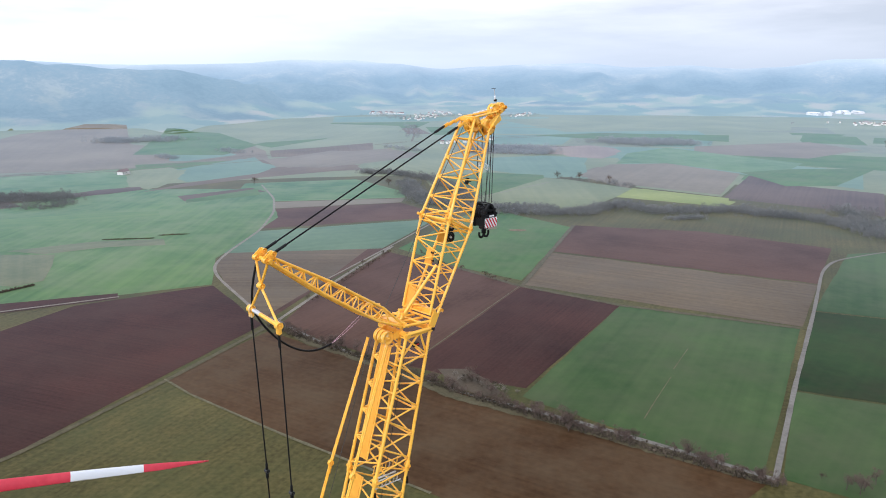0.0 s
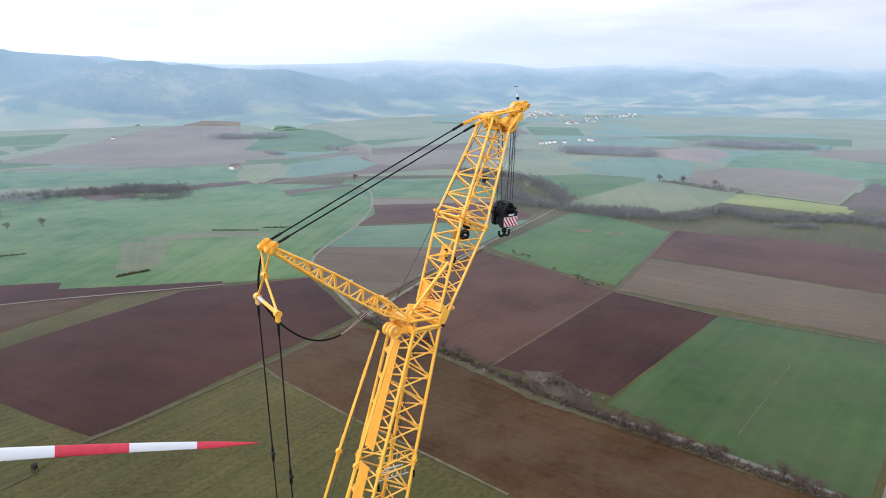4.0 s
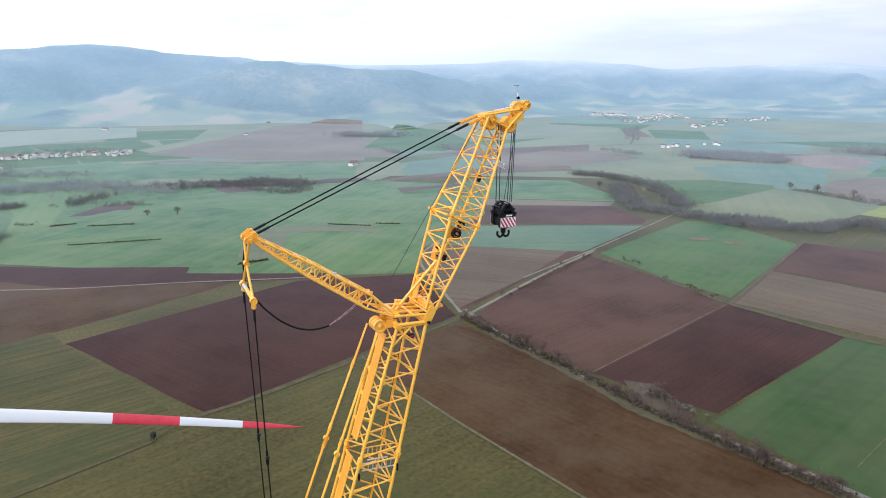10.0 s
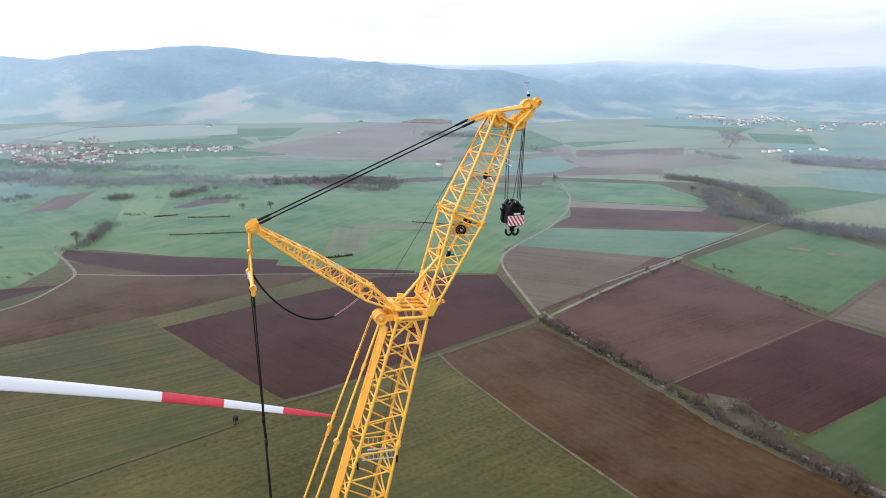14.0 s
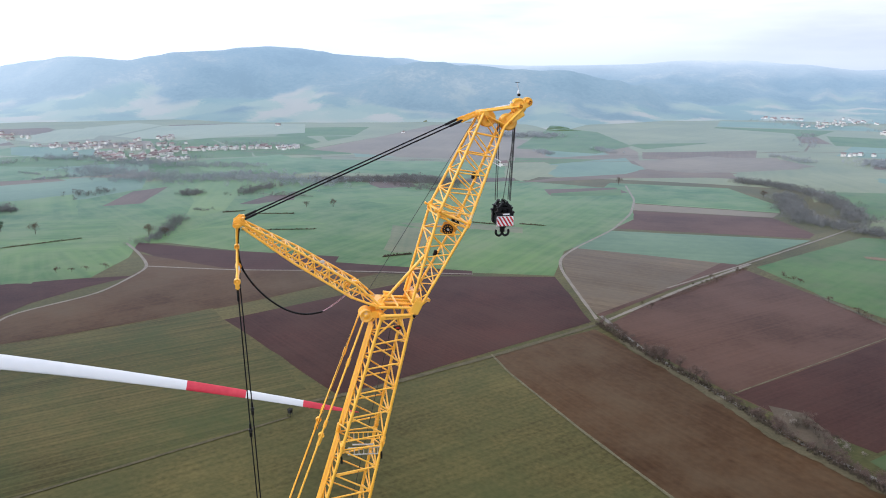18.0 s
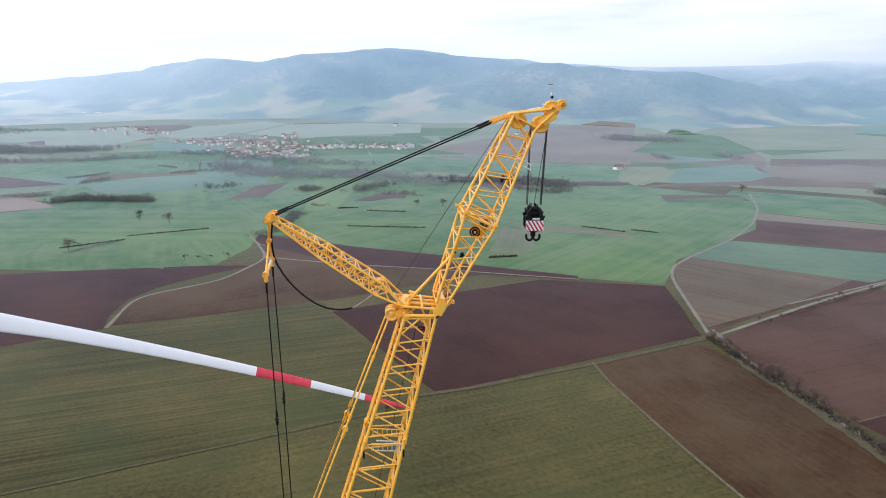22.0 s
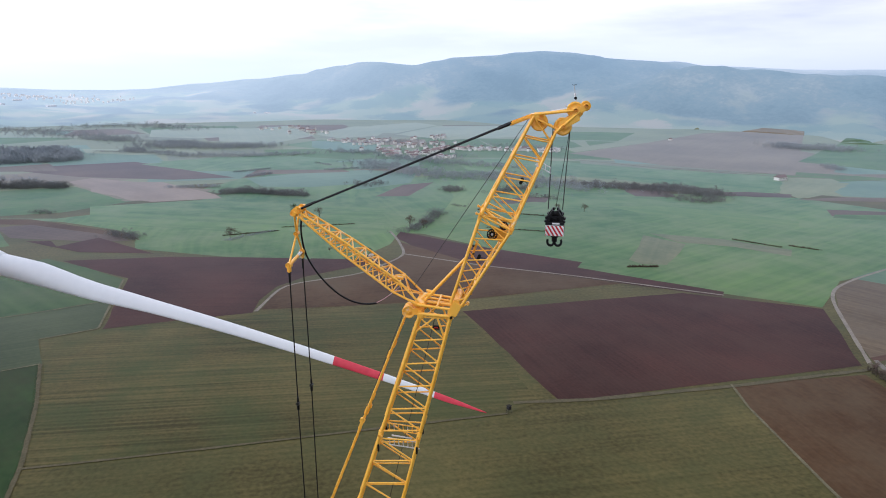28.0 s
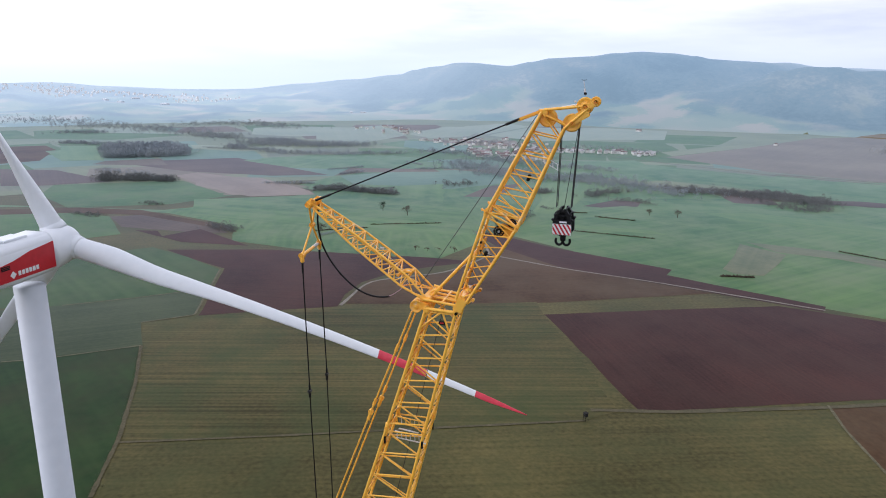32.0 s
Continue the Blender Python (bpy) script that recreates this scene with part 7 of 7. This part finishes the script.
settle([(83, 1715), (112, 1729)], 5, 8, (0, 1, 1, 2), "farm in the valley", 0.7)
settle([(1326, 2277), (1392, 2181)], 26, 40, (0, 1, 1, 2), "houses at the valley's edge", 0.62)
settle([(1389, 2615), (1657, 2612)], 5, 24, (4,), "halls at the valley's edge", 1.3)
settle([(-2726, 1156), (-2683, 1207)], 2, 8, (4,), "halls of the distant town", 0.7)
settle([(-1561, 1611), (-1545, 1619)], 1, 2, (3,), "barns on the slope", 0.7)
settle([(-1077, 1612), (-1066, 1617)], 1, 2, (3,), "barns on the slope", 0.7)
settle([(-555, 1128), (-533, 1139)], 1, 2, (3,), "barns in the valley", 0.8)
town, town_roofs = [[], []], [[], []]
for x, y in along([(-4150, -79), (-4000, 200), (-3900, 400), (-3650, 807)], 210, 75):
    w, d, h, t = rng.uniform(6, 11), rng.uniform(5, 8), rng.uniform(3, 6), rng.uniform(0, 3.14)
    z = ground_at(x, y)
    spot = Matrix.Translation((x, y, z)) @ Matrix.Rotation(t, 4, "Z")
    for (vs, fs), pts, sides in ((town, [(-w, -d, -1), (w, -d, -1), (w, d, -1), (-w, d, -1), (-w, -d, h), (w, -d, h), (w, d, h), (-w, d, h)], [(0, 1, 5, 4), (1, 2, 6, 5), (2, 3, 7, 6), (3, 0, 4, 7)]),
                                 (town_roofs, [(-w, -d * 1.1, h), (w, -d * 1.1, h), (w, d * 1.1, h), (-w, d * 1.1, h), (-w, 0, h + d * 0.8), (w, 0, h + d * 0.8)], [(0, 1, 5, 4), (2, 3, 4, 5), (1, 2, 5), (3, 0, 4)])):
        j = len(vs)
        vs += [spot @ Vector((a / 2, b / 2, c)) for a, b, c in pts]
        fs += [[j + i for i in f] for f in sides]
walls = tagged(new("distant_town", raw_mesh("distant_town", *town, "house_wall")), "crowd of tiny white houses of a distant town", "town", kind="stuff")
roofs = new("roofs", raw_mesh("roofs", *town_roofs, "house_wall"))
roofs.parent = walls
settle([(-3500, 350), (-3450, 560)], 4, 60, (4,), "halls of the distant town", 0.9)
